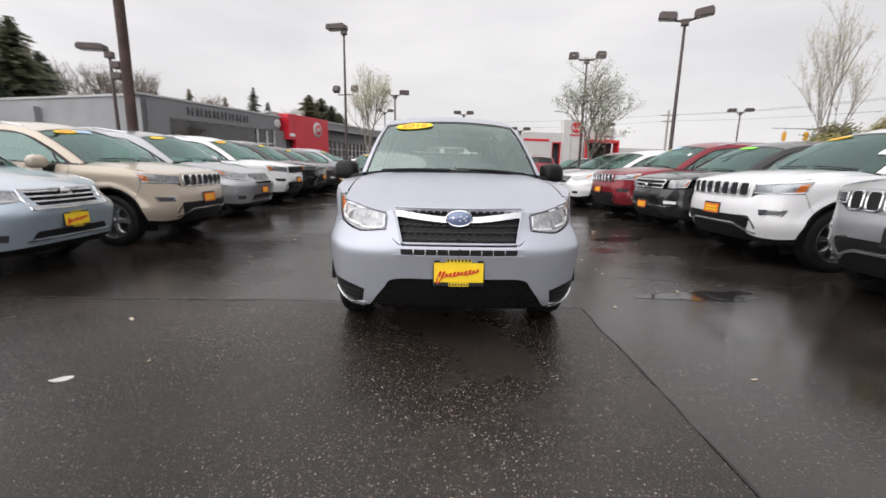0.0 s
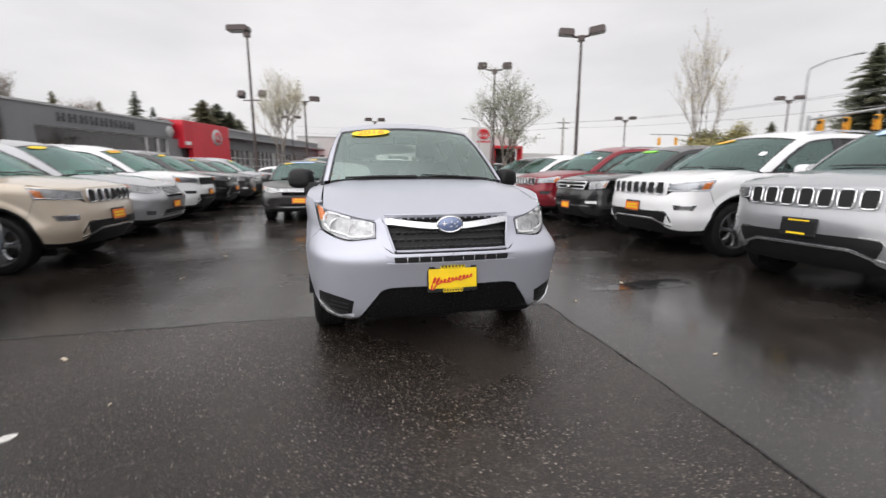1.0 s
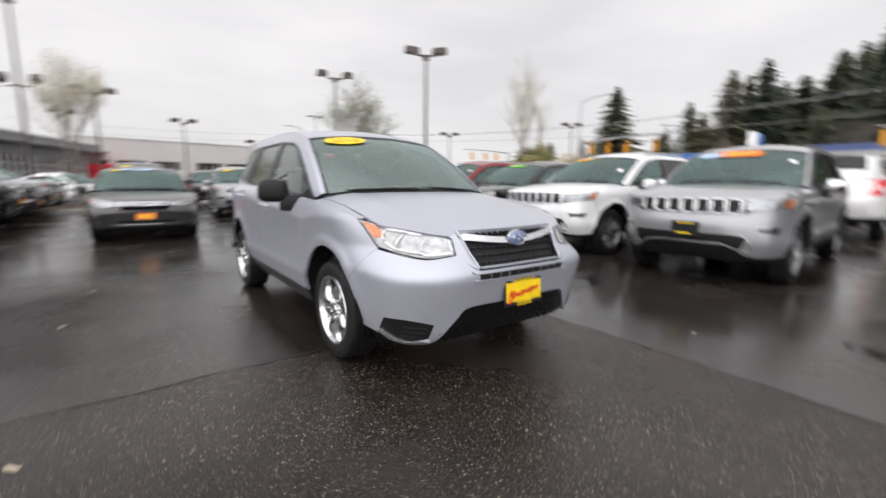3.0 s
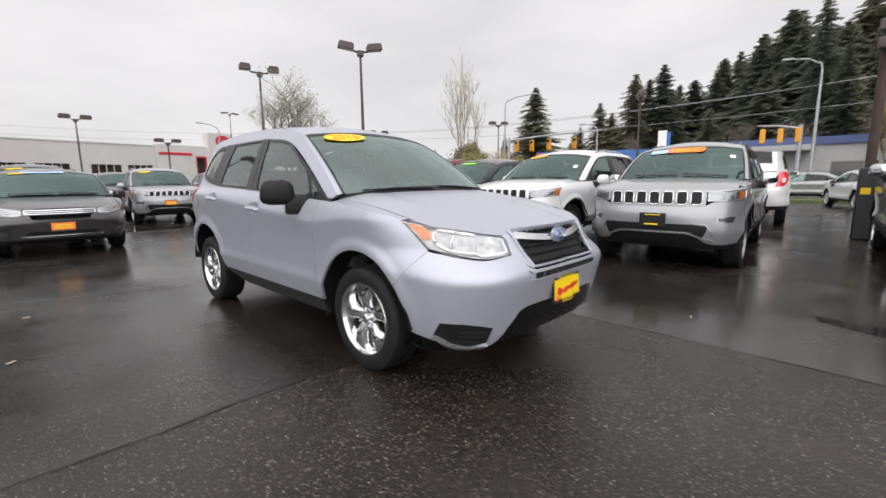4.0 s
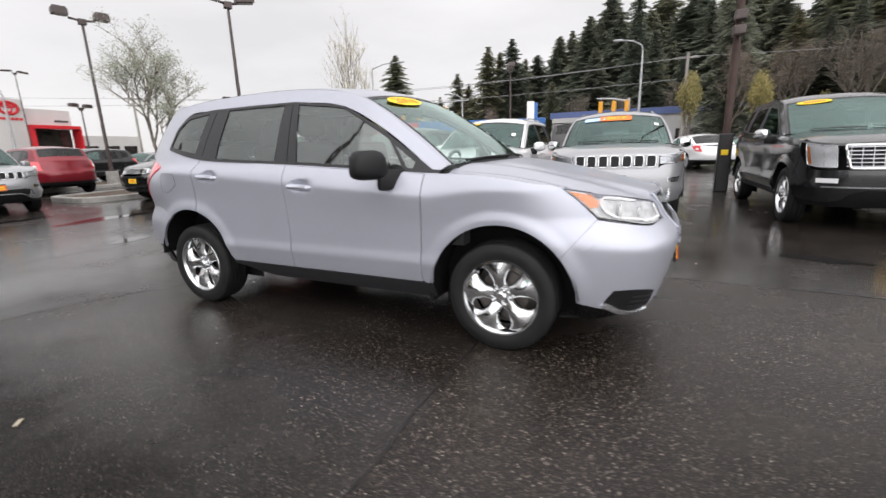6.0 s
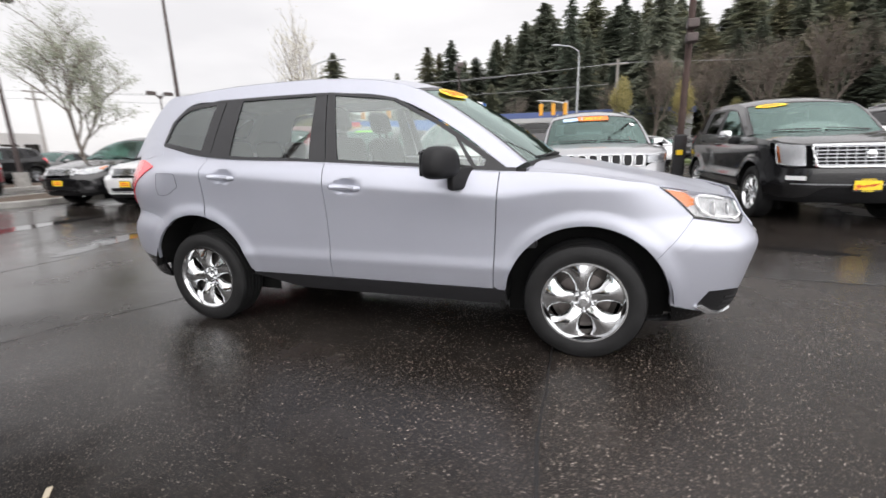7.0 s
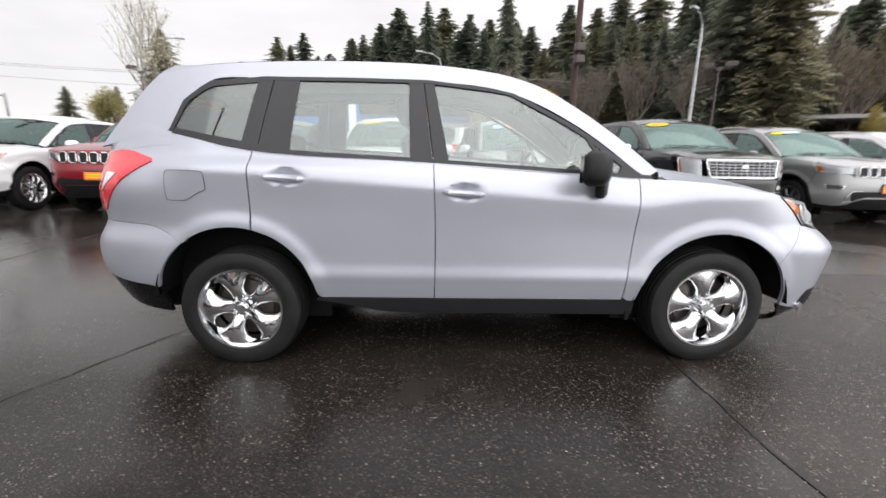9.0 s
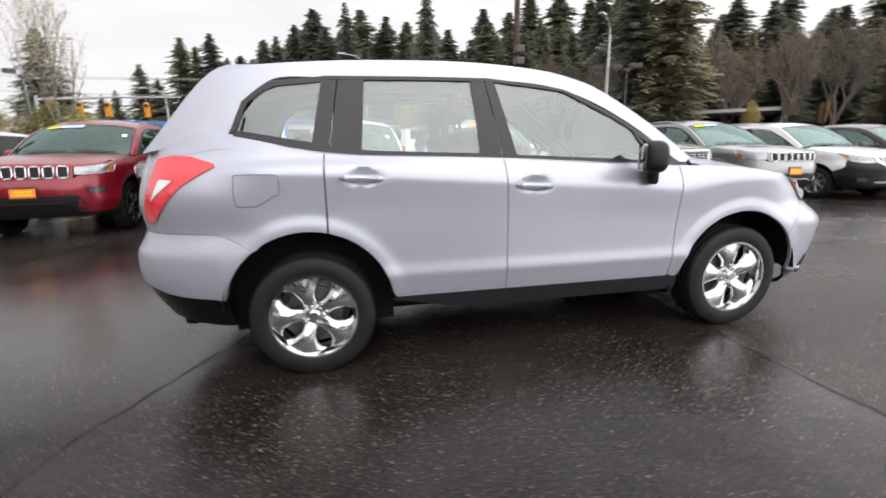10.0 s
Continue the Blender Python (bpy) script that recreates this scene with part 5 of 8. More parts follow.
# ---- ground ----
def asphalt():
    """Wet asphalt: coarse pale-stone patch with a straight edge, smoother worn lot around it, water standing in the
    hollows, dim reflections painted in.
    """
    m = bpy.data.materials.new("wet_asphalt")
    m.use_nodes = True
    nt = m.node_tree
    b = nt.nodes["Principled BSDF"]
    geo = nt.nodes.new("ShaderNodeNewGeometry").outputs["Position"]
    sep = nt.nodes.new("ShaderNodeSeparateXYZ")
    nt.links.new(geo, sep.inputs["Vector"])

    def math_node(op, a, v, clamp=False):
        n = nt.nodes.new("ShaderNodeMath")
        n.operation, n.use_clamp = op, clamp
        for k, x in enumerate((a, v)):
            if isinstance(x, (int, float)):
                n.inputs[k].default_value = x
            else:
                nt.links.new(x, n.inputs[k])
        return n.outputs["Value"]
    wob = math_node("MULTIPLY", math_node("SUBTRACT", noise_node(nt, 3.0, 4, 0.6, geo), 0.5), 0.10)
    mx = math_node("MULTIPLY", math_node("SUBTRACT", math_node("ADD", wob, 1.19), sep.outputs["X"]), 60, True)
    my = math_node("MULTIPLY", math_node("SUBTRACT", math_node("ADD", wob, 3.58), sep.outputs["Y"]), 60, True)
    nx = math_node("MULTIPLY", math_node("SUBTRACT", math_node("ADD", wob, -0.95), sep.outputs["X"]), 12, True)
    ny = math_node("MULTIPLY", math_node("SUBTRACT", math_node("ADD", wob, 7.25), sep.outputs["Y"]), 12, True)
    coarse = math_node("MAXIMUM", math_node("MULTIPLY", mx, my), math_node("MULTIPLY", math_node("MULTIPLY", nx, ny), 0.45))
    # pale stones in the binder
    v = nt.nodes.new("ShaderNodeTexVoronoi")
    v.inputs["Scale"].default_value = 92
    # the chips are crooked, not round
    nz = nt.nodes.new("ShaderNodeTexNoise")
    nz.inputs["Scale"].default_value, nz.inputs["Detail"].default_value = 120, 2
    nt.links.new(geo, nz.inputs["Vector"])
    warp = nt.nodes.new("ShaderNodeVectorMath")
    warp.operation = "MULTIPLY_ADD"
    warp.inputs[1].default_value = (0.014, 0.014, 0.0)
    nt.links.new(nz.outputs["Color"], warp.inputs[0])
    nt.links.new(geo, warp.inputs[2])
    nt.links.new(warp.outputs["Vector"], v.inputs["Vector"])
    stone = ramp_node(nt, v.outputs["Distance"], [(0.22, (1, 1, 1)), (0.42, (0, 0, 0))])
    vf = nt.nodes.new("ShaderNodeTexVoronoi")
    vf.inputs["Scale"].default_value = 210
    nt.links.new(warp.outputs["Vector"], vf.inputs["Vector"])
    grit_c = nt.nodes.new("ShaderNodeSeparateColor")
    nt.links.new(vf.outputs["Color"], grit_c.inputs["Color"])
    sepc = nt.nodes.new("ShaderNodeSeparateColor")
    nt.links.new(v.outputs["Color"], sepc.inputs["Color"])
    pick = ramp_node(nt, sepc.outputs["Red"], [(0.38, (0, 0, 0)), (0.85, (1, 1, 1))])
    grit = math_node("MULTIPLY", ramp_node(nt, vf.outputs["Distance"], [(0.20, (1, 1, 1)), (0.45, (0, 0, 0))]), ramp_node(nt, grit_c.outputs["Red"], [(0.35, (0, 0, 0)), (0.9, (0.9,) * 3)]))
    patch = ramp_node(nt, noise_node(nt, 0.9, 4, 0.6, geo), [(0.3, (0.25,) * 3), (0.65, (1, 1, 1))])
    amount = math_node("ADD", math_node("MULTIPLY", coarse, 0.55), 0.45)
    stones = math_node("MULTIPLY", math_node("MULTIPLY", stone, pick), math_node("MULTIPLY", patch, amount))
    big = noise_node(nt, 0.35, 5, 0.6, geo)
    fine = noise_node(nt, 140, 3, 0.7, geo)
    base = mixc(nt, coarse, ramp_node(nt, big, [(0.3, (0.026, 0.0238, 0.0226)), (0.7, (0.047, 0.043, 0.0412))]), ramp_node(nt, big, [(0.3, (0.026, 0.022, 0.0195)), (0.7, (0.047, 0.040, 0.0355))]))
    base = mixc(nt, 1.0, base, ramp_node(nt, fine, [(0.3, (0.55,) * 3), (0.75, (1.25,) * 3)]), "MULTIPLY")
    wavy_x = math_node("ADD", sep.outputs["X"], math_node("MULTIPLY", math_node("SUBTRACT", noise_node(nt, 0.5, 5, 0.65, geo), 0.5), 2.0))
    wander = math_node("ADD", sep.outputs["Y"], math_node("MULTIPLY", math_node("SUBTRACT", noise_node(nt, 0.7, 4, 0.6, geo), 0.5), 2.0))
    # dim reflection before the showroom row, painted in as a dark, matt patch
    wx = ramp_node(nt, math_node("DIVIDE", math_node("ADD", wavy_x, 5.0), 10.0), [(0.06, (0, 0, 0)), (0.14, (1, 1, 1)), (0.275, (1, 1, 1)), (0.36, (0, 0, 0))])
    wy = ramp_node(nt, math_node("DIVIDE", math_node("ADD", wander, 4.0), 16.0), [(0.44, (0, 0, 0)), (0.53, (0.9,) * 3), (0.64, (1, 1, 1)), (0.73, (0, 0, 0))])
    dim_reflect = math_node("MULTIPLY", wx, wy)
    # two fainter painted dim areas before and behind it
    vx = ramp_node(nt, math_node("DIVIDE", math_node("ADD", wavy_x, 5.0), 10.0), [(0.06, (0, 0, 0)), (0.14, (1, 1, 1)), (0.37, (1, 1, 1)), (0.46, (0, 0, 0))])
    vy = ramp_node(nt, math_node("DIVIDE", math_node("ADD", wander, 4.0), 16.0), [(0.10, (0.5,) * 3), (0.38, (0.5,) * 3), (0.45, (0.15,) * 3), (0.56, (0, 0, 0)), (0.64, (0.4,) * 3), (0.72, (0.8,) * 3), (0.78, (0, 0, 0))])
    dim_reflect = math_node("MAXIMUM", dim_reflect, math_node("MULTIPLY", vx, vy))
    # the weak reflection is darkened into the base colour
    base = mixc(nt, 1.0, base, mixc(nt, dim_reflect, (1, 1, 1), (0.22, 0.22, 0.22)), "MULTIPLY")
    # old oil stains in the aisle
    drip = ramp_node(nt, noise_node(nt, 1.1, 6, 0.7, geo), [(0.40, (0.55, 0.54, 0.53)), (0.58, (1, 1, 1))])
    base = mixc(nt, 1.0, mixc(nt, 1.0, base, drip, "MULTIPLY"), (0.70, 0.70, 0.70), "MULTIPLY")
    tone = ramp_node(nt, sepc.outputs["Green"], [(0.0, (0.07, 0.058, 0.050)), (0.7, (0.23, 0.205, 0.182)), (1.0, (0.62, 0.58, 0.535))])
    base = mixc(nt, math_node("MULTIPLY", grit, amount), base, ramp_node(nt, grit_c.outputs["Green"], [(0.0, (0.05, 0.042, 0.036)), (1.0, (0.16, 0.142, 0.125))]))
    stones = math_node("MULTIPLY", stones, math_node("SUBTRACT", 1.0, math_node("MULTIPLY", dim_reflect, 0.6)))
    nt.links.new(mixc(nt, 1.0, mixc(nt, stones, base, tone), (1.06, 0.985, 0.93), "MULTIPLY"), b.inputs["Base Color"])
    # water film: glossy in the hollows, rougher on the coarse stones
    wet = noise_node(nt, 0.55, 6, 0.62, geo)
    r_s = ramp_node(nt, wet, [(0.32, (0.12,) * 3), (0.50, (0.22,) * 3), (0.70, (0.34,) * 3)])
    r_c = ramp_node(nt, wet, [(0.30, (0.17,) * 3), (0.72, (0.36,) * 3)])
    r_all = mixc(nt, coarse, r_s, r_c)
    nt.links.new(r_all, b.inputs["Roughness"])
    # the sheen is cut to almost nothing in the painted dim areas
    film = mixc(nt, dim_reflect, mixc(nt, coarse, (0.68, 0.68, 0.68), (0.50, 0.50, 0.50)), (0.04, 0.04, 0.04))
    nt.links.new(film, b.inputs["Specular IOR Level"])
    bp = nt.nodes.new("ShaderNodeBump")
    bp.inputs["Distance"].default_value = 0.006
    nt.links.new(math_node("ADD", math_node("MULTIPLY", math_node("MULTIPLY", math_node("MAXIMUM", stone, grit), coarse), 0.7), math_node("MULTIPLY", fine, 0.6)), bp.inputs["Height"])
    nt.links.new(math_node("ADD", math_node("MULTIPLY", coarse, 0.36), 0.04), bp.inputs["Strength"])
    nt.links.new(bp.outputs["Normal"], b.inputs["Normal"])
    return m


M_ASPH = asphalt()


def dip(x, y):
    """The lot sags a little where the water runs off behind the middle car."""
    return -0.034 * math.exp(-(x / 2.2) ** 2 - ((y - 6.5) / 1.25) ** 2)


gx = [-900, -500, -250, -120, -60, -30, -15] + [-8 + 0.4 * k for k in range(41)] + [15, 30, 60, 120, 250, 500, 900]
gy = [-900, -500, -250, -120, -60, -30, -15, -5] + [0.4 * k for k in range(36)] + [20, 30, 60, 120, 250, 500, 900]
gv = [(x, y, dip(x, y)) for x in gx for y in gy]
gf = [(i * len(gy) + j, (i + 1) * len(gy) + j, (i + 1) * len(gy) + j + 1, i * len(gy) + j + 1) for i in range(len(gx) - 1) for j in range(len(gy) - 1)]
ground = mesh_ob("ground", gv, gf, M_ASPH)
tagged(ground, "dark wet asphalt parking lot with pale stone chips", "ground", kind="structure")

M_TAR = mat("seam_tar", (0.012, 0.011, 0.011), 0.5, var=0.3, scale=20)
M_WATER = mat("standing_water", (0.022, 0.021, 0.021), 0.07, var=0.2, scale=2, rvar=0.3, spec=0.5)
M_KERB = mat("kerb_concrete", (0.34, 0.33, 0.31), 0.7, var=0.2, scale=5, bump=0.3, bscale=90)
M_SOIL = mat("bark_mulch", (0.085, 0.06, 0.042), 0.9, var=0.4, scale=14, bump=0.8, bscale=40)
M_GRASS = mat("verge_grass", (0.10, 0.13, 0.045), 0.9, var=0.4, scale=8, bump=0.8, bscale=60)


def seam(points, w0=0.011, seed=1, name="seam"):
    """A ragged dark joint in the asphalt."""
    rnd = random.Random(seed)
    vs, fs = [], []
    pts = resample([(x, y, 0) for x, y in points], 90, False)
    off = 0
    for k, p in enumerate(pts):
        d = (pts[min(k + 1, 89)] - pts[max(k - 1, 0)]).normalized()
        nrm = Vector((-d.y, d.x, 0))
        off = off * 0.8 + rnd.uniform(-0.012, 0.012)
        w = w0 * rnd.uniform(0.35, 1.25)
        for sgn in (-1, 1):
            q = p + nrm * (off + sgn * w)
            vs.append((q.x, q.y, 0.004 + dip(q.x, q.y)))
        if k:
            a = 2 * k
            fs.append((a - 2, a - 1, a + 1, a))
    return tagged(mesh_ob(name, vs, fs, M_TAR, ground, smooth=False), "ragged dark joint between asphalt patches")


seam([(-9.0, 3.42), (-3.5, 3.55), (-0.9, 3.60), (1.2, 3.55)], 0.008, 2)
seam([(1.20, 3.55), (1.17, 1.4), (1.15, -2.5), (1.1, -9)], 0.006, 3)
seam([(-4.2, 7.45), (-2.4, 7.30), (-1.2, 7.05), (-0.3, 6.64), (1.6, 6.2), (3.4, 6.1)], 0.005, 4)
seam([(-3.2, 9.6), (0.2, 9.4), (3.6, 9.5)], 0.007, 5)
seam([(1.9, 4.6), (3.6, 4.3), (4.2, 4.5)], 0.006, 6)
seam([(1.3, 5.3), (2.6, 5.1), (3.8, 5.25)], 0.006, 7)
seam([(-0.9, 1.2), (0.2, -2.2), (2.6, -3.4), (6.0, -3.9)], 0.008, 8)


def puddle(x, y, a, b, turn, seed):
    rnd = random.Random(seed)
    ph = [rnd.uniform(0, 6.28) for _ in range(5)]
    vs = [(x, y, 0.003 + dip(x, y))]
    n = 56
    for k in range(n):
        t = 2 * math.pi * k / n
        r = 1 + 0.22 * math.sin(2 * t + ph[0]) + 0.16 * math.sin(3 * t + ph[1]) + 0.10 * math.sin(5 * t + ph[2]) + 0.06 * math.sin(9 * t + ph[3]) + 0.04 * math.sin(15 * t + ph[4])
        px, py = a * r * math.cos(t), b * r * math.sin(t)
        c, s = math.cos(radians(turn)), math.sin(radians(turn))
        qx, qy = x + px * c - py * s, y + px * s + py * c
        vs.append((qx, qy, 0.003 + dip(qx, qy)))
    fs = [(0, 1 + k, 1 + (k + 1) % n) for k in range(n)]
    return tagged(mesh_ob("puddle", vs, fs, M_WATER, ground, smooth=False), "shallow rain puddle mirroring the sky")


for k, (x, y, a, b, tn) in enumerate([(2.5, 3.95, 0.52, 0.16, 12), (3.0, 7.2, 0.5, 0.22, 30), (2.3, 6.2, 0.35, 0.12, 5), 
                                      (0.9, 9.9, 0.7, 0.22, 15), (1.7, 12.8, 0.9, 0.3, 10), (0.1, 14.4, 1.0, 0.25, 8), (2.4, 1.2, 0.4, 0.1, 70)]):
    puddle(x, y, a, b, tn, 40 + k)

# litter on the asphalt
bm = bmesh.new()
vs = [bm.verts.new((0.062 * math.cos(a) * (1 + 0.2 * math.sin(3 * a)), 0.034 * math.sin(a), 0.006 + 0.003 * math.sin(2 * a))) for a in [2 * math.pi * k / 14 for k in range(14)]]
bm.faces.new(vs)
r = bmesh.ops.extrude_face_region(bm, geom=bm.faces[:])
for v_ in r["geom"]:
    if isinstance(v_, bmesh.types.BMVert):
        v_.co.z -= 0.005
tagged(part("paper_scrap", bm, mat("damp_paper", (0.50, 0.49, 0.465), 0.6, var=0.2, scale=30), matrix=pose(-2.05, 2.15, 0, 0, 0, 25) @ Matrix.Scale(0.85, 4)), "torn pale scrap of paper lying on wet asphalt", "litter")
rl = random.Random(11)
for k in range(16):
    x, y = rl.uniform(-2.8, 2.8), rl.uniform(0.6, 8.0)
    if abs(x) < 1.1 and 2.2 < y < 7.4:
        x = 1.8
    bm = bmesh.new()
    L = rl.uniform(0.012, 0.035)
    add_box(bm, -L, L, -L * 0.35, L * 0.35, 0.001, 0.007, 0.002)
    tagged(part("leaf_scrap", bm, mat("dead_leaf", (0.42, 0.36, 0.27), 0.7), matrix=pose(x, y, dip(x, y), 0, 0, rl.uniform(0, 180))), "small dry leaf scrap on wet asphalt", "litter", "litter scattered on the lot")


def island(x, y, a, b, turn, label):
    """A planted island with a raised concrete kerb."""
    e = empty("traffic_island", pose(x, y, 0, 0, 0, turn), label, "island")
    def rr(a_, b_, z, n=36, p=0.35):
        return [(a_ * math.copysign(abs(math.cos(t)) ** p, math.cos(t)), b_ * math.copysign(abs(math.sin(t)) ** p, math.sin(t)), z) for t in [2 * math.pi * k / n for k in range(n)]]
    rings = [rr(a, b, 0), rr(a, b, 0.13), rr(a - 0.02, b - 0.02, 0.15), rr(a - 0.15, b - 0.15, 0.15), rr(a - 0.15, b - 0.15, 0.08)]
    vs = [p for q in rings for p in q]
    n = 36
    fs = [(i * n + k, i * n + (k + 1) % n, (i + 1) * n + (k + 1) % n, (i + 1) * n + k) for i in range(4) for k in range(n)]
    mesh_ob("kerb", vs, fs, M_KERB, e, smooth=False)
    vs = [(0, 0, 0.2)] + [(p[0] * 0.55, p[1] * 0.55, 0.18) for p in rings[4]] + [(p[0], p[1], 0.10) for p in rings[4]]
    fs = [(0, 1 + k, 1 + (k + 1) % n) for k in range(n)] + [(1 + k, 1 + n + k, 1 + n + (k + 1) % n, 1 + (k + 1) % n) for k in range(n)]
    mesh_ob("mulch_bed", vs, fs, M_SOIL, e)
    return e


island(7.2, 18.0, 4.2, 1.3, 0, "planted island with concrete kerb and bark mulch")
island(7.3, 24.6, 3.2, 1.2, 0, "planted island round a lamp post")
island(-4.2, 21.9, 1.6, 1.6, 0, "small planted island with a young tree")
island(13.2, 14.9, 3.0, 1.5, 0, "kerbed island under a bare tree")
vg = bmesh.new()
add_box(vg, 24, 27, -60, 80, -0.1, 0.14, 0.03)
tagged(part("verge", vg, M_GRASS), "grass verge along the road", "verge", kind="structure")
vg = bmesh.new()
add_box(vg, 44, 47, -90, 90, -0.1, 0.14, 0.03)
tagged(part("verge", vg, M_GRASS), "grass verge below the wooded hill", "verge", kind="structure")

# ---- lamp posts ----
M_POSTM = mat("brown_lamp_metal", (0.075, 0.058, 0.055), 0.45, 0.3, var=0.2)
M_STEELP = mat("galvanised_steel", (0.40, 0.41, 0.42), 0.45, 0.6, var=0.15)
M_LAMPGLASS = mat("lamp_diffuser", (0.6, 0.6, 0.58), 0.3)
M_WOODPOLE = mat("creosoted_pole", (0.060, 0.036, 0.030), 0.8, var=0.35, scale=3, bump=0.5, bscale=30)


def lamp_post(x, y, h, heads, turn, label, head=(0.62, 0.36, 0.26), r=0.075, arm=0.28, floods=0, tiltz=8):
    e = empty("lamp_post", pose(x, y, 0, 0, 0, turn), label, "lamp post", "lamp posts of the lot")
    bm = bmesh.new()
    add_tube(bm, [(0, 0, 0.62), (0, 0, h * 0.5), (0, 0, h)], [r, r * 0.85, r * 0.6], 10)
    part("pole", bm, M_POSTM, e, smooth=True)
    bm = bmesh.new()
    add_tube(bm, [(0, 0, 0), (0, 0, 0.66)], [0.24, 0.22], 16)
    part("footing", bm, M_KERB, e, "round concrete footing", smooth=True)
    bm = bmesh.new()
    add_box(bm, -0.13, 0.13, -0.11, 0.11, h - 0.2, h + 0.02, 0.02)
    part("hub", bm, M_POSTM, e)
    for k in range(heads):
        sg = 1 if k == 0 else -1
        bm = bmesh.new()
        add_tube(bm, [(0, 0, h - 0.05), (sg * arm, 0, h)], [0.045, 0.045], 8)
        part("arm", bm, M_POSTM, e)
        hm = pose(sg * (arm + head[0] / 2), 0, h + 0.05, 0, -sg * tiltz, 0)
        bm = bmesh.new()
        prof = [(-head[0] / 2, 0), (head[0] / 2, 0), (head[0] / 2, head[2] * 0.7), (head[0] / 2 - 0.05, head[2]), (-head[0] / 2 + 0.05, head[2]), (-head[0] / 2, head[2] * 0.7)]
        l = [bm.verts.new((a, -head[1] / 2, z)) for a, z in prof]
        q = [bm.verts.new((a, head[1] / 2, z)) for a, z in prof]
        bm.faces.new(l)
        bm.faces.new(q[::-1])
        for i in range(6):
            bm.faces.new((l[i], q[i], q[(i + 1) % 6], l[(i + 1) % 6]))
        bmesh.ops.bevel(bm, geom=bm.edges[:], offset=0.015, segments=1, affect="EDGES")
        ho = part("lamp_head", bm, M_POSTM, e, "box-shaped lamp head", matrix=hm)
        bm = bmesh.new()
        add_box(bm, -head[0] / 2 + 0.06, head[0] / 2 - 0.06, -head[1] / 2 + 0.05, head[1] / 2 - 0.05, -0.012, -0.002, 0)
        part("diffuser", bm, M_LAMPGLASS, ho)
    for k in range(floods):
        sg = 1 if k == 0 else -1
        bm = bmesh.new()
        add_tube(bm, [(0, 0, 4.45), (sg * 0.42, -0.05, 4.45)], [0.03, 0.03], 6)
        part("flood_bracket", bm, M_POSTM, e)
        bm = bmesh.new()
        add_box(bm, -0.16, 0.16, -0.13, 0.13, -0.15, 0.15, 0.03, pose(sg * 0.5, -0.05, 4.72, 25, 0, 0))
        part("floodlight", bm, M_POSTM, e)
    return e


lamp_post(8.6, 16.99, 6.45, 2, -27, "tall brown lamp post with two box heads")
lamp_post(7.25, 23.85, 6.6, 2, -12, "brown lamp post with two box heads on arms", head=(0.5, 0.36, 0.3), arm=0.42, tiltz=0)
lamp_post(-5.0, 22.56, 7.4, 1, 165, "tall lamp post with one box head and two floodlights", head=(0.95, 0.5, 0.24), floods=2, tiltz=0, arm=-0.1)
lamp_post(-3.25, 28.96, 5.4, 2, 5, "brown lamp post with two heads by the showroom", tiltz=0, floods=0)
lamp_post(23.28, 35.74, 5.6, 2, -20, "brown twin lamp post by the crossing", tiltz=0)
lamp_post(30.6, 27.1, 6.2, 2, -30, "brown twin lamp post beside the traffic signal", tiltz=0)
lamp_post(1.8, 44.85, 6.0, 2, 0, "twin lamp post at the far end of the lot", tiltz=0, head=(0.7, 0.5, 0.3))
lamp_post(21.77, 69.88, 11.0, 2, 10, "slim tall twin lamp post before the white showroom", tiltz=-6, head=(1.0, 0.4, 0.18))
lamp_post(15.78, 44.0, 5.1, 2, 20, "twin lamp post near the white showroom", tiltz=0)
lamp_post(6.8, 40.74, 4.25, 2, 0, "twin lamp post before the white showroom", tiltz=0)
lamp_post(-6.2, 46.0, 6.2, 2, 0, "twin lamp post far down the showroom row", tiltz=0)
lamp_post(24.1, -11.2, 6.1, 2, 60, "reddish twin lamp post beyond the parked vans", tiltz=0)
lamp_post(24.0, 11.65, 5.75, 2, 25, "dark twin lamp post before the wooded hill", tiltz=0)
lamp_post(-11.7, 16.0, 4.75, 1, -172, "lamp post with one box head near the showroom corner", head=(0.85, 0.4, 0.2), tiltz=0, arm=0.1)

# wooden poles
for (x, y, h, r0, lb) in ((-9.3, 13.3, 13.0, 0.15, "tall reddish wooden pole beside the showroom row"), (9.19, 1.48, 12.5, 0.08, "tall dark wooden pole behind the parked cars")):
    e = empty("wooden_pole", pose(x, y, 0), lb, "pole")
    bm = bmesh.new()
    add_tube(bm, [(0, 0, 0), (0.02, 0, h * 0.35), (-0.03, 0.02, h * 0.7), (0, 0, h)], [r0, r0 * 0.93, r0 * 0.85, r0 * 0.75], 14)
    part("shaft", bm, M_WOODPOLE, e, smooth=True)
    for z in (3.4, 3.7):
        box("floodlight", -0.36, -0.1, -0.12, 0.12, z, z + 0.2, M_POSTM, e, bevel=0.03)
    if x > 0:
        box("sign_board", -0.19, -0.142, -0.06, 0.08, 0.86, 0.98, M_YELLOW, e, "small yellow and black warning board", 0.005)
        bm = bmesh.new()
        add_box(bm, -0.14, 0.14, -0.14, 0.14, 0, 1.35, 0.03)
        part("pole_guard", bm, M_SATIN, e, "dark guard round the foot")


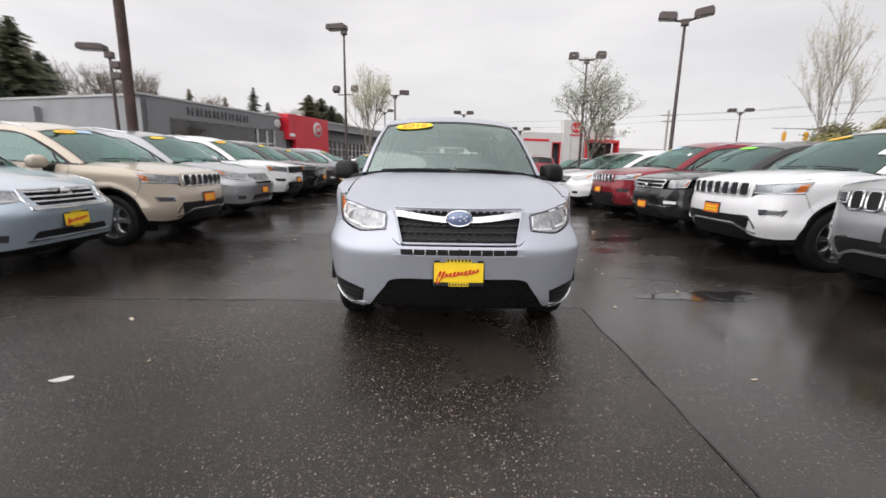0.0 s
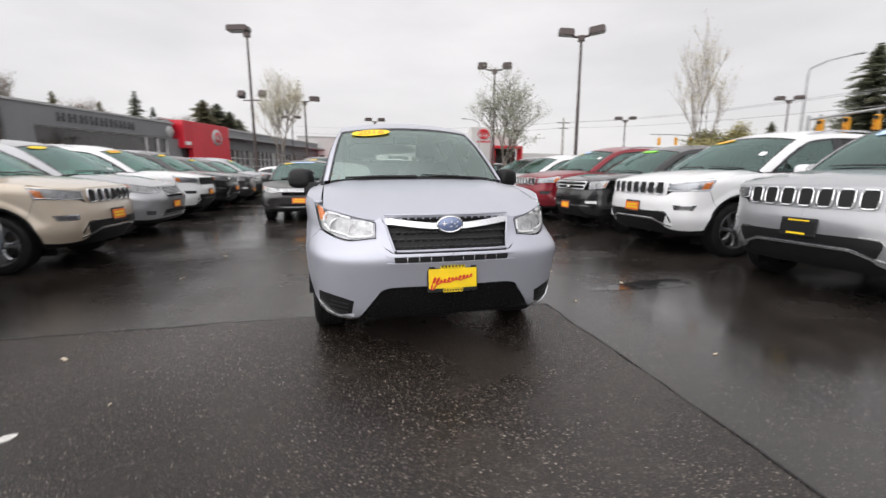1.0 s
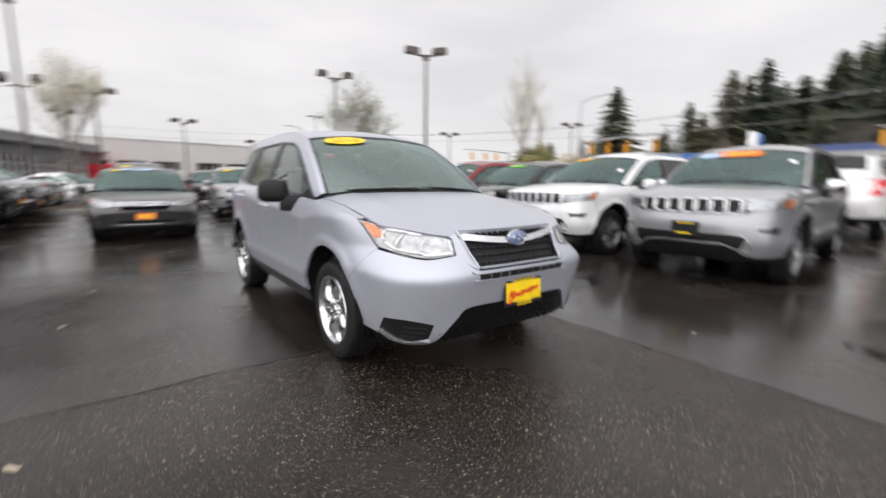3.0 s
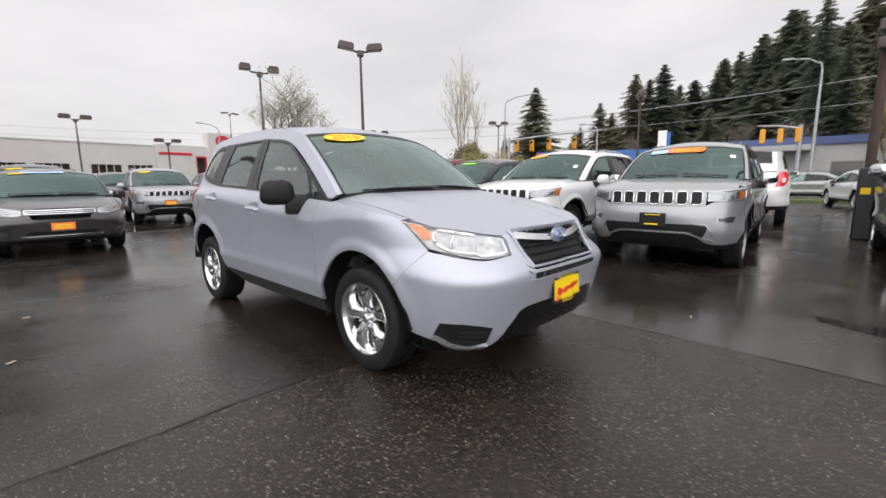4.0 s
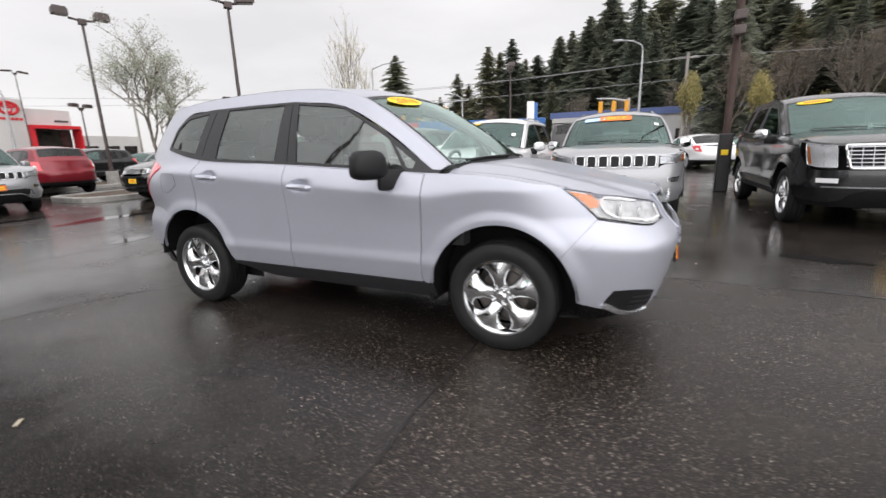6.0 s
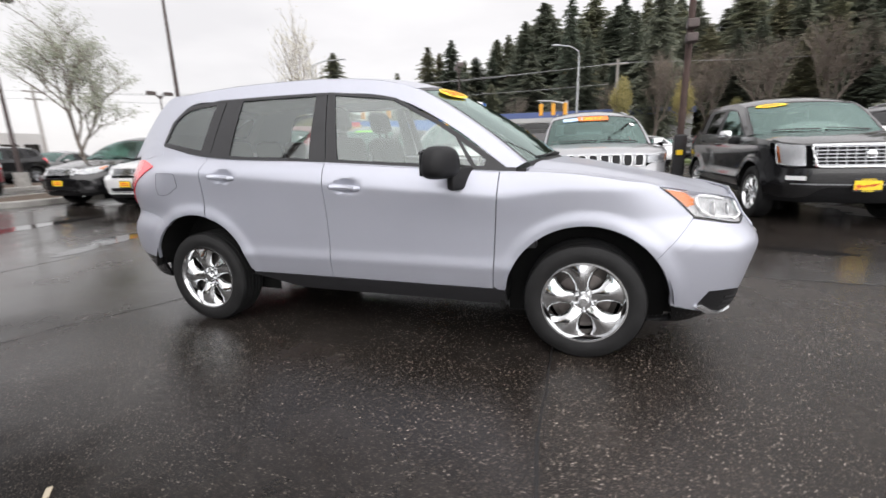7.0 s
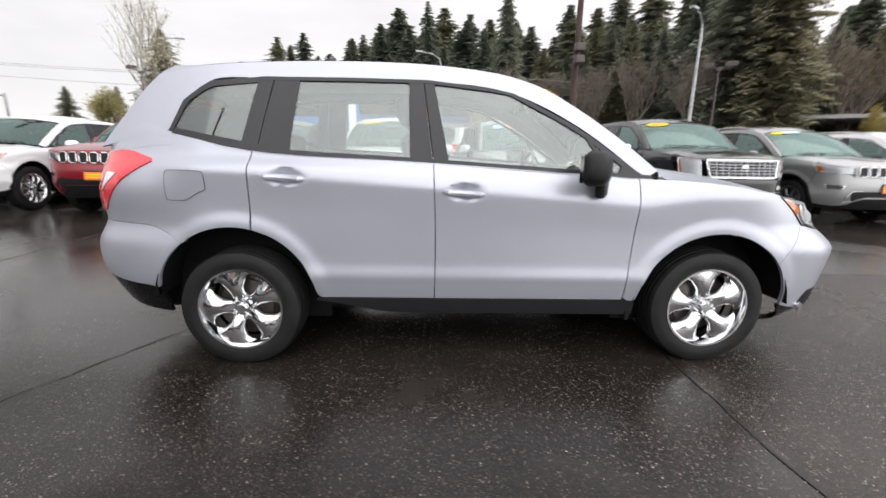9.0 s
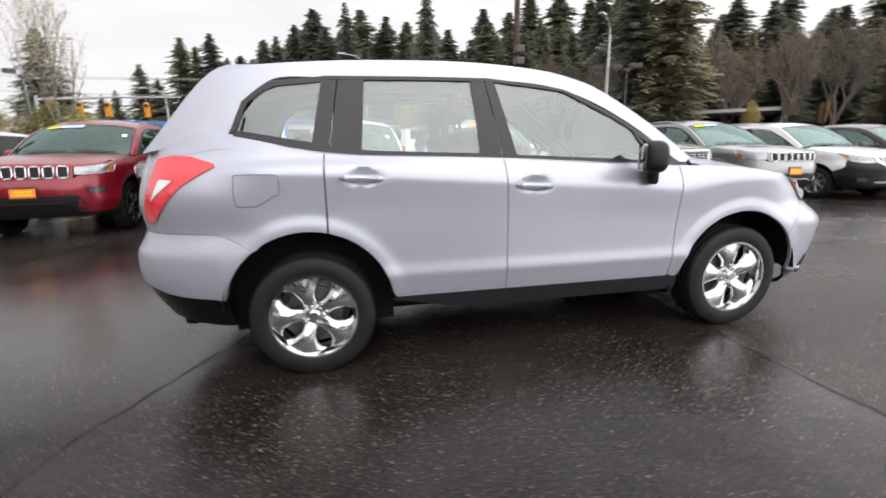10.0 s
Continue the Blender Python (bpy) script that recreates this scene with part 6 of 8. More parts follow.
def street_lamp(x, y, h, turn, reach, label):
    e = empty("street_lamp", pose(x, y, 0, 0, 0, turn), label, "street lamp", "street lamps by the road")
    bm = bmesh.new()
    add_tube(bm, [(0, 0, 0), (0, 0, h * 0.6), (0, 0, h - 0.9)], [0.14, 0.1, 0.075], 10)
    part("pole", bm, M_STEELP, e, smooth=True)
    bm = bmesh.new()
    add_tube(bm, [(0, 0, h - 0.95), (0.1, 0, h - 0.5), (reach * 0.45, 0, h - 0.1), (reach, 0, h)], [0.07, 0.065, 0.055, 0.05], 8)
    part("arm", bm, M_STEELP, e, smooth=True)
    bm = bmesh.new()
    add_box(bm, reach - 0.1, reach + 0.6, -0.15, 0.15, h - 0.05, h + 0.09, 0.04)
    part("lamp_head", bm, M_STEELP, e)
    return e


street_lamp(35.9, 30.4, 9.8, -72, 2.8, "tall galvanised street lamp with a curved arm")
street_lamp(40.0, 5.3, 9.7, 105, 1.8, "tall galvanised street lamp before the woods")
street_lamp(24.9, -10.3, 9.2, 130, 1.2, "tall pale street lamp beyond the vans")
street_lamp(44.0, 24.0, 7.2, 90, 1.6, "galvanised street lamp across the road")
street_lamp(17.5, 62.0, 8.5, 180, 2.0, "thin street lamp far down the road")
M_SIGNAL = mat("signal_yellow", (0.72, 0.33, 0.02), 0.4, var=0.1)


def signal_mast(x, y, h, turn, length, spots, label, z_head=None):
    e = empty("signal_mast", pose(x, y, 0, 0, 0, turn), label, "traffic signal", "traffic signals at the crossing")
    bm = bmesh.new()
    add_tube(bm, [(0, 0, 0), (0, 0, h)], [0.17, 0.13], 10)
    part("pole", bm, M_STEELP, e, smooth=True)
    bm = bmesh.new()
    add_tube(bm, [(0, 0, h - 0.3), (length * 0.5, 0, h), (length, 0, h + 0.1)], [0.11, 0.085, 0.06], 8)
    part("mast_arm", bm, M_STEELP, e, smooth=True)
    for s in spots:
        z = h - 0.95 if z_head is None else z_head
        bm = bmesh.new()
        add_box(bm, s - 0.19, s + 0.19, -0.16, 0.16, z - 0.55, z + 0.55, 0.04)
        o = part("signal_head", bm, M_SIGNAL, e, "yellow three-lens signal head")
        for k in range(3):
            vs, fs = lathe([(0.0, -0.17), (0.12, -0.17), (0.13, -0.30), (0.14, -0.30), (0.14, -0.14)], 14, "y")
            mesh_ob("signal_visor", vs, fs, M_SIGNAL if k else M_SATIN, o, matrix=pose(s, 0, z + 0.34 - 0.34 * k))
        bm = bmesh.new()
        add_tube(bm, [(s, 0, z + 0.5), (s, 0, h)], [0.03, 0.03], 6)
        part("hanger", bm, M_STEELP, o)
    return e


signal_mast(35.6, 29.6, 5.55, -80, 9.5, (0.9, 2.6, 4.4, 7.0), "steel mast arm with hanging yellow signals")
signal_mast(50.0, 56.0, 6.4, 165, 8.0, (2.2, 4.2, 6.6), "far signal mast with yellow heads")
signal_mast(41.8, 6.3, 5.2, 96, 2.8, (0.15, 1.25, 2.4), "short signal mast before the grey store", z_head=4.45)

# utility pole and wires
e = empty("utility_pole", pose(50.0, 1.7, 0), "grey wooden utility pole with a crossarm", "pole")
bm = bmesh.new()
add_tube(bm, [(0, 0, 0), (0, 0, 9.9)], [0.2, 0.14], 10)
part("shaft", bm, mat("weathered_wood", (0.30, 0.28, 0.26), 0.85), e, smooth=True)
bm = bmesh.new()
add_box(bm, -0.07, 0.07, -1.1, 1.1, 9.3, 9.45, 0.01)
part("crossarm", bm, mat("weathered_wood", (0.30, 0.28, 0.26), 0.85), e)
e = empty("utility_pole", pose(38.5, 78.0, 0), "far wooden utility pole with crossarms", "pole")
bm = bmesh.new()
add_tube(bm, [(0, 0, 0), (0, 0, 11)], [0.22, 0.16], 8)
part("shaft", bm, mat("weathered_wood", (0.30, 0.28, 0.26), 0.85), e, smooth=True)
bm = bmesh.new()
add_box(bm, -1.3, 1.3, -0.08, 0.08, 10.0, 10.2)
add_box(bm, -1.0, 1.0, -0.08, 0.08, 9.0, 9.2)
part("crossarm", bm, mat("weathered_wood", (0.30, 0.28, 0.26), 0.85), e)
M_WIRE = mat("overhead_cable", (0.30, 0.30, 0.31), 0.6)
for k, (a, b_, sag) in enumerate([((50, 0.8, 9.5), (38.5, 78, 10.2), 1.5), ((50, 1.7, 9.5), (39.5, 78, 10.2), 1.6), ((50, 2.6, 7.4), (38.0, 78, 9.2), 1.3), ((38.5, 78, 10.2), (-20, 110, 12), 1.2), ((38.5, 78, 9.2), (-20, 110, 10.5), 1.2), ((50, 1.7, 9.5), (45, -70, 9), 1.2)]):
    bm = bmesh.new()
    A, B = Vector(a), Vector(b_)
    add_tube(bm, [A.lerp(B, t / 16) - Vector((0, 0, sag * 4 * (t / 16) * (1 - t / 16))) for t in range(17)], 0.022, 5)
    tagged(part("overhead_cable", bm, M_WIRE), "thin overhead cable slung between poles", "cable", "overhead cables")

# ---- showroom buildings ----
M_GREYWALL = mat("grey_metal_panel", (0.20, 0.205, 0.215), 0.55, var=0.1, scale=0.6)
M_GREYWALL2 = mat("grey_side_wall", (0.27, 0.275, 0.285), 0.65, var=0.12, scale=0.5)
M_CAP = mat("parapet_cap", (0.45, 0.45, 0.45), 0.5)
M_SHOPGLASS = mat("showroom_glass", (0.035, 0.032, 0.03), 0.08, var=0.4, scale=0.8, coat=0.5)
M_SIGNRED = mat("sign_red_panel", (0.55, 0.018, 0.035), 0.35, var=0.06, scale=1)
M_MULLION = mat("white_mullion", (0.6, 0.6, 0.6), 0.4)
M_LETTER = mat("dark_metal_letters", (0.10, 0.10, 0.105), 0.35, 0.6)
FX = math.degrees(math.atan2(0.957, 0.29))
SHOW = pose(-16.8, 24.9, 0, 0, 0, FX)   # local x along the frontage, local -y towards the lot, +y into the building


def store(name, m, label):
    return empty(name, m, label, "building")


b = store("showroom", SHOW, "grey metal-clad car showroom with a dark glass front")
H1 = 4.6
box("wall", 0, 1.7, 0, 0.35, 0, H1, M_GREYWALL, b)
box("wall", 1.7, 11.8, 0, 0.35, 3.55, H1, M_GREYWALL, b)
box("wall", 1.7, 11.8, 0.02, 0.35, 0, 0.35, M_GREYWALL, b)
box("wall", 11.3, 12.6, 0, 0.35, 0.0, 3.55, M_GREYWALL, b)
box("wall", 11.8, 46, 1.2, 1.5, 3.2, 5.0, M_GREYWALL, b)
box("wall", 18.5, 46, 1.2, 1.5, 0, 1.0, M_GREYWALL, b)
box("wall", 11.8, 12.15, 0.35, 1.2, 0, 4.9, M_GREYWALL, b)
box("side_wall", -0.05, 0.3, 0.0, 22, 0, H1 - 0.05, M_GREYWALL2, b)
box("side_wall", -0.4, -0.05, 8.0, 30, 0, 4.1, M_GREYWALL2, b)
box("parapet_cap", -0.5, 12.0, -0.06, 0.45, H1, H1 + 0.12, M_CAP, b)
box("parapet_cap", 11.9, 46.2, 1.1, 1.6, 5.0, 5.13, M_CAP, b)
box("parapet_cap", -0.14, 0.36, 0.45, 22.1, H1 - 0.05, H1 + 0.06, M_CAP, b)
box("roof", 0.3, 46, 0.35, 22, 4.2, 4.4, M_GREYWALL2, b)
box("show_window", 1.7, 9.3, 0.20, 0.26, 0.35, 3.55, M_SHOPGLASS, b, "dark showroom glass")
box("show_window", 9.4, 11.3, 0.20, 0.26, 2.5, 3.5, M_SHOPGLASS, b, "dark transom glass")
for x in (1.7, 9.3, 10.35, 11.25):
    box("mullion", x - 0.05, x + 0.05, 0.08, 0.30, 0.35, 3.55, M_MULLION, b)
box("mullion", 1.7, 11.3, 0.09, 0.3, 3.49, 3.56, M_MULLION, b)
box("mullion", 9.35, 11.3, 0.10, 0.3, 2.42, 2.52, M_MULLION, b)
for x in (9.4, 10.4):
    d = box("door", x, x + 0.85, 0.18, 0.24, 0.0, 2.42, M_SHOPGLASS, b, "glass entrance door")
    box("door_frame", x, x + 0.06, 0.14, 0.25, 0, 2.42, M_MULLION, d)
    box("door_frame", x + 0.79, x + 0.85, 0.14, 0.25, 0, 2.42, M_MULLION, d)
for x0 in (20.0, 25.0, 30.0, 35.0, 40.0):
    w = box("show_window", x0, x0 + 4.5, 1.32, 1.38, 1.0, 3.2, M_SHOPGLASS, b, "gridded side window")
    for k in range(6):
        box("mullion", x0 + 0.9 * k - 0.03, x0 + 0.9 * k + 0.03, 1.20, 1.4, 1.0, 3.2, M_MULLION, w)
    for z in (1.7, 2.45):
        box("mullion", x0, x0 + 4.5, 1.22, 1.4, z - 0.03, z + 0.03, M_MULLION, w)
# lettering of the maker's sign, as plain bars
for k in range(8):
    x = 3.0 + 0.68 * k
    bm = bmesh.new()
    add_box(bm, x, x + 0.10, -0.07, -0.003, 3.84, 4.32)
    add_box(bm, x + 0.34, x + 0.43, -0.07, -0.003, 3.84, 4.32)
    add_box(bm, x + 0.10, x + 0.34, -0.065, -0.003, 4.0 + 0.06 * (k % 3), 4.08 + 0.06 * (k % 3))
    part("sign_bar", bm, M_LETTER, b)
vs, fs = lathe([(0, -0.1), (0.34, -0.1), (0.38, -0.06), (0.38, 0)], 24, "y")
mesh_ob("sign_disc", vs, fs, M_CAP, b, "round grey emblem disc", matrix=pose(11.5, 0.0, 4.02))
box("sign_bar", 21.0, 23.8, 1.10, 1.19, 4.0, 4.45, M_LETTER, b)
# red entrance block
rb = store("red_entrance_block", SHOW, "bright red sign block on the showroom front")
box("block", 13.2, 18.2, -0.5, 1.15, 0.0, 4.95, M_SIGNRED, rb, bevel=0.03)
box("dark_recess", 12.6, 13.19, -0.1, 1.15, 0.0, 2.9, M_SATIN, rb)
box("overhang", 12.3, 13.19, -0.5, 1.15, 2.9, 4.95, M_SIGNRED, rb, bevel=0.03)
box("sign_strip", 12.4, 13.0, -0.56, -0.505, 3.15, 3.4, M_WHITECARD, rb)
vs, fs = lathe([(0, -0.12), (0.5, -0.12), (0.62, -0.07), (0.66, 0)], 28, "y")
d = mesh_ob("sign_disc", vs, fs, M_CAP, rb, "round chrome emblem disc", matrix=pose(16.4, -0.5, 3.95))
vs, fs = lathe([(0, -0.135), (0.42, -0.135), (0.44, -0.12)], 28, "y")
mesh_ob("emblem_face", vs, fs, M_SIGNRED, d)
for k in range(4):
    bm = bmesh.new()
    add_box(bm, -0.30 + 0.16 * k, -0.22 + 0.16 * k, -0.15, -0.136, -0.18, 0.18)
    part("letter_bar", bm, M_CAP, d)
rb2 = store("red_kiosk", SHOW, "low red block at the far end of the showroom")
box("block", 40.0, 46.0, -1.5, 1.1, 0.0, 2.9, M_SIGNRED, rb2, bevel=0.03)

# white showroom far down the road
M_OFFWHITE = mat("offwhite_render", (0.54, 0.525, 0.515), 0.7, var=0.06, scale=0.3)
M_BRIGHTRED = mat("bright_red_sign", (0.6, 0.02, 0.03), 0.4)
t = store("white_showroom", pose(-8.0, 66.0, 0, 0, 0, 12), "long off-white showroom with a sign tower and red trim")
box("wall", 0, 20.4, 0, 0.4, 3.5, 6.0, M_OFFWHITE, t)
box("wall", 0, 20.4, 0, 0.4, 0, 2.4, M_OFFWHITE, t)
for x0, x1 in ((0.0, 0.6), (3.6, 4.3), (7.4, 8.1), (11.2, 13.2), (16.4, 17.1), (20.0, 20.4)):
    box("wall", x0, x1, 0, 0.4, 2.4, 3.5, M_OFFWHITE, t)
for x0, x1 in ((0.6, 3.6), (4.3, 7.4), (8.1, 11.2), (13.2, 16.4), (17.1, 20.0)):
    w = box("show_window", x0, x1, 0.2, 0.26, 2.4, 3.5, M_SHOPGLASS, t, "dark strip window")
    for k in range(1, 4):
        box("mullion", x0 + (x1 - x0) * k / 4 - 0.04, x0 + (x1 - x0) * k / 4 + 0.04, 0.12, 0.19, 2.4, 3.5, M_OFFWHITE, w)
box("parapet_cap", -0.1, 20.4, -0.08, 0.42, 6.0, 6.14, M_CAP, t)
box("wall", 20.4, 25.4, -0.6, 0.4, 0, 6.3, M_OFFWHITE, t)
box("wall", 25.4, 26.9, -0.6, 0.4, 4.9, 6.3, M_OFFWHITE, t)
box("wall", 26.9, 27.1, -0.6, 0.4, 0, 6.3, M_OFFWHITE, t)
box("stripe", 20.6, 24.9, -0.66, -0.605, 4.95, 5.3, M_BRIGHTRED, t, "red stripe")
d = box("door", 25.5, 26.8, -0.2, -0.14, 0.0, 4.7, M_SHOPGLASS, t, "dark glazed doorway in a red frame")
box("door_frame", 25.4, 26.9, -0.64, -0.21, 4.7, 4.9, M_BRIGHTRED, d)
for x0 in (25.4, 26.8):
    box("door_frame", x0, x0 + 0.1, -0.64, -0.21, 0, 4.7, M_BRIGHTRED, d)
box("sign_tower", 27.1, 30.9, -1.0, 0.4, 0, 8.3, M_OFFWHITE, t, bevel=0.04)
vs, fs = lathe([(0.56, -0.02), (0.58, -0.09), (0.80, -0.09), (0.82, 0.0)], 28, "y")
tl = mesh_ob("sign_ring", [(x * 1.35, y, z) for x, y, z in vs], fs, M_BRIGHTRED, t, "red oval ring emblem", matrix=pose(29.3, -1.03, 7.2))
vs, fs = lathe([(0.22, -0.02), (0.24, -0.08), (0.40, -0.08), (0.42, 0.0)], 20, "y")
mesh_ob("sign_ring", [(x * 1.0, y, z * 1.3) for x, y, z in vs], fs, M_BRIGHTRED, tl, matrix=pose(0, 0, -0.05))
mesh_ob("sign_ring", [(x * 1.9, y * 0.8, z * 0.75) for x, y, z in vs], fs, M_BRIGHTRED, tl, matrix=pose(0, 0, 0.28))
for k in range(6):
    box("letter_bar", 28.1 + 0.42 * k, 28.4 + 0.42 * k, -1.06, -1.005, 5.85, 6.15, M_BRIGHTRED, t)
box("wall", 30.9, 36.6, 0, 0.4, 5.4, 7.4, M_OFFWHITE, t)
box("canopy", 31.0, 36.6, -1.6, -0.02, 5.0, 5.4, M_BRIGHTRED, t, "red canopy edge")
box("show_window", 31.2, 36.4, 0.2, 0.3, 0.0, 5.0, M_SHOPGLASS, t)
for x0 in (30.95, 36.4):
    box("column", x0, x0 + 0.3, -1.5, -0.1, 0, 5.0, M_BRIGHTRED, t)
for k in range(5):
    box("letter_bar", 34.6 + 0.34 * k, 34.85 + 0.34 * k, -0.06, -0.005, 5.9, 6.15, M_LETTER, t)
box("wall", 36.72, 46, 0.02, 0.4, 0, 4.3, M_OFFWHITE, t)
for x0 in (37.6, 40.6, 43.4):
    box("show_window", x0, x0 + 2.0, -0.06, -0.004, 0.6, 2.9, M_SHOPGLASS, t)
box("roof", 0, 36.6, 0.4, 14, 5.2, 5.5, M_OFFWHITE, t)

# stores across the road
M_BLUEROOF = mat("blue_fascia", (0.035, 0.14, 0.42), 0.45, var=0.1)
M_PALEWALL = mat("pale_store_wall", (0.40, 0.40, 0.40), 0.7, var=0.1, scale=0.4)
s1 = store("blue_store", pose(49.0, 34.5, 0, 0, 0, -68), "low store with a bright blue fascia")
box("wall", 0, 18, 0, 0.4, 0, 3.4, M_PALEWALL, s1)
box("fascia", -0.3, 18.3, -0.6, 0.4, 3.4, 4.7, M_BLUEROOF, s1, bevel=0.03)
box("fascia_end", -0.4, 1.6, -0.7, -0.61, 3.3, 4.6, M_BRIGHTRED, s1)
box("roof", 0, 18, 0.4, 10, 3.9, 4.2, M_BLUEROOF, s1)
for k in range(4):
    box("show_window", 1.2 + 4.2 * k, 4.2 + 4.2 * k, -0.04, -0.004, 0.6, 2.8, M_SHOPGLASS, s1)
s2 = store("grey_store", pose(51.3, 15.5, 0, 0, 0, -86), "low grey store with a thin blue parapet")
box("wall", 0, 22, 0, 0.4, 0, 4.2, M_PALEWALL, s2)
box("fascia", -0.2, 22.2, -0.3, 0.4, 4.2, 4.9, mat("navy_parapet", (0.06, 0.09, 0.22), 0.5), s2)
box("canopy", 0.5, 9.0, -3.0, -0.02, 3.6, 4.1, M_PALEWALL, s2)
box("roof", 0, 22, 0.4, 10, 4.4, 4.6, M_PALEWALL, s2)
for k in range(4):
    box("show_window", 10.5 + 2.8 * k, 12.7 + 2.8 * k, -0.04, -0.004, 0.5, 2.6, M_SHOPGLASS, s2)
s3 = store("brown_store", pose(36.0, -36.0, 0, 0, 0, -42), "low brown-roofed store behind the vans")
box("wall", -6, 16, 0, 0.4, 0, 3.8, M_PALEWALL, s3)
box("fascia", -6.2, 16.2, -0.8, 0.4, 3.8, 4.9, mat("brown_shingle", (0.10, 0.07, 0.055), 0.8, var=0.3), s3)
box("roof", -6, 16, 0.4, 10, 4.3, 4.6, M_PALEWALL, s3)
box("hoarding", -4.5, -0.5, -3.0, -2.9, 3.2, 5.0, mat("wooden_hoarding", (0.34, 0.17, 0.06), 0.7, var=0.3), s3, "orange-brown timber hoarding")
for xx in (-4.3, -0.8):
    box("hoarding_post", xx, xx + 0.14, -2.89, -2.75, 0, 4.9, M_WOODPOLE, s3)
py = empty("pylon_sign", pose(24.83, 10.47, 0, 0, 0, -70), "slim white pylon sign with a blue edge", "sign")
box("panel", -0.35, 0.1, -0.1, 0.1, 0.0, 3.9, M_WHITECARD, py, bevel=0.02)
box("edge", 0.102, 0.3, -0.09, 0.09, 0.0, 3.8, M_BLUEROOF, py, bevel=0.02)


# ---- trees ----
def foliage(name, dark, light, rough=0.7):
    m = bpy.data.materials.new(name)
    m.use_nodes = True
    nt = m.node_tree
    b = nt.nodes["Principled BSDF"]
    g = nt.nodes.new("ShaderNodeNewGeometry")
    oi = nt.nodes.new("ShaderNodeObjectInfo")
    c = ramp_node(nt, g.outputs["Random Per Island"], [(0.0, dark), (1.0, light)])
    c2 = ramp_node(nt, oi.outputs["Random"], [(0.0, (0.55, 0.62, 0.62)), (0.45, (1.0, 1.0, 1.0)), (0.75, (1.1, 1.06, 0.95)), (1.0, (1.22, 1.06, 0.9))])
    nt.links.new(mixc(nt, 1.0, c, c2, "MULTIPLY"), b.inputs["Base Color"])
    b.inputs["Roughness"].default_value = rough
    b.inputs["Specular IOR Level"].default_value = 0.2
    # thin leaves and needles let part of the light through
    tl = nt.nodes.new("ShaderNodeBsdfTranslucent")
    nt.links.new(b.inputs["Base Color"].links[0].from_socket, tl.inputs["Color"])
    mx = nt.nodes.new("ShaderNodeMixShader")
    mx.inputs["Fac"].default_value = 0.4
    nt.links.new(b.outputs["BSDF"], mx.inputs[1])
    nt.links.new(tl.outputs["BSDF"], mx.inputs[2])
    nt.links.new(mx.outputs["Shader"], nt.nodes["Material Output"].inputs["Surface"])
    return m


M_FIR = foliage("fir_needles", (0.175, 0.195, 0.155), (0.295, 0.305, 0.235))
M_BUD = foliage("spring_leaves", (0.42, 0.40, 0.29), (0.74, 0.71, 0.58))
M_YELLOWLEAF = foliage("yellow_green_leaves", (0.24, 0.22, 0.09), (0.52, 0.45, 0.21))
M_BROWNTWIG = foliage("brown_twigs", (0.16, 0.135, 0.11), (0.32, 0.26, 0.21))
M_BARK = mat("bark", (0.15, 0.125, 0.105), 0.9, var=0.35, scale=4, bump=0.6, bscale=25)
M_PALEBARK = mat("pale_bark", (0.22, 0.19, 0.165), 0.85, var=0.3, scale=6, bump=0.4, bscale=40)


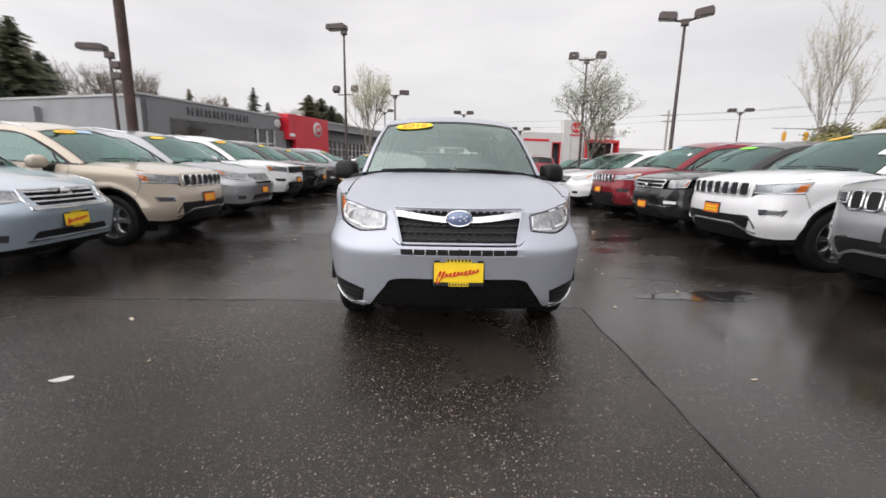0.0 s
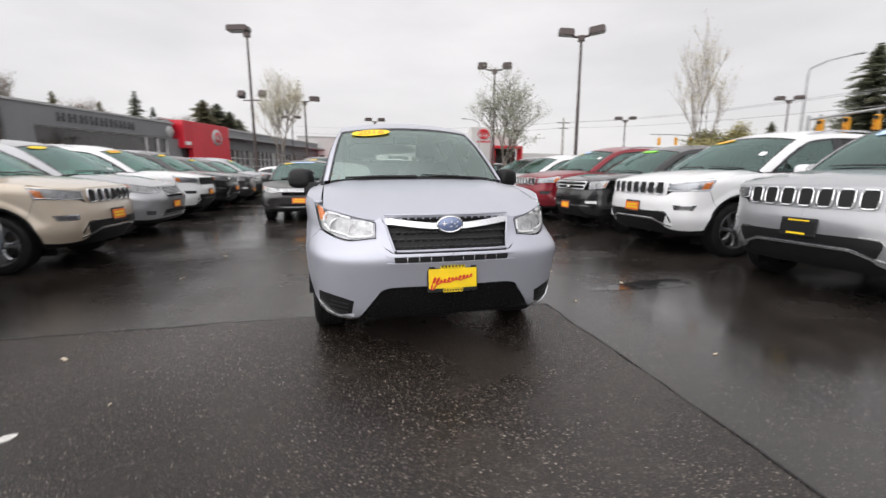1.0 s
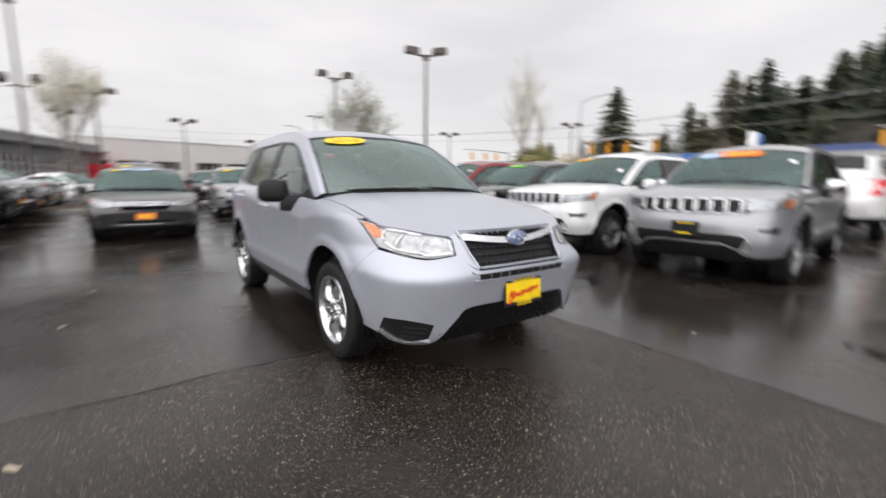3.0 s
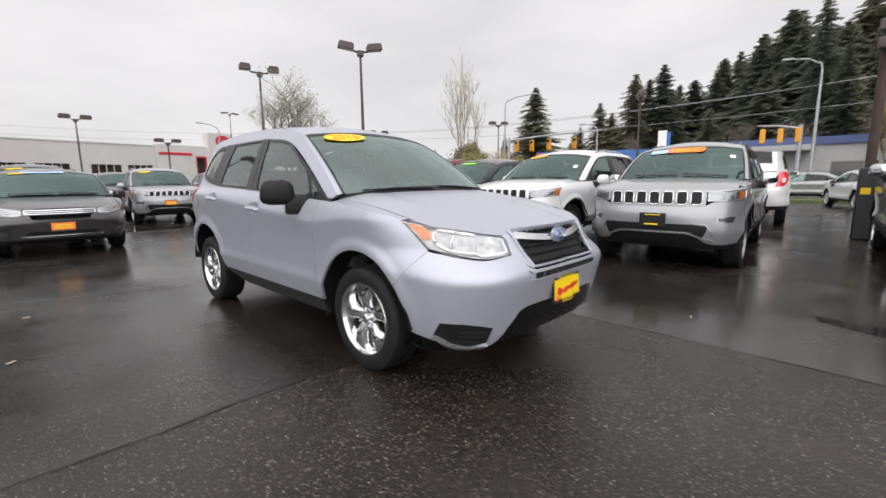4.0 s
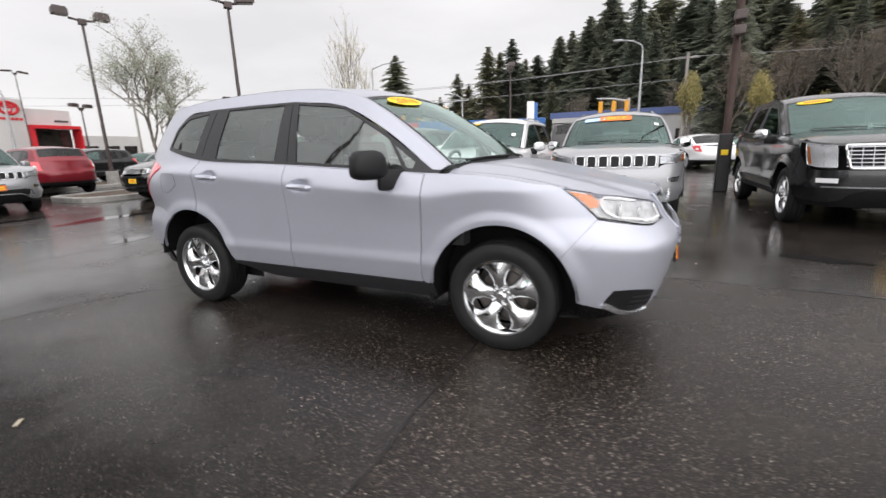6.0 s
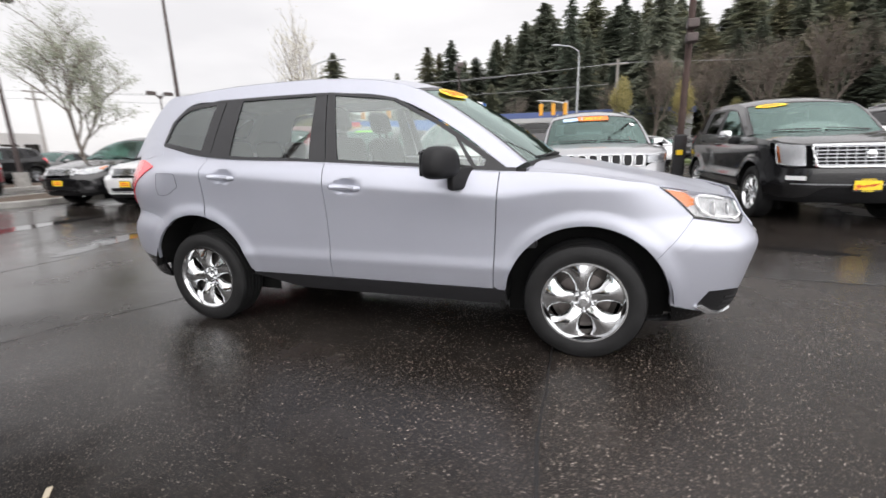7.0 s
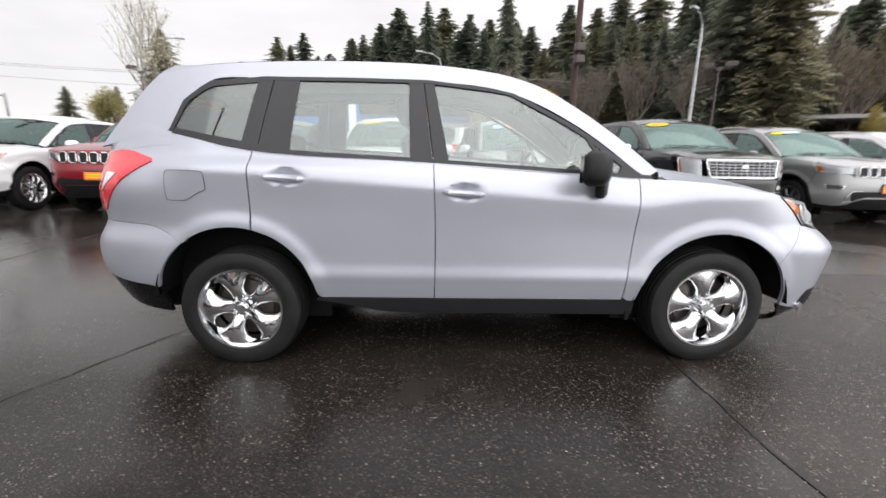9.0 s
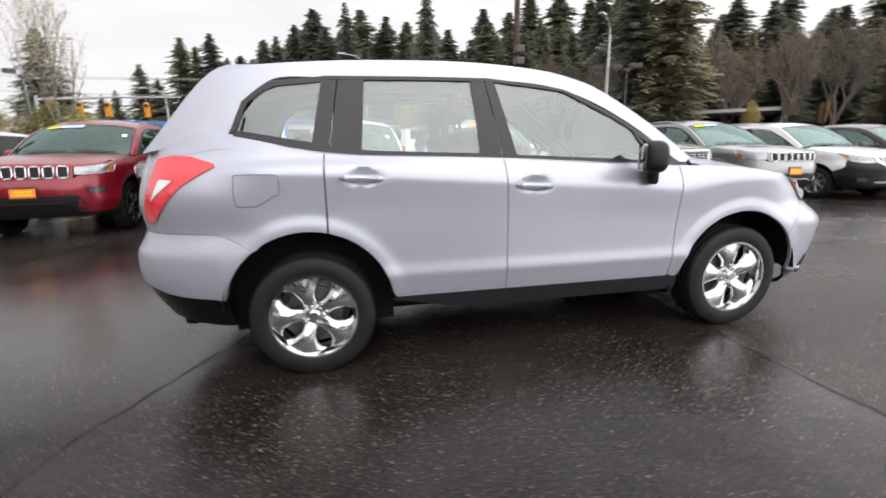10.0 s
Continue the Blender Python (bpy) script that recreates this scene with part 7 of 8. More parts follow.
def fir_meshes(seed, H=20.0, Rm=3.4, low=0.12, dens=1.0):
    rnd = random.Random(seed)
    vs, fs = [], []
    wh = int(40 * dens)
    for i in range(wh):
        f = low + (1 - low) * (i / wh) ** 0.92
        z0 = H * f
        R = Rm * ((1 - f) ** 0.78) * (0.75 + 0.5 * rnd.random()) + 0.18
        if f < 0.3:
            R *= 0.75 + 0.8 * f
        n = rnd.randint(6, 9)
        a0 = rnd.random() * 6.28
        for k in range(n):
            if rnd.random() < 0.13:
                continue
            a = a0 + 2 * math.pi * k / n + rnd.uniform(-0.3, 0.3)
            L = R * rnd.uniform(0.6, 1.12)
            up, droop = rnd.uniform(0.0, 0.22), rnd.uniform(0.25, 0.55)
            dx, dy = math.cos(a), math.sin(a)
            px, py = -dy, dx
            pts = []
            for s in range(5):
                u = s / 4
                pts.append((dx * L * u, dy * L * u, z0 + L * (up * u - droop * u * u)))
            wide = 0.16 + 0.17 * L
            for s in range(4):
                p, q = pts[s], pts[s + 1]
                w0 = 1.4 * wide * (1 - s / 4 * 0.75)
                for sg in (-1, 1):
                    for r in range(2):
                        u = (r + rnd.random() * 0.5) / 2
                        c = [p[j] + (q[j] - p[j]) * u for j in range(3)]
                        w = w0 * rnd.uniform(0.6, 1.15)
                        d = L * 0.27
                        b = len(vs)
                        hang = -0.25 * w - rnd.random() * 0.12
                        vs += [tuple(c), (c[0] + dx * d, c[1] + dy * d, c[2] - 0.03), (c[0] + dx * d * 0.9 + px * sg * w, c[1] + dy * d * 0.9 + py * sg * w, c[2] + hang)]
                        fs.append((b, b + 1, b + 2))
                        b = len(vs)
                        vs += [tuple(c), (c[0] + px * sg * w * 0.75, c[1] + py * sg * w * 0.75, c[2] + hang * 1.3), (c[0] + dx * d * 0.5 + px * sg * w * 0.3, c[1] + dy * d * 0.5 + py * sg * w * 0.3, c[2] - 0.35 * w - 0.1)]
                        fs.append((b, b + 1, b + 2))
    crown = data_mesh("crown", vs, fs, M_FIR, False)
    bm = bmesh.new()
    add_tube(bm, [(0, 0, 0), (0.05, 0, H * 0.3), (-0.05, 0.05, H * 0.65), (0, 0, H * 0.985)], [H * 0.014, H * 0.011, H * 0.006, 0.03], 8)
    me = bpy.data.meshes.new("trunk")
    bm.to_mesh(me)
    bm.free()
    me.materials.append(M_BARK)
    return me, crown


def put_tree(name, meshes, x, y, z, sx, sz, turn, label, group=""):
    e = empty(name, Matrix.Translation((x, y, z)) @ pose(0, 0, 0, 0, 0, turn) @ Matrix.Diagonal((sx, sx, sz, 1)), label, "tree", group)
    for nm, me in zip(("trunk", "crown", "leaves"), meshes):
        o = new(nm, me)
        o.parent = e
    return e


FIRS = [fir_meshes(1, Rm=4.4, dens=1.3), fir_meshes(2, Rm=3.8, low=0.2, dens=1.2), fir_meshes(3, Rm=5.0, low=0.08, dens=1.4), fir_meshes(4, Rm=3.3, low=0.3, dens=1.1), fir_meshes(5, Rm=4.2, low=0.15, dens=1.3)]


def broad_meshes(seed, H, spread, leaf, leaves, leaf_size, twig_mat, depth=5, trunk_r=0.09, up=0.55):
    """Forking tree: a trunk and a crown of limbs and twigs, with small leaves at their ends."""
    rnd = random.Random(seed)
    bt, bc = bmesh.new(), bmesh.new()
    tips = []

    def grow(bm, p, d, L, r, lev):
        q = p + d * L
        mid = p.lerp(q, 0.5) + Vector((rnd.uniform(-1, 1), rnd.uniform(-1, 1), 0.2)) * L * 0.06
        add_tube(bm, [p, mid, q], [r, r * 0.85, r * 0.68], 6 if lev < 2 else 4 if lev < 4 else 3, caps=False)
        if lev >= 2:
            tips.append((mid, lev))
            tips.append((q, lev))
        if lev >= depth:
            return
        n = 3 if lev < 3 else rnd.choice((2, 3, 3))
        for k in range(n):
            a = 2 * math.pi * (k + rnd.random() * 0.7) / n
            side = Vector((math.cos(a), math.sin(a), 0))
            nd = (d * rnd.uniform(0.5, 1.0) + side * spread * rnd.uniform(0.5, 1.0) + Vector((0, 0, up * rnd.uniform(0.3, 1.0)))).normalized()
            st = p.lerp(q, rnd.uniform(0.55, 1.0))
            grow(bc, st, nd, L * rnd.uniform(0.62, 0.86), r * 0.6, lev + 1)
        if lev < 2:
            grow(bc, q, (d + Vector((rnd.uniform(-0.15, 0.15), rnd.uniform(-0.15, 0.15), 0.3))).normalized(), L * 0.8, r * 0.68, lev + 1)
    grow(bt, Vector((0, 0, 0)), Vector((0, 0, 1)), H * 0.28, trunk_r, 0)
    out = []
    top = max(t[0].z for t in tips)
    k = H / top
    for bm, nm in ((bt, "trunk"), (bc, "crown")):
        for v in bm.verts:
            v.co *= k
        me = bpy.data.meshes.new(nm)
        bm.to_mesh(me)
        bm.free()
        me.materials.append(twig_mat)
        out.append(me)
    vs, fs = [], []
    for _ in range(leaves):
        p, lev = rnd.choice(tips)
        p = p * k + Vector((rnd.gauss(0, 1), rnd.gauss(0, 1), rnd.gauss(0, 1))) * leaf_size * 2.2
        a = Vector((rnd.uniform(-1, 1), rnd.uniform(-1, 1), rnd.uniform(-1, 1))).normalized() * leaf_size * rnd.uniform(0.5, 1.2)
        c = a.orthogonal().normalized() * leaf_size * rnd.uniform(0.3, 0.7)
        b = len(vs)
        vs += [p - a, p + c, p + a, p - c]
        fs.append((b, b + 1, b + 2, b + 3))
    if vs:
        out.append(data_mesh("leaves", vs, fs, leaf, False))
    return out


T_BUD = broad_meshes(21, 5.4, 0.85, M_BUD, 5200, 0.042, M_PALEBARK, 5, 0.06, 0.5)
T_BUD2 = broad_meshes(22, 5.4, 0.95, M_BUD, 9000, 0.04, M_PALEBARK, 5, 0.06, 0.42)
T_BARE = broad_meshes(31, 6.9, 0.72, M_BUD, 2600, 0.04, M_PALEBARK, 5, 0.065, 0.5)
T_BROWN = broad_meshes(24, 12.0, 0.6, M_BROWNTWIG, 2600, 0.08, M_BARK, 5, 0.2, 0.6)
T_YELLOW = broad_meshes(25, 6.0, 0.42, M_YELLOWLEAF, 7000, 0.09, M_BARK, 5, 0.12, 0.8)
YARD = "young trees on the planted islands"
put_tree("young_tree", T_BUD2, 5.79, 17.97, 0.15, 1.0, 1.0, 30, "young tree with pale budding leaves on the island", YARD)
put_tree("young_tree", T_BARE, 12.67, 14.94, 0.12, 0.50, 1.0, 80, "nearly bare young tree with upswept twigs", YARD)
put_tree("young_tree", T_BUD, -3.54, 21.0, 0.15, 0.72, 1.02, 10, "young tree with cream buds beside the lamp post", YARD)
put_tree("young_tree", T_YELLOW, 26.0, 26.5, 0.13, 0.9, 0.72, 0, "bushy yellow-green tree by the crossing", YARD)
put_tree("young_tree", T_BUD, 22.5, 21.0, 0.0, 0.9, 0.62, 200, "small budding tree beyond the bare one", YARD)
for x, y, sx, sz, turn in ((12.0, 13.9, 0.75, 0.36, 40), (13.6, 15.4, 0.9, 0.44, 130), (14.6, 13.6, 0.8, 0.34, 220)):
    put_tree("yellow_shrub", T_YELLOW, x, y, 0.1, sx, sz, turn, "yellow-green leafy shrub round the bare young tree", "shrubs on the planted island")
rt = random.Random(77)
HILL = "trees on the wooded hill"


def polar(az, D):
    return D * math.cos(radians(az)) - 3, D * math.sin(radians(az)) + 4


def hill_fir(az, D, el, var=None):
    x, y = polar(az, D)
    H = 1.0 + D * math.tan(radians(el))
    k = rt.randrange(5) if var is None else var
    s = H / 20
    put_tree("fir_tree", FIRS[k], x, y, 0, s * rt.uniform(1.2, 1.75), s, rt.uniform(0, 360), "tall dark green fir on the wooded hill", HILL)


def crest(az):
    """Height of the woods' outline, in degrees, by direction."""
    return table([(-75, 13.5), (-50, 14.0), (-42, 14.8), (-34, 16.5), (-25, 17.5), (-14, 17.0), (-5, 15.8), (2, 15.8), (7, 15.4), (11, 13.4), (16, 9.0), (30, 7.0), (45, 5.5)], az)


for D, step, low, lo_az, hi_az in ((60, 3.6, 0.80, -78, 2), (72, 2.6, 0.92, -76, 9), (84, 2.3, 1.0, -74, 11.5), (98, 2.1, 1.0, -72, 14), (114, 2.2, 0.96, -70, 17)):
    az = lo_az
    while az < hi_az:
        a = az + rt.uniform(-1.0, 1.0)
        if not (D > 70 and -39 < a < -35) and rt.random() > (0.10 if a > -40 else 0.38):
            hill_fir(a, D * rt.uniform(0.94, 1.06), crest(a) * low * rt.uniform(0.74, 1.08))
        az += step
for k in range(34):
    a = rt.uniform(1.5, 17.5)
    hill_fir(a, rt.uniform(76, 112), crest(a) * rt.uniform(0.62, 0.97))
for az, D, el, v in ((31.8, 85, 11.5, 2), (26.5, 95, 6.5, 1), (24.2, 90, 9.2, 1), (22.8, 88, 8.0, 0), (20.3, 85, 12.1, 1), (18.9, 88, 11.4, 3), (17.4, 86, 12.8, 0), (15.8, 90, 10.5, 4), (14.4, 92, 10.8, 2), (12.3, 90, 11.3, 1), (27.5, 120, 6.0, 0), (36, 110, 5.6, 3), (40, 120, 5.2, 1)):
    hill_fir(az, D, el, v)
# two huge dark firs that stand out before the woods, and thinner ones beside them
for az, D, el, v, k in ((-30.8, 52, 24.5, 2, 0.85), (-35.0, 50, 24.0, 0, 1.0), (-27.5, 58, 19.0, 4, 0.9), (-6.5, 56, 18.5, 2, 0.8), (3.0, 62, 17.0, 0, 0.8)):
    x, y = polar(az, D)
    H = 1.0 + D * math.tan(radians(el))
    put_tree("fir_tree", FIRS[v], x, y, 0, H / 20 * k, H / 20, az * 7, "huge dark fir standing before the woods", HILL)
# the hillside under the woods
M_HILL = mat("woodland_floor", (0.05, 0.048, 0.032), 0.95, var=0.45, scale=0.15, bump=1.0, bscale=2.0)
hv, hf = [], []
nA, nD = 60, 8
for i in range(nA):
    a = -85 + 105 * i / (nA - 1)
    for j in range(nD):
        D = 66 + 70 * j / (nD - 1)
        x, y = polar(a, D)
        z = D * math.tan(radians(crest(a) * 0.52)) * sstep(0, 0.8, j / (nD - 1)) * sstep(20, 8, a) - 0.2
        hv.append((x, y, z + 1.5 * noise.noise(Vector((x * 0.08, y * 0.08, 0))) * sstep(0, 0.4, j / (nD - 1))))
for i in range(nA - 1):
    for j in range(nD - 1):
        k = i * nD + j
        hf.append((k, k + nD, k + nD + 1, k + 1))
tagged(mesh_ob("hillside", hv, hf, M_HILL), "brown wooded hillside behind the road", "hill", kind="structure")
# bare brown broad-leaved trees along the foot of the hill
for az, D, s in ((-70, 52, 0.95), (-62, 55, 1.05), (-55, 50, 0.9), (-50, 56, 1.0), (-46, 50, 0.85), (-41, 54, 1.1), (-37, 52, 1.2), (-33, 55, 0.9), (-28, 50, 0.8), (-22, 54, 1.0), (-17, 52, 0.9), (-12, 55, 0.8), (-7, 52, 0.75), (-2, 56, 0.7), (4, 58, 0.65), (9, 64, 0.6), (20, 70, 0.55), (28, 78, 0.55), (34, 80, 0.6)):
    x, y = polar(az, D)
    put_tree("bare_tree", T_BROWN, x, y, 0, s, s * rt.uniform(0.85, 1.15), rt.uniform(0, 360), "bare brown broad-leaved tree at the foot of the hill", HILL)
for az, D, s in ((-3.4, 46, 1.15), (-9.7, 45, 1.05), (-14.5, 50, 0.8), (-43, 46, 0.8)):
    x, y = polar(az, D)
    put_tree("yellow_tree", T_YELLOW, x, y, 0, s * 0.7, s, rt.uniform(0, 360), "slender yellow-green tree by the road", HILL)
# trees behind the showroom
BACK = "trees behind the showroom"
for az, D, el, v in ((135.5, 44, 13.5, 2), (133.2, 42, 12.2, 0), (131.6, 48, 9.6, 2), (122.6, 95, 7.3, 1), (119.5, 92, 7.6, 3), (116.0, 90, 7.0, 4), (113.0, 85, 8.3, 1), (111.5, 95, 6.8, 3), (100.5, 110, 3.6, 2), (99, 118, 3.2, 0), (97.6, 110, 3.8, 2), (138, 46, 13, 4)):
    x, y = D * math.cos(radians(az)), D * math.sin(radians(az))
    H = 1.2 + D * math.tan(radians(el))
    put_tree("fir_tree", FIRS[v], x, y, 0, H / 20 * (1.6 if D < 50 else 1.15), H / 20, rt.uniform(0, 360), "dark green fir behind the showroom", BACK)
for az, D, el in ((106.8, 80, 7.9), (105.4, 82, 7.6), (104.2, 80, 6.8), (103.3, 84, 6.0)):
    x, y = D * math.cos(radians(az)), D * math.sin(radians(az))
    H = 1.2 + D * math.tan(radians(el))
    put_tree("fir_tree", FIRS[2], x, y, 0, H / 20 * 1.9, H / 20, rt.uniform(0, 360), "broad dark evergreen behind the showroom", BACK)
for az, D, el in ((130.2, 55, 9.0), (127.5, 58, 9.2), (125.0, 60, 8.6), (124.0, 64, 9.3), (117.5, 75, 7.2), (108.8, 90, 6.2)):
    x, y = D * math.cos(radians(az)), D * math.sin(radians(az))
    H = (1.2 + D * math.tan(radians(el))) / 12
    put_tree("bare_tree", T_BROWN, x, y, 0, H, H, rt.uniform(0, 360), "bare brown tree behind the showroom", BACK)


# ---- the silver crossover in the middle of the aisle ----
HERO_SHAPE = dict(
    waist=(0.978, -0.066), smooth_quarter=True, gap=0.0028, arch_gap=0.098, flare=0.013, flare_edge=(0.015, 0.092), flare_fade=(-0.2, 0.5), wb=0.83, lean=0.335, tapf=0.062, tapr=0.20,
    w=[(0.24, 0.80), (0.34, 0.845), (0.42, 0.868), (0.48, 0.881), (0.51, 0.888), (0.535, 0.886), (0.58, 0.880), (0.66, 0.880), (0.78, 0.8835), (0.90, 0.893), (0.950, 0.8975), (0.968, 0.8975), (0.982, 0.8945), (1.02, 0.881), (1.06, 0.860), (1.10, 0.834), (1.14, 0.813), (1.25, 0.772)],
    w_front=[(0.24, 0.80), (0.30, 0.838), (0.40, 0.862), (0.50, 0.874), (0.60, 0.882), (0.68, 0.887), (0.72, 0.884), (0.80, 0.880), (0.90, 0.874), (1.0, 0.862)],
    w_rear=[(0.24, 0.82), (0.36, 0.853), (0.45, 0.870), (0.56, 0.880), (0.66, 0.880), (0.72, 0.868), (0.76, 0.857), (0.80, 0.857), (0.90, 0.872), (0.98, 0.874), (1.06, 0.852), (1.12, 0.82), (1.25, 0.768)],
    nose=[(0.22, 2.06), (0.30, 2.160), (0.42, 2.198), (0.54, 2.228), (0.60, 2.243), (0.645, 2.252), (0.685, 2.252), (0.725, 2.234), (0.77, 2.206), (0.85, 2.17), (0.92, 2.12), (1.0, 2.02)],
    tail=[(0.3, -2.20), (0.42, -2.275), (0.52, -2.315), (0.60, -2.322), (0.66, -2.310), (0.72, -2.275), (0.77, -2.255), (0.82, -2.262), (0.9, -2.27), (1.0, -2.25), (1.16, -2.2), (1.3, -2.12)],
    RL=[(0.97, 1.10, 0.13, 0.04), (0.75, 1.272, 0.11, 0.045), (0.5, 1.438, 0.09, 0.045), (0.30, 1.545, 0.06, 0.045), (0.05, 1.612, 0.03, 0.045), (-0.4, 1.652, 0, 0.042), (-1.0, 1.648, 0, 0.04), (-1.5, 1.615, -0.03, 0.038), (-1.75, 1.582, -0.08, 0.035), (-2.0, 1.30, -0.11, 0.03), (-2.115, 1.17, -0.12, 0.0)],
    tail_lamp=([("x", -1.73, 1.10), ("x", -1.90, 1.005), ("x", -2.02, 0.885), ("x", -2.06, 0.83), ("r", 0.66, 0.815)], [("x", -1.735, 1.115), ("x", -1.85, 1.15), ("x", -1.95, 1.155), ("r", 0.66, 1.14)],
               [("x", -2.055, 0.940), ("r", 0.74, 0.940)], [("x", -1.930, 1.035), ("r", 0.745, 1.040)]),
    qend=-2.075, belt=[(-2.3, 1.13), (-2.075, 1.165), (-1.87, 1.222), (-1.64, 1.245), (-1.16, 1.162), (-0.33, 1.122), (0.32, 1.088), (0.88, 1.055), (1.05, 1.055), (1.35, 1.03), (1.70, 0.965), (2.0, 0.9)],
    bezel=M_SATIN, bezel_r=0.0026, gap_r=0.0012, under=0.195, skirt_drop=0.135, skirt_up=0.06, skirt_mat=M_GLOSSBLACK, sill_mat=M_SATIN, sill_off=0.004,
    sill_sweep=[(-0.01, 0.018), (0.12, 0.040), (0.30, 0.082), (0.42, 0.098), (0.62, 0.100)],
)
HERO = morph(1.32, -1.32, 2.25, -2.33, 0.897, 1.10, 1.70, 0.338,
             dict(HERO_SHAPE, front=FRONT_WING, dlo=pane_list(M_GLASS_CLEAR, M_GLASS_CLEAR), q=2.0, paint=P_LILAC, glass_f=M_GLASS_WIND, glass_r=M_GLASS_BACK, dents=BASE["handles"], wheel_turn=-7.6, wipers=False, rear_drop=0.032,
                  wheel_label="chromed five-spoke wheel", **wheel_kind("hero", 5, 21, M_CHROME, -0.012)))
hero = place(HERO, 0.035, 4.79, -88.4, "silver-lilac compact crossover with black mirrors on wet asphalt")
sticker(hero, 0.52, 0.87, 0.36, 0.15, M_YELLOW, "2016", text_mat=M_ORANGE)

# fuel flap on the right flank
g = []
for i in range(9):
    row = []
    for j in range(7):
        u, v = -1 + 2 * i / 8, -1 + 2 * j / 6
        cx = -1.535 + 0.108 * u * (1 - 0.07 * v ** 4)
        cz = 0.985 + (0.078 * v if v > 0 else (0.078 - 0.052 * sstep(-0.2, 1.0, u)) * v) - 0.004 * u ** 4 * v
        p = hero.hull(*hero.X(cx, cz))
        row.append(Vector((p.x, p.y - 0.0025, p.z)))
    g.append(row)
flap = hero.sheet("fuel_flap", g, P_LILAC, flange=0.006, sides=(1,))[0]
ring = [r[0] for r in g] + g[-1][1:] + [r[-1] for r in g[-2::-1]] + g[0][-2:0:-1]
bm = bmesh.new()
add_tube(bm, [Vector((p.x, p.y + 0.0005, p.z)) for p in ring + ring[:1]], 0.0016, 5, caps=False)
part("flap_gap", bm, M_SATIN, flap)
# wipers
for y0, y1 in ((0.62, 0.02), (-0.02, -0.60)):
    bm = bmesh.new()
    pts = []
    for k in range(7):
        y = y0 + (y1 - y0) * k / 6
        q = 1 - (abs(y) / 0.8) ** 2.2
        pts.append(Vector((0.985 + 0.13 * q - 0.03 * k / 6, y, 1.097 + 0.04 * q + 0.012 * k / 6)))
    add_tube(bm, pts, [0.010, 0.009, 0.008, 0.007, 0.006, 0.005, 0.004], 6)
    part("wiper", bm, M_SATIN, hero.root, smooth=True)
# cowl below the windscreen
hero.across("cowl_panel", [(1.0, 1.075, 0.16, 0.03), (0.955, 1.108, 0.125, 0.04)], -0.93, 0.93, 4, 15, M_BLACK, off=-0.006, flange=0.0)

# splash guards behind the front wheels
for sd in (1, -1):
    x1 = HERO["fa"] - HERO["arch"]
    box("splash_guard", x1 - 0.03, x1 - 0.005, min(sd * 0.52, sd * 0.84), max(sd * 0.52, sd * 0.84), 0.25, 0.42, M_WELL, hero.root, bevel=0.006)


# ---- other kinds of car ----
P_SILVER = paint("bright_silver_lacquer", (0.33, 0.335, 0.35), 0.5)
P_WHITE = paint("white_lacquer", (0.78, 0.78, 0.79), 0.0)
P_BLACKP = paint("black_lacquer", (0.006, 0.006, 0.007), 0.0, 0.25, 0.02, 0.8, (0.02, 0.06))
P_REDP = paint("dark_red_lacquer", (0.21, 0.006, 0.016), 0.25, 0.30, 0.03, 0.7, (0.02, 0.07))
P_TAN = paint("light_sand_lacquer", (0.50, 0.425, 0.335), 0.2)
P_SKY = paint("pale_blue_lacquer", (0.39, 0.46, 0.535), 0.4)
P_STEEL = paint("blue_grey_lacquer", (0.34, 0.348, 0.362), 0.5)
P_CHAR = paint("charcoal_lacquer", (0.042, 0.040, 0.042), 0.4, 0.30, 0.03, 0.7, (0.02, 0.07))
P_GREY = paint("mid_grey_lacquer", (0.27, 0.275, 0.275), 0.45)
M_GREYCLAD = mat("grey_cladding", (0.20, 0.205, 0.21), 0.45, var=0.1)
M_HOLE = mat("lamp_smoked", (0.10, 0.10, 0.105), 0.2, 0.5, coat=1.0)

UPRIGHT = dict(
    nose=[(0.22, 2.06), (0.32, 2.16), (0.45, 2.23), (0.58, 2.25), (0.70, 2.245), (0.80, 2.215), (0.90, 2.20), (0.98, 2.17), (1.04, 2.05)],
    hood=[(0.85, 1.14), (1.0, 1.138), (1.35, 1.118), (1.8, 1.066), (2.05, 1.018), (2.17, 0.985)],
    edge_z=[(0.0, 0.99), (0.4, 0.984), (0.6, 0.974), (0.72, 0.985), (0.82, 1.01)],
    belt=[(-2.3, 1.13), (-2.03, 1.165), (-1.85, 1.215), (-1.62, 1.225), (-1.16, 1.155), (-0.33, 1.122), (0.32, 1.095), (0.88, 1.075), (1.05, 1.075), (1.35, 1.062), (1.72, 1.015), (2.0, 0.96)],
    wing_tip=(1.72, 1.012), seam=(1.80, 0.86), flare=0.024, nf=3.4, nf_low=3.4,
)
U_BUMPER = ([("x", 1.664, 0.62), ("x", 1.725, 0.50), ("x", 1.748, 0.42), ("x", 1.765, 0.36), ("y", 0.74, 0.33), ("y", 0.56, 0.345), ("y", 0.46, 0.43), ("y", 0.36, 0.47), ("y", 0.001, 0.475)],
            [("x", 1.80, 0.855), ("y", 0.68, 0.843), ("y", 0.575, 0.83), ("y", 0.53, 0.795), ("y", 0.3, 0.788), ("y", 0.001, 0.786)])
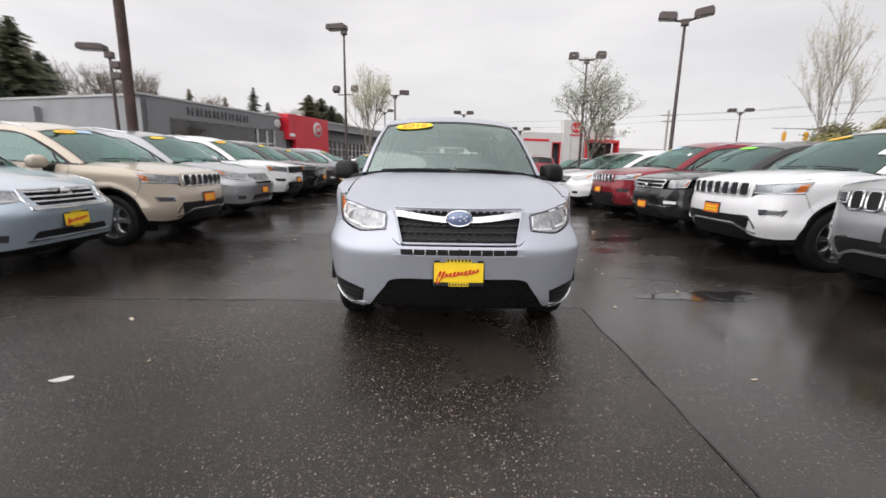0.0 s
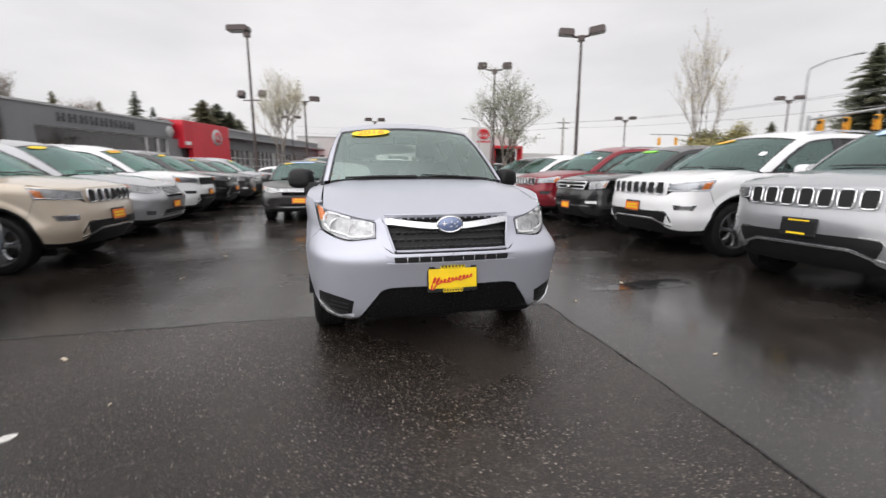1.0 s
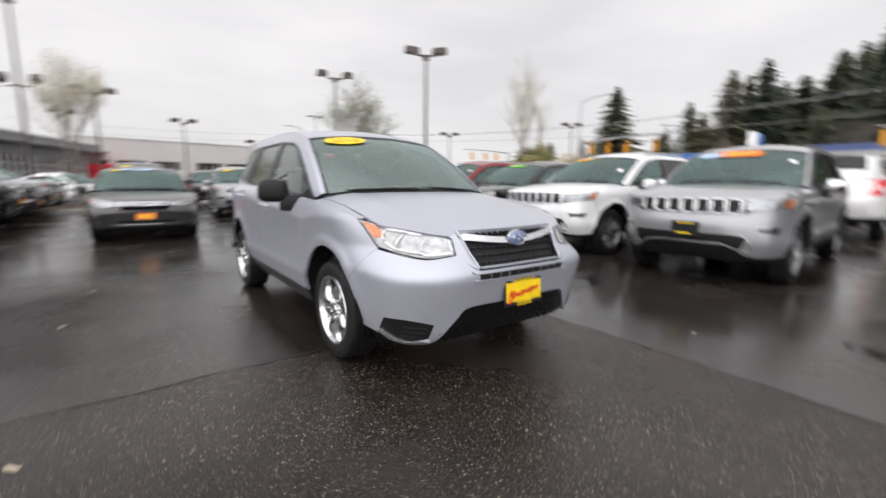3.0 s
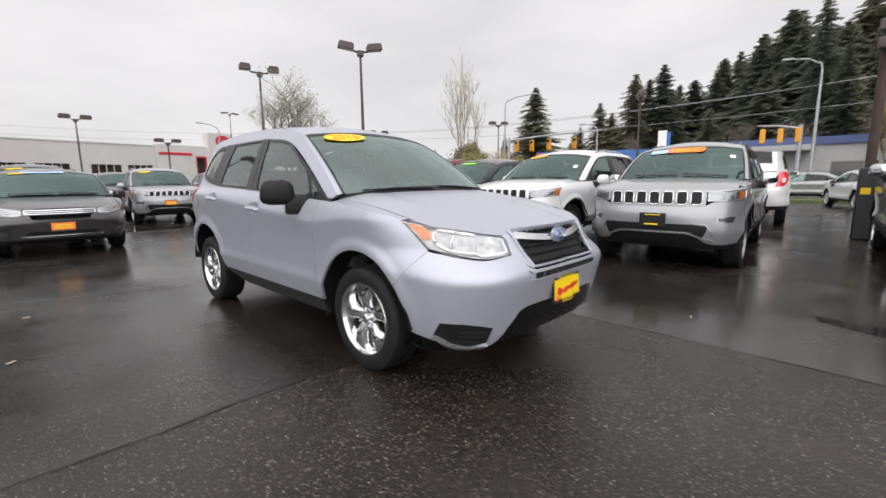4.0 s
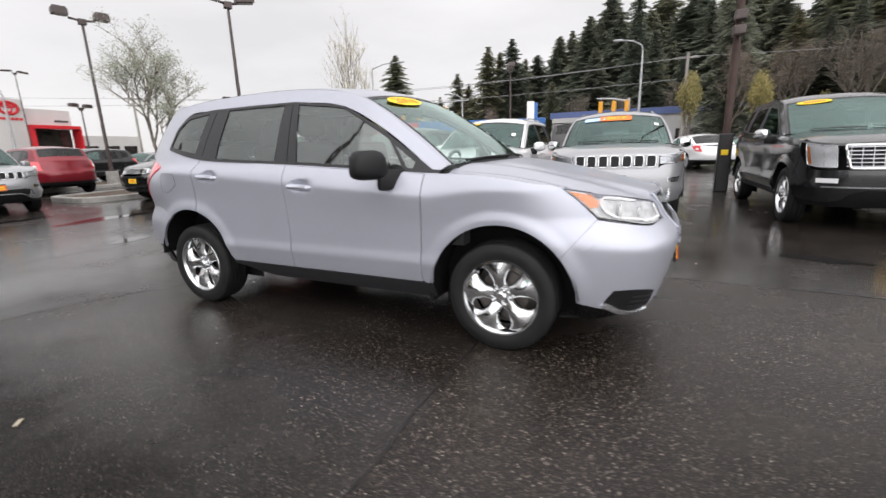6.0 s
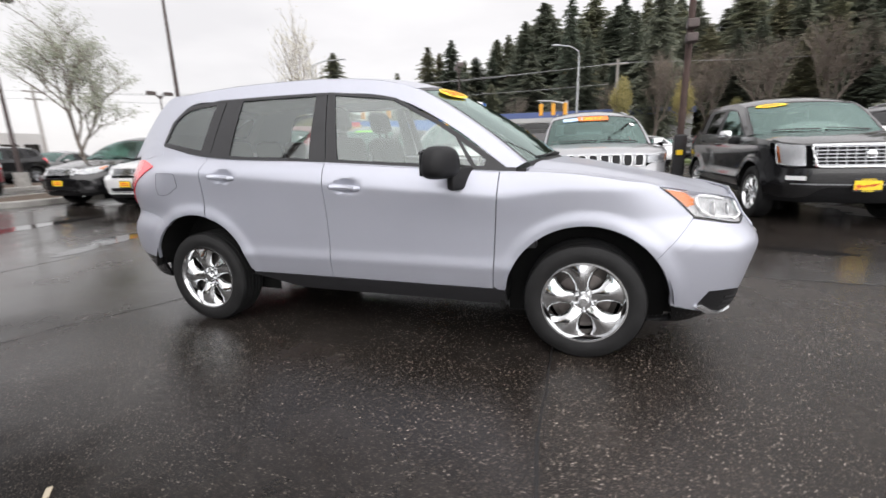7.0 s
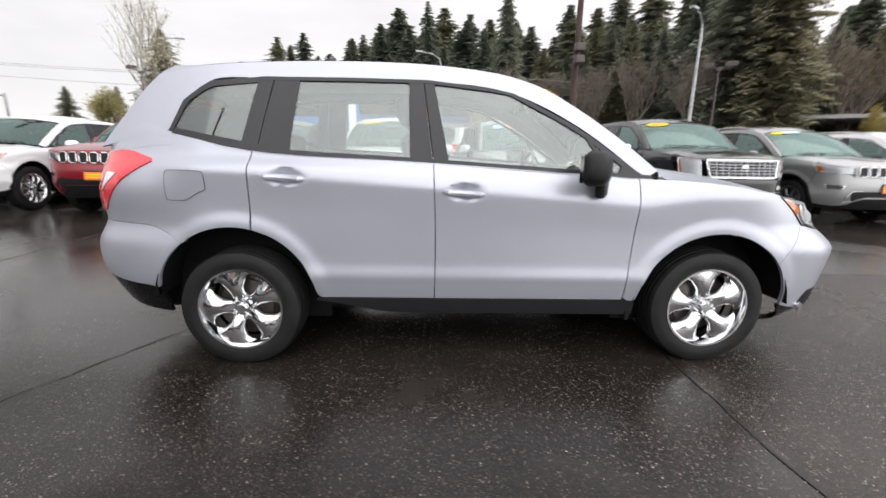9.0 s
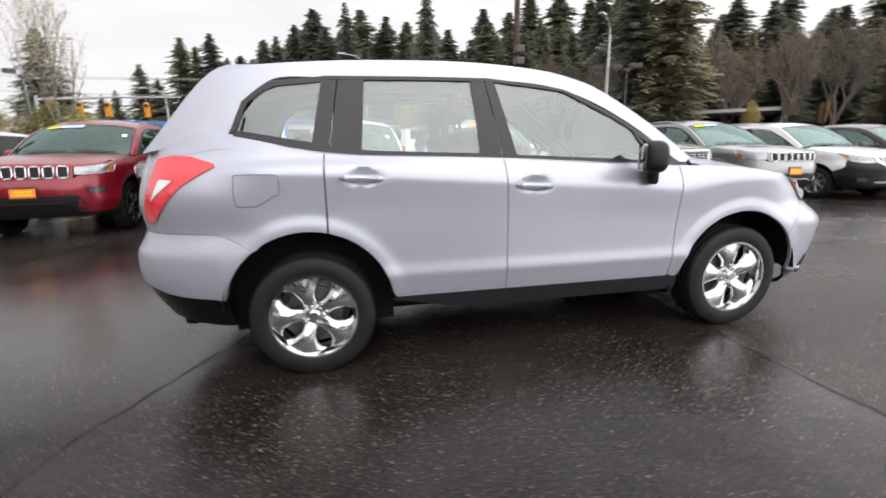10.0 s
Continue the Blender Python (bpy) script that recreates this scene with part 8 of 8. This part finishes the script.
U_SKIRT = ([("x", 1.74, 0.29), ("y", 0.6, 0.27), ("y", 0.3, 0.27), ("y", 0.001, 0.27)], [("x", 1.79, 0.36), ("y", 0.58, 0.35), ("y", 0.46, 0.44), ("y", 0.36, 0.48), ("y", 0.001, 0.485)])


def nose_band(paint_mat):
    """The painted band between grille, lamps and bonnet edge."""
    return ("nose_band", [("y", 0.001, 0.955), ("y", 0.4, 0.955), ("y", 0.6, 0.95), ("x", 1.73, 1.0)], [("y", 0.001, 0.992), ("y", 0.4, 0.985), ("y", 0.6, 0.972), ("x", 1.72, 1.014)], paint_mat, 0.0, 0.01)


def front_slots(paint_mat, plate="orange", chrome=True, dark=False):
    rim = M_CHROME if not dark else M_SATIN
    return dict(
        bumper=U_BUMPER, skirt=U_SKIRT, plate=(0.62, plate), skirt_mat=M_BLACK,
        grille=dict(kind="slots", y=0.51, z0=0.80, z1=0.968, sw=0.385, rim=rim, rim_r=0.009, off=0.004, panel=paint_mat, label="grille of seven upright slots with bright rims"),
        lamp=(([("y", 0.545, 0.852), ("y", 0.68, 0.852), ("x", 1.80, 0.872)], [("y", 0.545, 0.945), ("y", 0.68, 0.948), ("x", 1.73, 0.995)]), 12, 6,
              ([("x", 1.90, 0.868), ("x", 1.815, 0.880)], [("x", 1.86, 0.955), ("x", 1.755, 0.975)]), ((0.3, 0.5, 0.042), (0.6, 0.5, 0.04))),
        patches=[
            nose_band(paint_mat),
            ("lower_grille", [("y", 0.001, 0.485), ("y", 0.36, 0.485), ("y", 0.52, 0.42)], [("y", 0.001, 0.575), ("y", 0.40, 0.575), ("y", 0.56, 0.56)], M_BLACK, 0.004, 0.004),
            ("bright_lip", [("y", 0.001, 0.462), ("y", 0.36, 0.462), ("y", 0.52, 0.395), ("y", 0.60, 0.375)], [("y", 0.001, 0.478), ("y", 0.365, 0.478), ("y", 0.53, 0.412), ("y", 0.61, 0.388)], M_CHROME if chrome else M_BLACK, 0.012, 0.014),
            ("bright_lip", [("y", 0.42, 0.578), ("y", 0.54, 0.568), ("y", 0.60, 0.43)], [("y", 0.42, 0.588), ("y", 0.55, 0.580), ("y", 0.615, 0.44)], M_CHROME if chrome else M_BLACK, 0.010, 0.012),
            ("fog_bezel", [("y", 0.64, 0.60), ("y", 0.78, 0.60)], [("y", 0.63, 0.665), ("y", 0.80, 0.67)], M_CHROME if chrome else M_BLACK, 0.006, 0.008),
            ("fog_lamp", [("y", 0.66, 0.61), ("y", 0.77, 0.61)], [("y", 0.655, 0.655), ("y", 0.785, 0.658)], M_HOLE, 0.010, 0.006),
        ])


def front_bars(paint_mat, kind="bars", plate="orange", n=3, bar=M_CHROME, posts=0, y=0.42, yb=None, z0=0.72, z1=0.905, bar_r=0.012, badge=None, lower=True, extra=()):
    """Sloping nose with a barred grille."""
    g = dict(kind=kind, y=y, z0=z0, z1=z1, n=n, bar=bar, posts=posts, bar_r=bar_r, rim=bar, rim_r=0.012, label="dark grille with bright bars")
    if yb:
        g["yb"] = yb
    if badge:
        g["badge"] = badge
    pt = [("nose_trim", [("y", 0.345, 0.703), ("y", 0.40, 0.737), ("y", 0.455, 0.786), ("y", 0.462, 0.884)], [("y", 0.352, 0.722), ("y", 0.37, 0.78), ("y", 0.39, 0.85), ("y", 0.425, 0.90)], paint_mat, 0.0, 0.012)]
    if lower:
        pt += [("lower_grille", [("y", 0.001, 0.40), ("y", 0.45, 0.40)], [("y", 0.001, 0.475), ("y", 0.40, 0.475)], M_BLACK, 0.006, 0.004),
               ("bright_lip", [("y", 0.001, 0.375), ("y", 0.50, 0.375)], [("y", 0.001, 0.392), ("y", 0.49, 0.392)], bar, 0.014, 0.014),
               ("fog_lamp", [("y", 0.62, 0.40), ("y", 0.74, 0.41)], [("y", 0.62, 0.47), ("y", 0.75, 0.48)], M_HOLE, 0.006, 0.006)]
    return dict(bumper=([("x", 1.664, 0.62), ("x", 1.725, 0.50), ("x", 1.748, 0.42), ("x", 1.76, 0.35), ("y", 0.72, 0.32), ("y", 0.4, 0.33), ("y", 0.001, 0.335)], BUMPER[1]),
                skirt=([("x", 1.74, 0.26), ("y", 0.6, 0.24), ("y", 0.001, 0.25)], [("x", 1.78, 0.35), ("y", 0.6, 0.34), ("y", 0.001, 0.345)]),
                plate=(0.56, plate), grille=g, lamp=FRONT_WING["lamp"], patches=pt + list(extra))


def front_tall(paint_mat, n=5, posts=3, bar=M_CHROME, plate="yellow", bar_r=0.0105, lamps="tall"):
    """Upright nose with a big bright grille and tall lamps."""
    d = front_slots(paint_mat, plate)
    zl = 0.72 if lamps == "tall" else 0.83
    d["bumper"] = (U_BUMPER[0], [("x", 1.80, 0.855), ("y", 0.78, zl - 0.02), ("y", 0.55, zl - 0.03), ("y", 0.3, zl - 0.03), ("y", 0.001, zl - 0.03)])
    d["grille"] = dict(kind="bars", y=0.55, yb=0.50, z0=zl - 0.01, z1=0.955, n=n, posts=posts, bar=bar, bar_r=bar_r, rim=M_CHROME, rim_r=0.016, badge=(0, 0.85, 0.06, 0.05, M_CHROME), label="large bright grille of crossed bars")
    d["lamp"] = (([("y", 0.60, zl), ("y", 0.72, zl), ("x", 1.92, zl + 0.02)], [("y", 0.61, 0.955), ("y", 0.72, 0.958), ("x", 1.86, 0.985)]), 12, 6,
                 ([("x", 1.96, zl + 0.03), ("x", 1.93, zl + 0.03)], [("x", 1.91, 0.94), ("x", 1.885, 0.95)]), ((0.3, 0.3, 0.05), (0.3, 0.7, 0.045)))
    d["patches"] = [nose_band(paint_mat),
                    ("bright_lip", [("y", 0.001, 0.50), ("y", 0.7, 0.50)], [("y", 0.001, 0.512), ("y", 0.7, 0.512)], bar, 0.012, 0.012),
                    ("fog_lamp", [("y", 0.58, 0.55), ("y", 0.74, 0.55)], [("y", 0.58, 0.60), ("y", 0.74, 0.60)], M_CLEARLENS, 0.008, 0.008)]
    d["plate"] = (0.50, plate)
    return d


def common(paint_mat, front, gl=None, gr=None, **kw):
    d = dict(paint=paint_mat, front=front, dlo=kw.pop("dlo", None) or pane_list(gl or M_GLASS_GREEN, gr or M_GLASS_DARK), glass_f=M_GLASS_GREEN, glass_r=M_GLASS_DARK, q=kw.pop("q", 0.9), mirror_k=0.95, mirror_mat=paint_mat)
    d.update(kw)
    return d


BOXY = dict(lean=0.22, curl=0.16,
            RL=[(0.95, 1.10, 0.13, 0.04), (0.74, 1.265, 0.11, 0.05), (0.52, 1.43, 0.09, 0.055), (0.34, 1.535, 0.06, 0.06), (0.1, 1.60, 0.03, 0.07), (-0.4, 1.635, 0, 0.065), (-1.2, 1.63, 0, 0.06), (-1.8, 1.60, -0.03, 0.055), (-1.95, 1.575, -0.06, 0.05), (-2.06, 1.33, -0.09, 0.03), (-2.12, 1.17, -0.10, 0.0)],
            WL=[(0.90, 1.06), (0.51, 1.31), (0.14, 1.476), (-0.3, 1.524), (-1.0, 1.525), (-1.2, 1.52), (-1.70, 1.50), (-1.80, 1.20)])
BOXY_DLO = pane_list(M_GLASS_GREEN, M_GLASS_DARK)
BOXY_DLO[0] = ([(-1.155, 1.17), (-1.40, 1.19), (-1.78, 1.20)], [(-1.15, 1.512), (-1.40, 1.51), (-1.69, 1.495)], M_GLASS_DARK, "quarter_window", -0.004)
BOXY_DLO[1] = ([(-1.78, 1.19), (-1.16, 1.168)], [(-1.78, 1.21), (-1.16, 1.19)], M_SATIN, "window_surround", 0.002)
BOXY_DLO[2] = ([(-1.80, 1.20), (-1.75, 1.40), (-1.69, 1.50)], [(-1.77, 1.21), (-1.72, 1.40), (-1.67, 1.48)], M_SATIN, "window_surround", 0.002)

SALOON = dict(
    belt=[(-2.3, 1.08), (-2.05, 1.12), (-1.7, 1.165), (-1.16, 1.155), (-0.33, 1.122), (0.32, 1.088), (0.88, 1.055), (1.05, 1.055), (1.35, 1.03), (1.70, 0.965), (2.0, 0.9)],
    RL=[(0.97, 1.10, 0.13, 0.04), (0.72, 1.27, 0.12, 0.05), (0.42, 1.45, 0.09, 0.06), (0.15, 1.55, 0.05, 0.075), (-0.2, 1.60, 0.0, 0.085), (-0.6, 1.61, 0, 0.085), (-0.9, 1.59, 0, 0.08), (-1.1, 1.545, -0.03, 0.07), (-1.4, 1.37, -0.08, 0.05), (-1.75, 1.17, -0.10, 0.02)],
    rear_top=7, rear_cut=0.92, deck=-1.72,
    WL=[(0.90, 1.06), (0.51, 1.31), (0.14, 1.466), (-0.3, 1.514), (-0.7, 1.50), (-1.0, 1.44), (-1.25, 1.31), (-1.55, 1.17)], belt_x=[-1.55, -1.16, -0.33, 0.32, 0.93])


def saloon_dlo(g, gr):
    d = pane_list(g, gr)
    return [
        ([(-1.07, 1.155), (-0.38, 1.125)], [(-0.96, 1.44), (-0.40, 1.508)], gr, "rear_side_window", -0.004),
        ([(-1.50, 1.17), (-1.10, 1.158)], [(-1.28, 1.30), (-0.98, 1.43)], M_SATIN, "rear_pillar_glass", 0.0),
    ] + d[6:8] + [([(-0.18, 1.112), (0.2, 1.095), (0.70, 1.066)], [(-0.27, 1.508), (0.13, 1.462), (0.565, 1.275)], g, "front_side_window", -0.004)] + d[9:11]


K_UP = {**UPRIGHT}


def kind_suv(p, **kw):
    fr = kw.pop("front", None) or front_slots(p, kw.pop("plate", "orange"), kw.pop("chrome", True), kw.pop("dark", False))
    return morph(1.4575, -1.4575, 2.40, -2.42, 0.965, 1.17, 1.80, 0.385, {**K_UP, **common(p, fr, clad=M_BLACK, lip=0.03, rails=M_SILVERTRIM, lamp_mat=M_ALLOY, **wheel_kind(kw.pop("wk", "suv"), kw.pop("wn", 7), kw.pop("wh", 9), kw.pop("wm", M_SUVALLOY), 0.006)), **kw})


def kind_small_suv(p, **kw):
    fr = front_slots(p, kw.pop("plate", "orange"))
    return morph(1.3175, -1.3175, 2.17, -2.28, 0.905, 1.10, 1.67, 0.35, {**K_UP, **common(p, fr, clad=M_BLACK, lip=0.025, rails=M_SILVERTRIM, **wheel_kind("small_suv", 5, 14, M_ALLOY, 0.01)), **kw})


def kind_minivan(p, **kw):
    fr = front_bars(p, n=6, plate="orange", bar_r=0.009, y=0.36, z0=0.74, z1=0.89)
    return morph(1.54, -1.54, 2.50, -2.65, 0.99, 1.12, 1.75, 0.345, {**BOXY, **common(p, fr, dlo=BOXY_DLO, rails=M_SILVERTRIM, mirror_mat=M_CHROME, lean=0.27, curl=0.2, **wheel_kind("van", 7, 10, M_ALLOY)), **kw})


def kind_wagon(p, **kw):
    fr = front_bars(p, n=4, plate="yellow", bar_r=0.013, y=0.44, z0=0.70, z1=0.895, badge=(0, 0.86, 0.07, 0.042, M_CHROME))
    return morph(1.37, -1.37, 2.33, -2.46, 0.91, 1.06, 1.66, 0.35, common(p, fr, clad=M_GREYCLAD, rails=M_GREYCLAD, **wheel_kind("wagon", 5, 14, M_ALLOY), **kw))


def kind_cross(p, **kw):
    fr = front_tall(p, n=1, posts=0, bar=M_CHROME, plate="orange", bar_r=0.02, lamps="low")
    return morph(1.445, -1.445, 2.38, -2.50, 0.93, 1.12, 1.71, 0.36, {**K_UP, **common(p, fr, **wheel_kind("cross", 5, 12, M_ALLOY)), **kw})


def kind_luxury(p, **kw):
    fr = front_bars(p, n=9, plate=kw.pop("plate", "plain"), bar_r=0.006, y=0.44, z0=0.76, z1=0.895, bar=M_CHROME)
    return morph(1.42, -1.42, 2.40, -2.43, 0.965, 1.10, 1.68, 0.38, common(p, fr, **wheel_kind("lux", 10, 6, M_CHROME), **kw))


def kind_saloon(p, **kw):
    fr = front_bars(p, n=1, plate="orange", bar_r=0.012, y=0.42, z0=0.80, z1=0.87, bar=M_CHROME, kind="bars")
    return morph(1.37, -1.37, 2.35, -2.53, 0.935, 0.96, 1.49, 0.335, {**SALOON, **common(p, fr, dlo=saloon_dlo(M_GLASS_GREEN, M_GLASS_DARK), mirror_mat=p, **wheel_kind("saloon", 7, 9, M_ALLOY)), **kw})


def kind_big_suv(p, **kw):
    fr = front_tall(p, n=6, posts=6, bar=M_ALLOY, bar_r=0.008)
    return morph(1.475, -1.475, 2.50, -2.65, 1.0, 1.26, 1.91, 0.40, {**K_UP, **BOXY, **common(p, fr, dlo=BOXY_DLO, mirror_mat=M_CHROME, lamp_mat=M_CLEARLENS, arch_gap=0.06, **wheel_kind("big", 7, 10, M_CHROME)), **kw})


# ---- the row along the far side of the aisle ----
ROW_R, ROW_L, LOT = "cars parked nose-in facing the aisle", "cars parked along the showroom side", "cars standing further down the lot"
c = place(kind_suv(P_SILVER, plate="dark", mirror_mat=M_CHROME), 5.95, 3.55, 186, "bright silver sport-utility car with chrome-rimmed seven-slot grille", ROW_R)
sticker(c, 0.02, 0.84, 0.52, 0.19, M_ORANGE, "2017", "card", M_YELLOW)
sticker(c, 0.48, 0.84, 0.34, 0.15, M_BLUECARD, kind="card")
sticker(c, -0.78, 0.62, 0.07, 0.09, M_WHITECARD, kind="card")
c = place(kind_suv(P_WHITE), 6.05, 5.98, 182, "white sport-utility car with seven-slot grille and orange dealer plate", ROW_R)
sticker(c, 0.5, 0.92, 0.42, 0.11, M_YELLOW, kind="oval", text_mat=M_ORANGE)
sticker(c, -0.75, 0.45, 0.08, 0.10, M_WHITECARD, kind="card")
c = place(kind_cross(P_BLACKP), 6.15, 8.35, 182, "black crossover with chrome crossbar grille and green windscreen card", ROW_R)
sticker(c, 0.0, 0.9, 0.42, 0.09, M_GREENCARD, kind="card")
c = place(kind_suv(P_REDP, wm=M_DARKALLOY, wk="suv_dark", chrome=False), 6.04, 10.5, 184, "dark red sport-utility car with dark wheels", ROW_R)
sticker(c, 0.6, 0.9, 0.26, 0.10, M_YELLOW, kind="oval")
sticker(c, 0.25, 0.9, 0.36, 0.10, M_BLUECARD, kind="card")
sticker(c, -0.8, 0.6, 0.07, 0.09, M_WHITECARD, kind="card")
place(kind_luxury(P_WHITE), 5.83, 13.1, 184, "white crossover with fine-barred wing grille and chrome wheels", ROW_R)
c = place(kind_luxury(P_BLACKP, plate="plain"), 5.95, 15.5, 184, "black crossover with yellow dealer plate", ROW_R)
c = place(kind_big_suv(P_BLACKP), 6.45, 0.25, 184, "black full-size sport-utility car with large chrome grille", ROW_R)
sticker(c, 0.55, 0.9, 0.44, 0.13, M_YELLOW, kind="oval", text_mat=M_ORANGE)
c = place(kind_suv(P_GREY), 6.5, -2.3, 184, "mid-grey sport-utility car with seven-slot grille", ROW_R)
sticker(c, 0.62, 0.9, 0.30, 0.11, M_YELLOW, kind="oval")
sticker(c, 0.28, 0.9, 0.34, 0.10, M_BLUECARD, kind="card")
place(kind_minivan(P_WHITE, bumper_paint=M_BLACK, mirror_mat=M_BLACK), 6.7, -5.0, 184, "white delivery van with black plastic bumper", ROW_R)
place(kind_cross(P_CHAR), 6.7, -7.6, 184, "charcoal crossover beside the white van", ROW_R)

# ---- the row along the showroom side ----
c = place(kind_wagon(P_SKY), -6.17, 4.5, 0, "pale blue estate car with grey cladding and yellow dealer plate", ROW_L)
c = place(kind_small_suv(P_TAN), -5.78, 6.65, 0, "sand-coloured small sport-utility car with seven-slot grille", ROW_L)
sticker(c, 0.5, 0.9, 0.34, 0.11, M_YELLOW, kind="oval", text_mat=M_ORANGE)
sticker(c, 0.12, 0.9, 0.3, 0.09, M_BLUECARD, kind="card")
c = place(kind_minivan(P_STEEL), -6.38, 9.45, 0, "blue-grey people carrier with chrome mirrors", ROW_L)
sticker(c, 0.5, 0.9, 0.40, 0.11, M_YELLOW, kind="oval")
c = place(kind_suv(P_WHITE, chrome=False, dark=True), -6.5, 12.3, 0, "white sport-utility car with black grille slots", ROW_L)
sticker(c, 0.45, 0.9, 0.42, 0.12, M_YELLOW, kind="card", text_mat=M_ORANGE)
c = place(kind_suv(P_BLACKP), -6.5, 14.9, 0, "black sport-utility car in the showroom row", ROW_L)
sticker(c, 0.4, 0.9, 0.36, 0.11, M_YELLOW, kind="oval")
c = place(kind_cross(P_CHAR), -6.5, 17.4, 0, "charcoal crossover in the showroom row", ROW_L)
sticker(c, 0.4, 0.9, 0.36, 0.11, M_YELLOW, kind="oval")
place(kind_luxury(P_CHAR), -6.5, 19.9, 0, "dark grey crossover in the showroom row", ROW_L)
c = place(kind_suv(P_SILVER), -6.5, 22.4, 0, "silver sport-utility car in the showroom row", ROW_L)
sticker(c, 0.4, 0.9, 0.36, 0.11, M_YELLOW, kind="oval")
place(kind_saloon(P_WHITE), -6.3, 25.0, 0, "white saloon in the showroom row", ROW_L)
place(kind_saloon(P_WHITE), -4.6, 28.5, -35, "white saloon parked at the end of the showroom row", ROW_L)

# ---- cars standing in the lot behind ----
c = place(kind_saloon(P_CHAR), -1.72, 12.87, -90, "charcoal saloon with chrome nose strip and orange plate", LOT)
sticker(c, 0.1, 0.9, 0.62, 0.09, M_BLUECARD, kind="card")
sticker(c, 0.55, 0.9, 0.28, 0.09, M_YELLOW, kind="card")
c = place(kind_suv(P_CHAR), -1.75, 19.6, -90, "dark sport-utility car behind the charcoal saloon", LOT)
sticker(c, 0.5, 0.9, 0.42, 0.11, M_YELLOW, kind="oval")
c = place(kind_small_suv(P_SILVER), 1.15, 17.9, -94, "silver small sport-utility car with orange plate", LOT)
sticker(c, 0.5, 0.9, 0.34, 0.11, M_YELLOW, kind="oval")
place(kind_luxury(P_REDP), 4.6, 23.2, 88, "red crossover standing with its tail to the aisle", LOT)
place(kind_luxury(P_BLACKP), 1.2, 25.5, -90, "black crossover further down the lot", LOT)
place(kind_small_suv(P_WHITE), 3.4, 29.0, -80, "white small sport-utility car further down the lot", LOT)
place(kind_saloon(P_GREY), 12.6, 31.0, 200, "grey saloon beyond the planted island", LOT)
place(kind_cross(P_BLACKP), 8.6, 29.0, 190, "black crossover beyond the planted island", LOT)
place(kind_big_suv(P_WHITE), 12.9, 4.1, 8, "white boxy off-road car behind the silver one", LOT)
place(kind_saloon(P_WHITE), 20.5, 1.6, 20, "white saloon at the back of the lot", LOT)
place(kind_big_suv(P_CHAR), 13.2, 5.4, 5, "dark pickup-sized car behind the white one", LOT)
place(kind_saloon(P_GREY), 27.0, 4.5, 100, "grey saloon parked by the road", LOT)
place(kind_saloon(P_CHAR), 28.5, -1.0, 95, "charcoal saloon parked by the road", LOT)
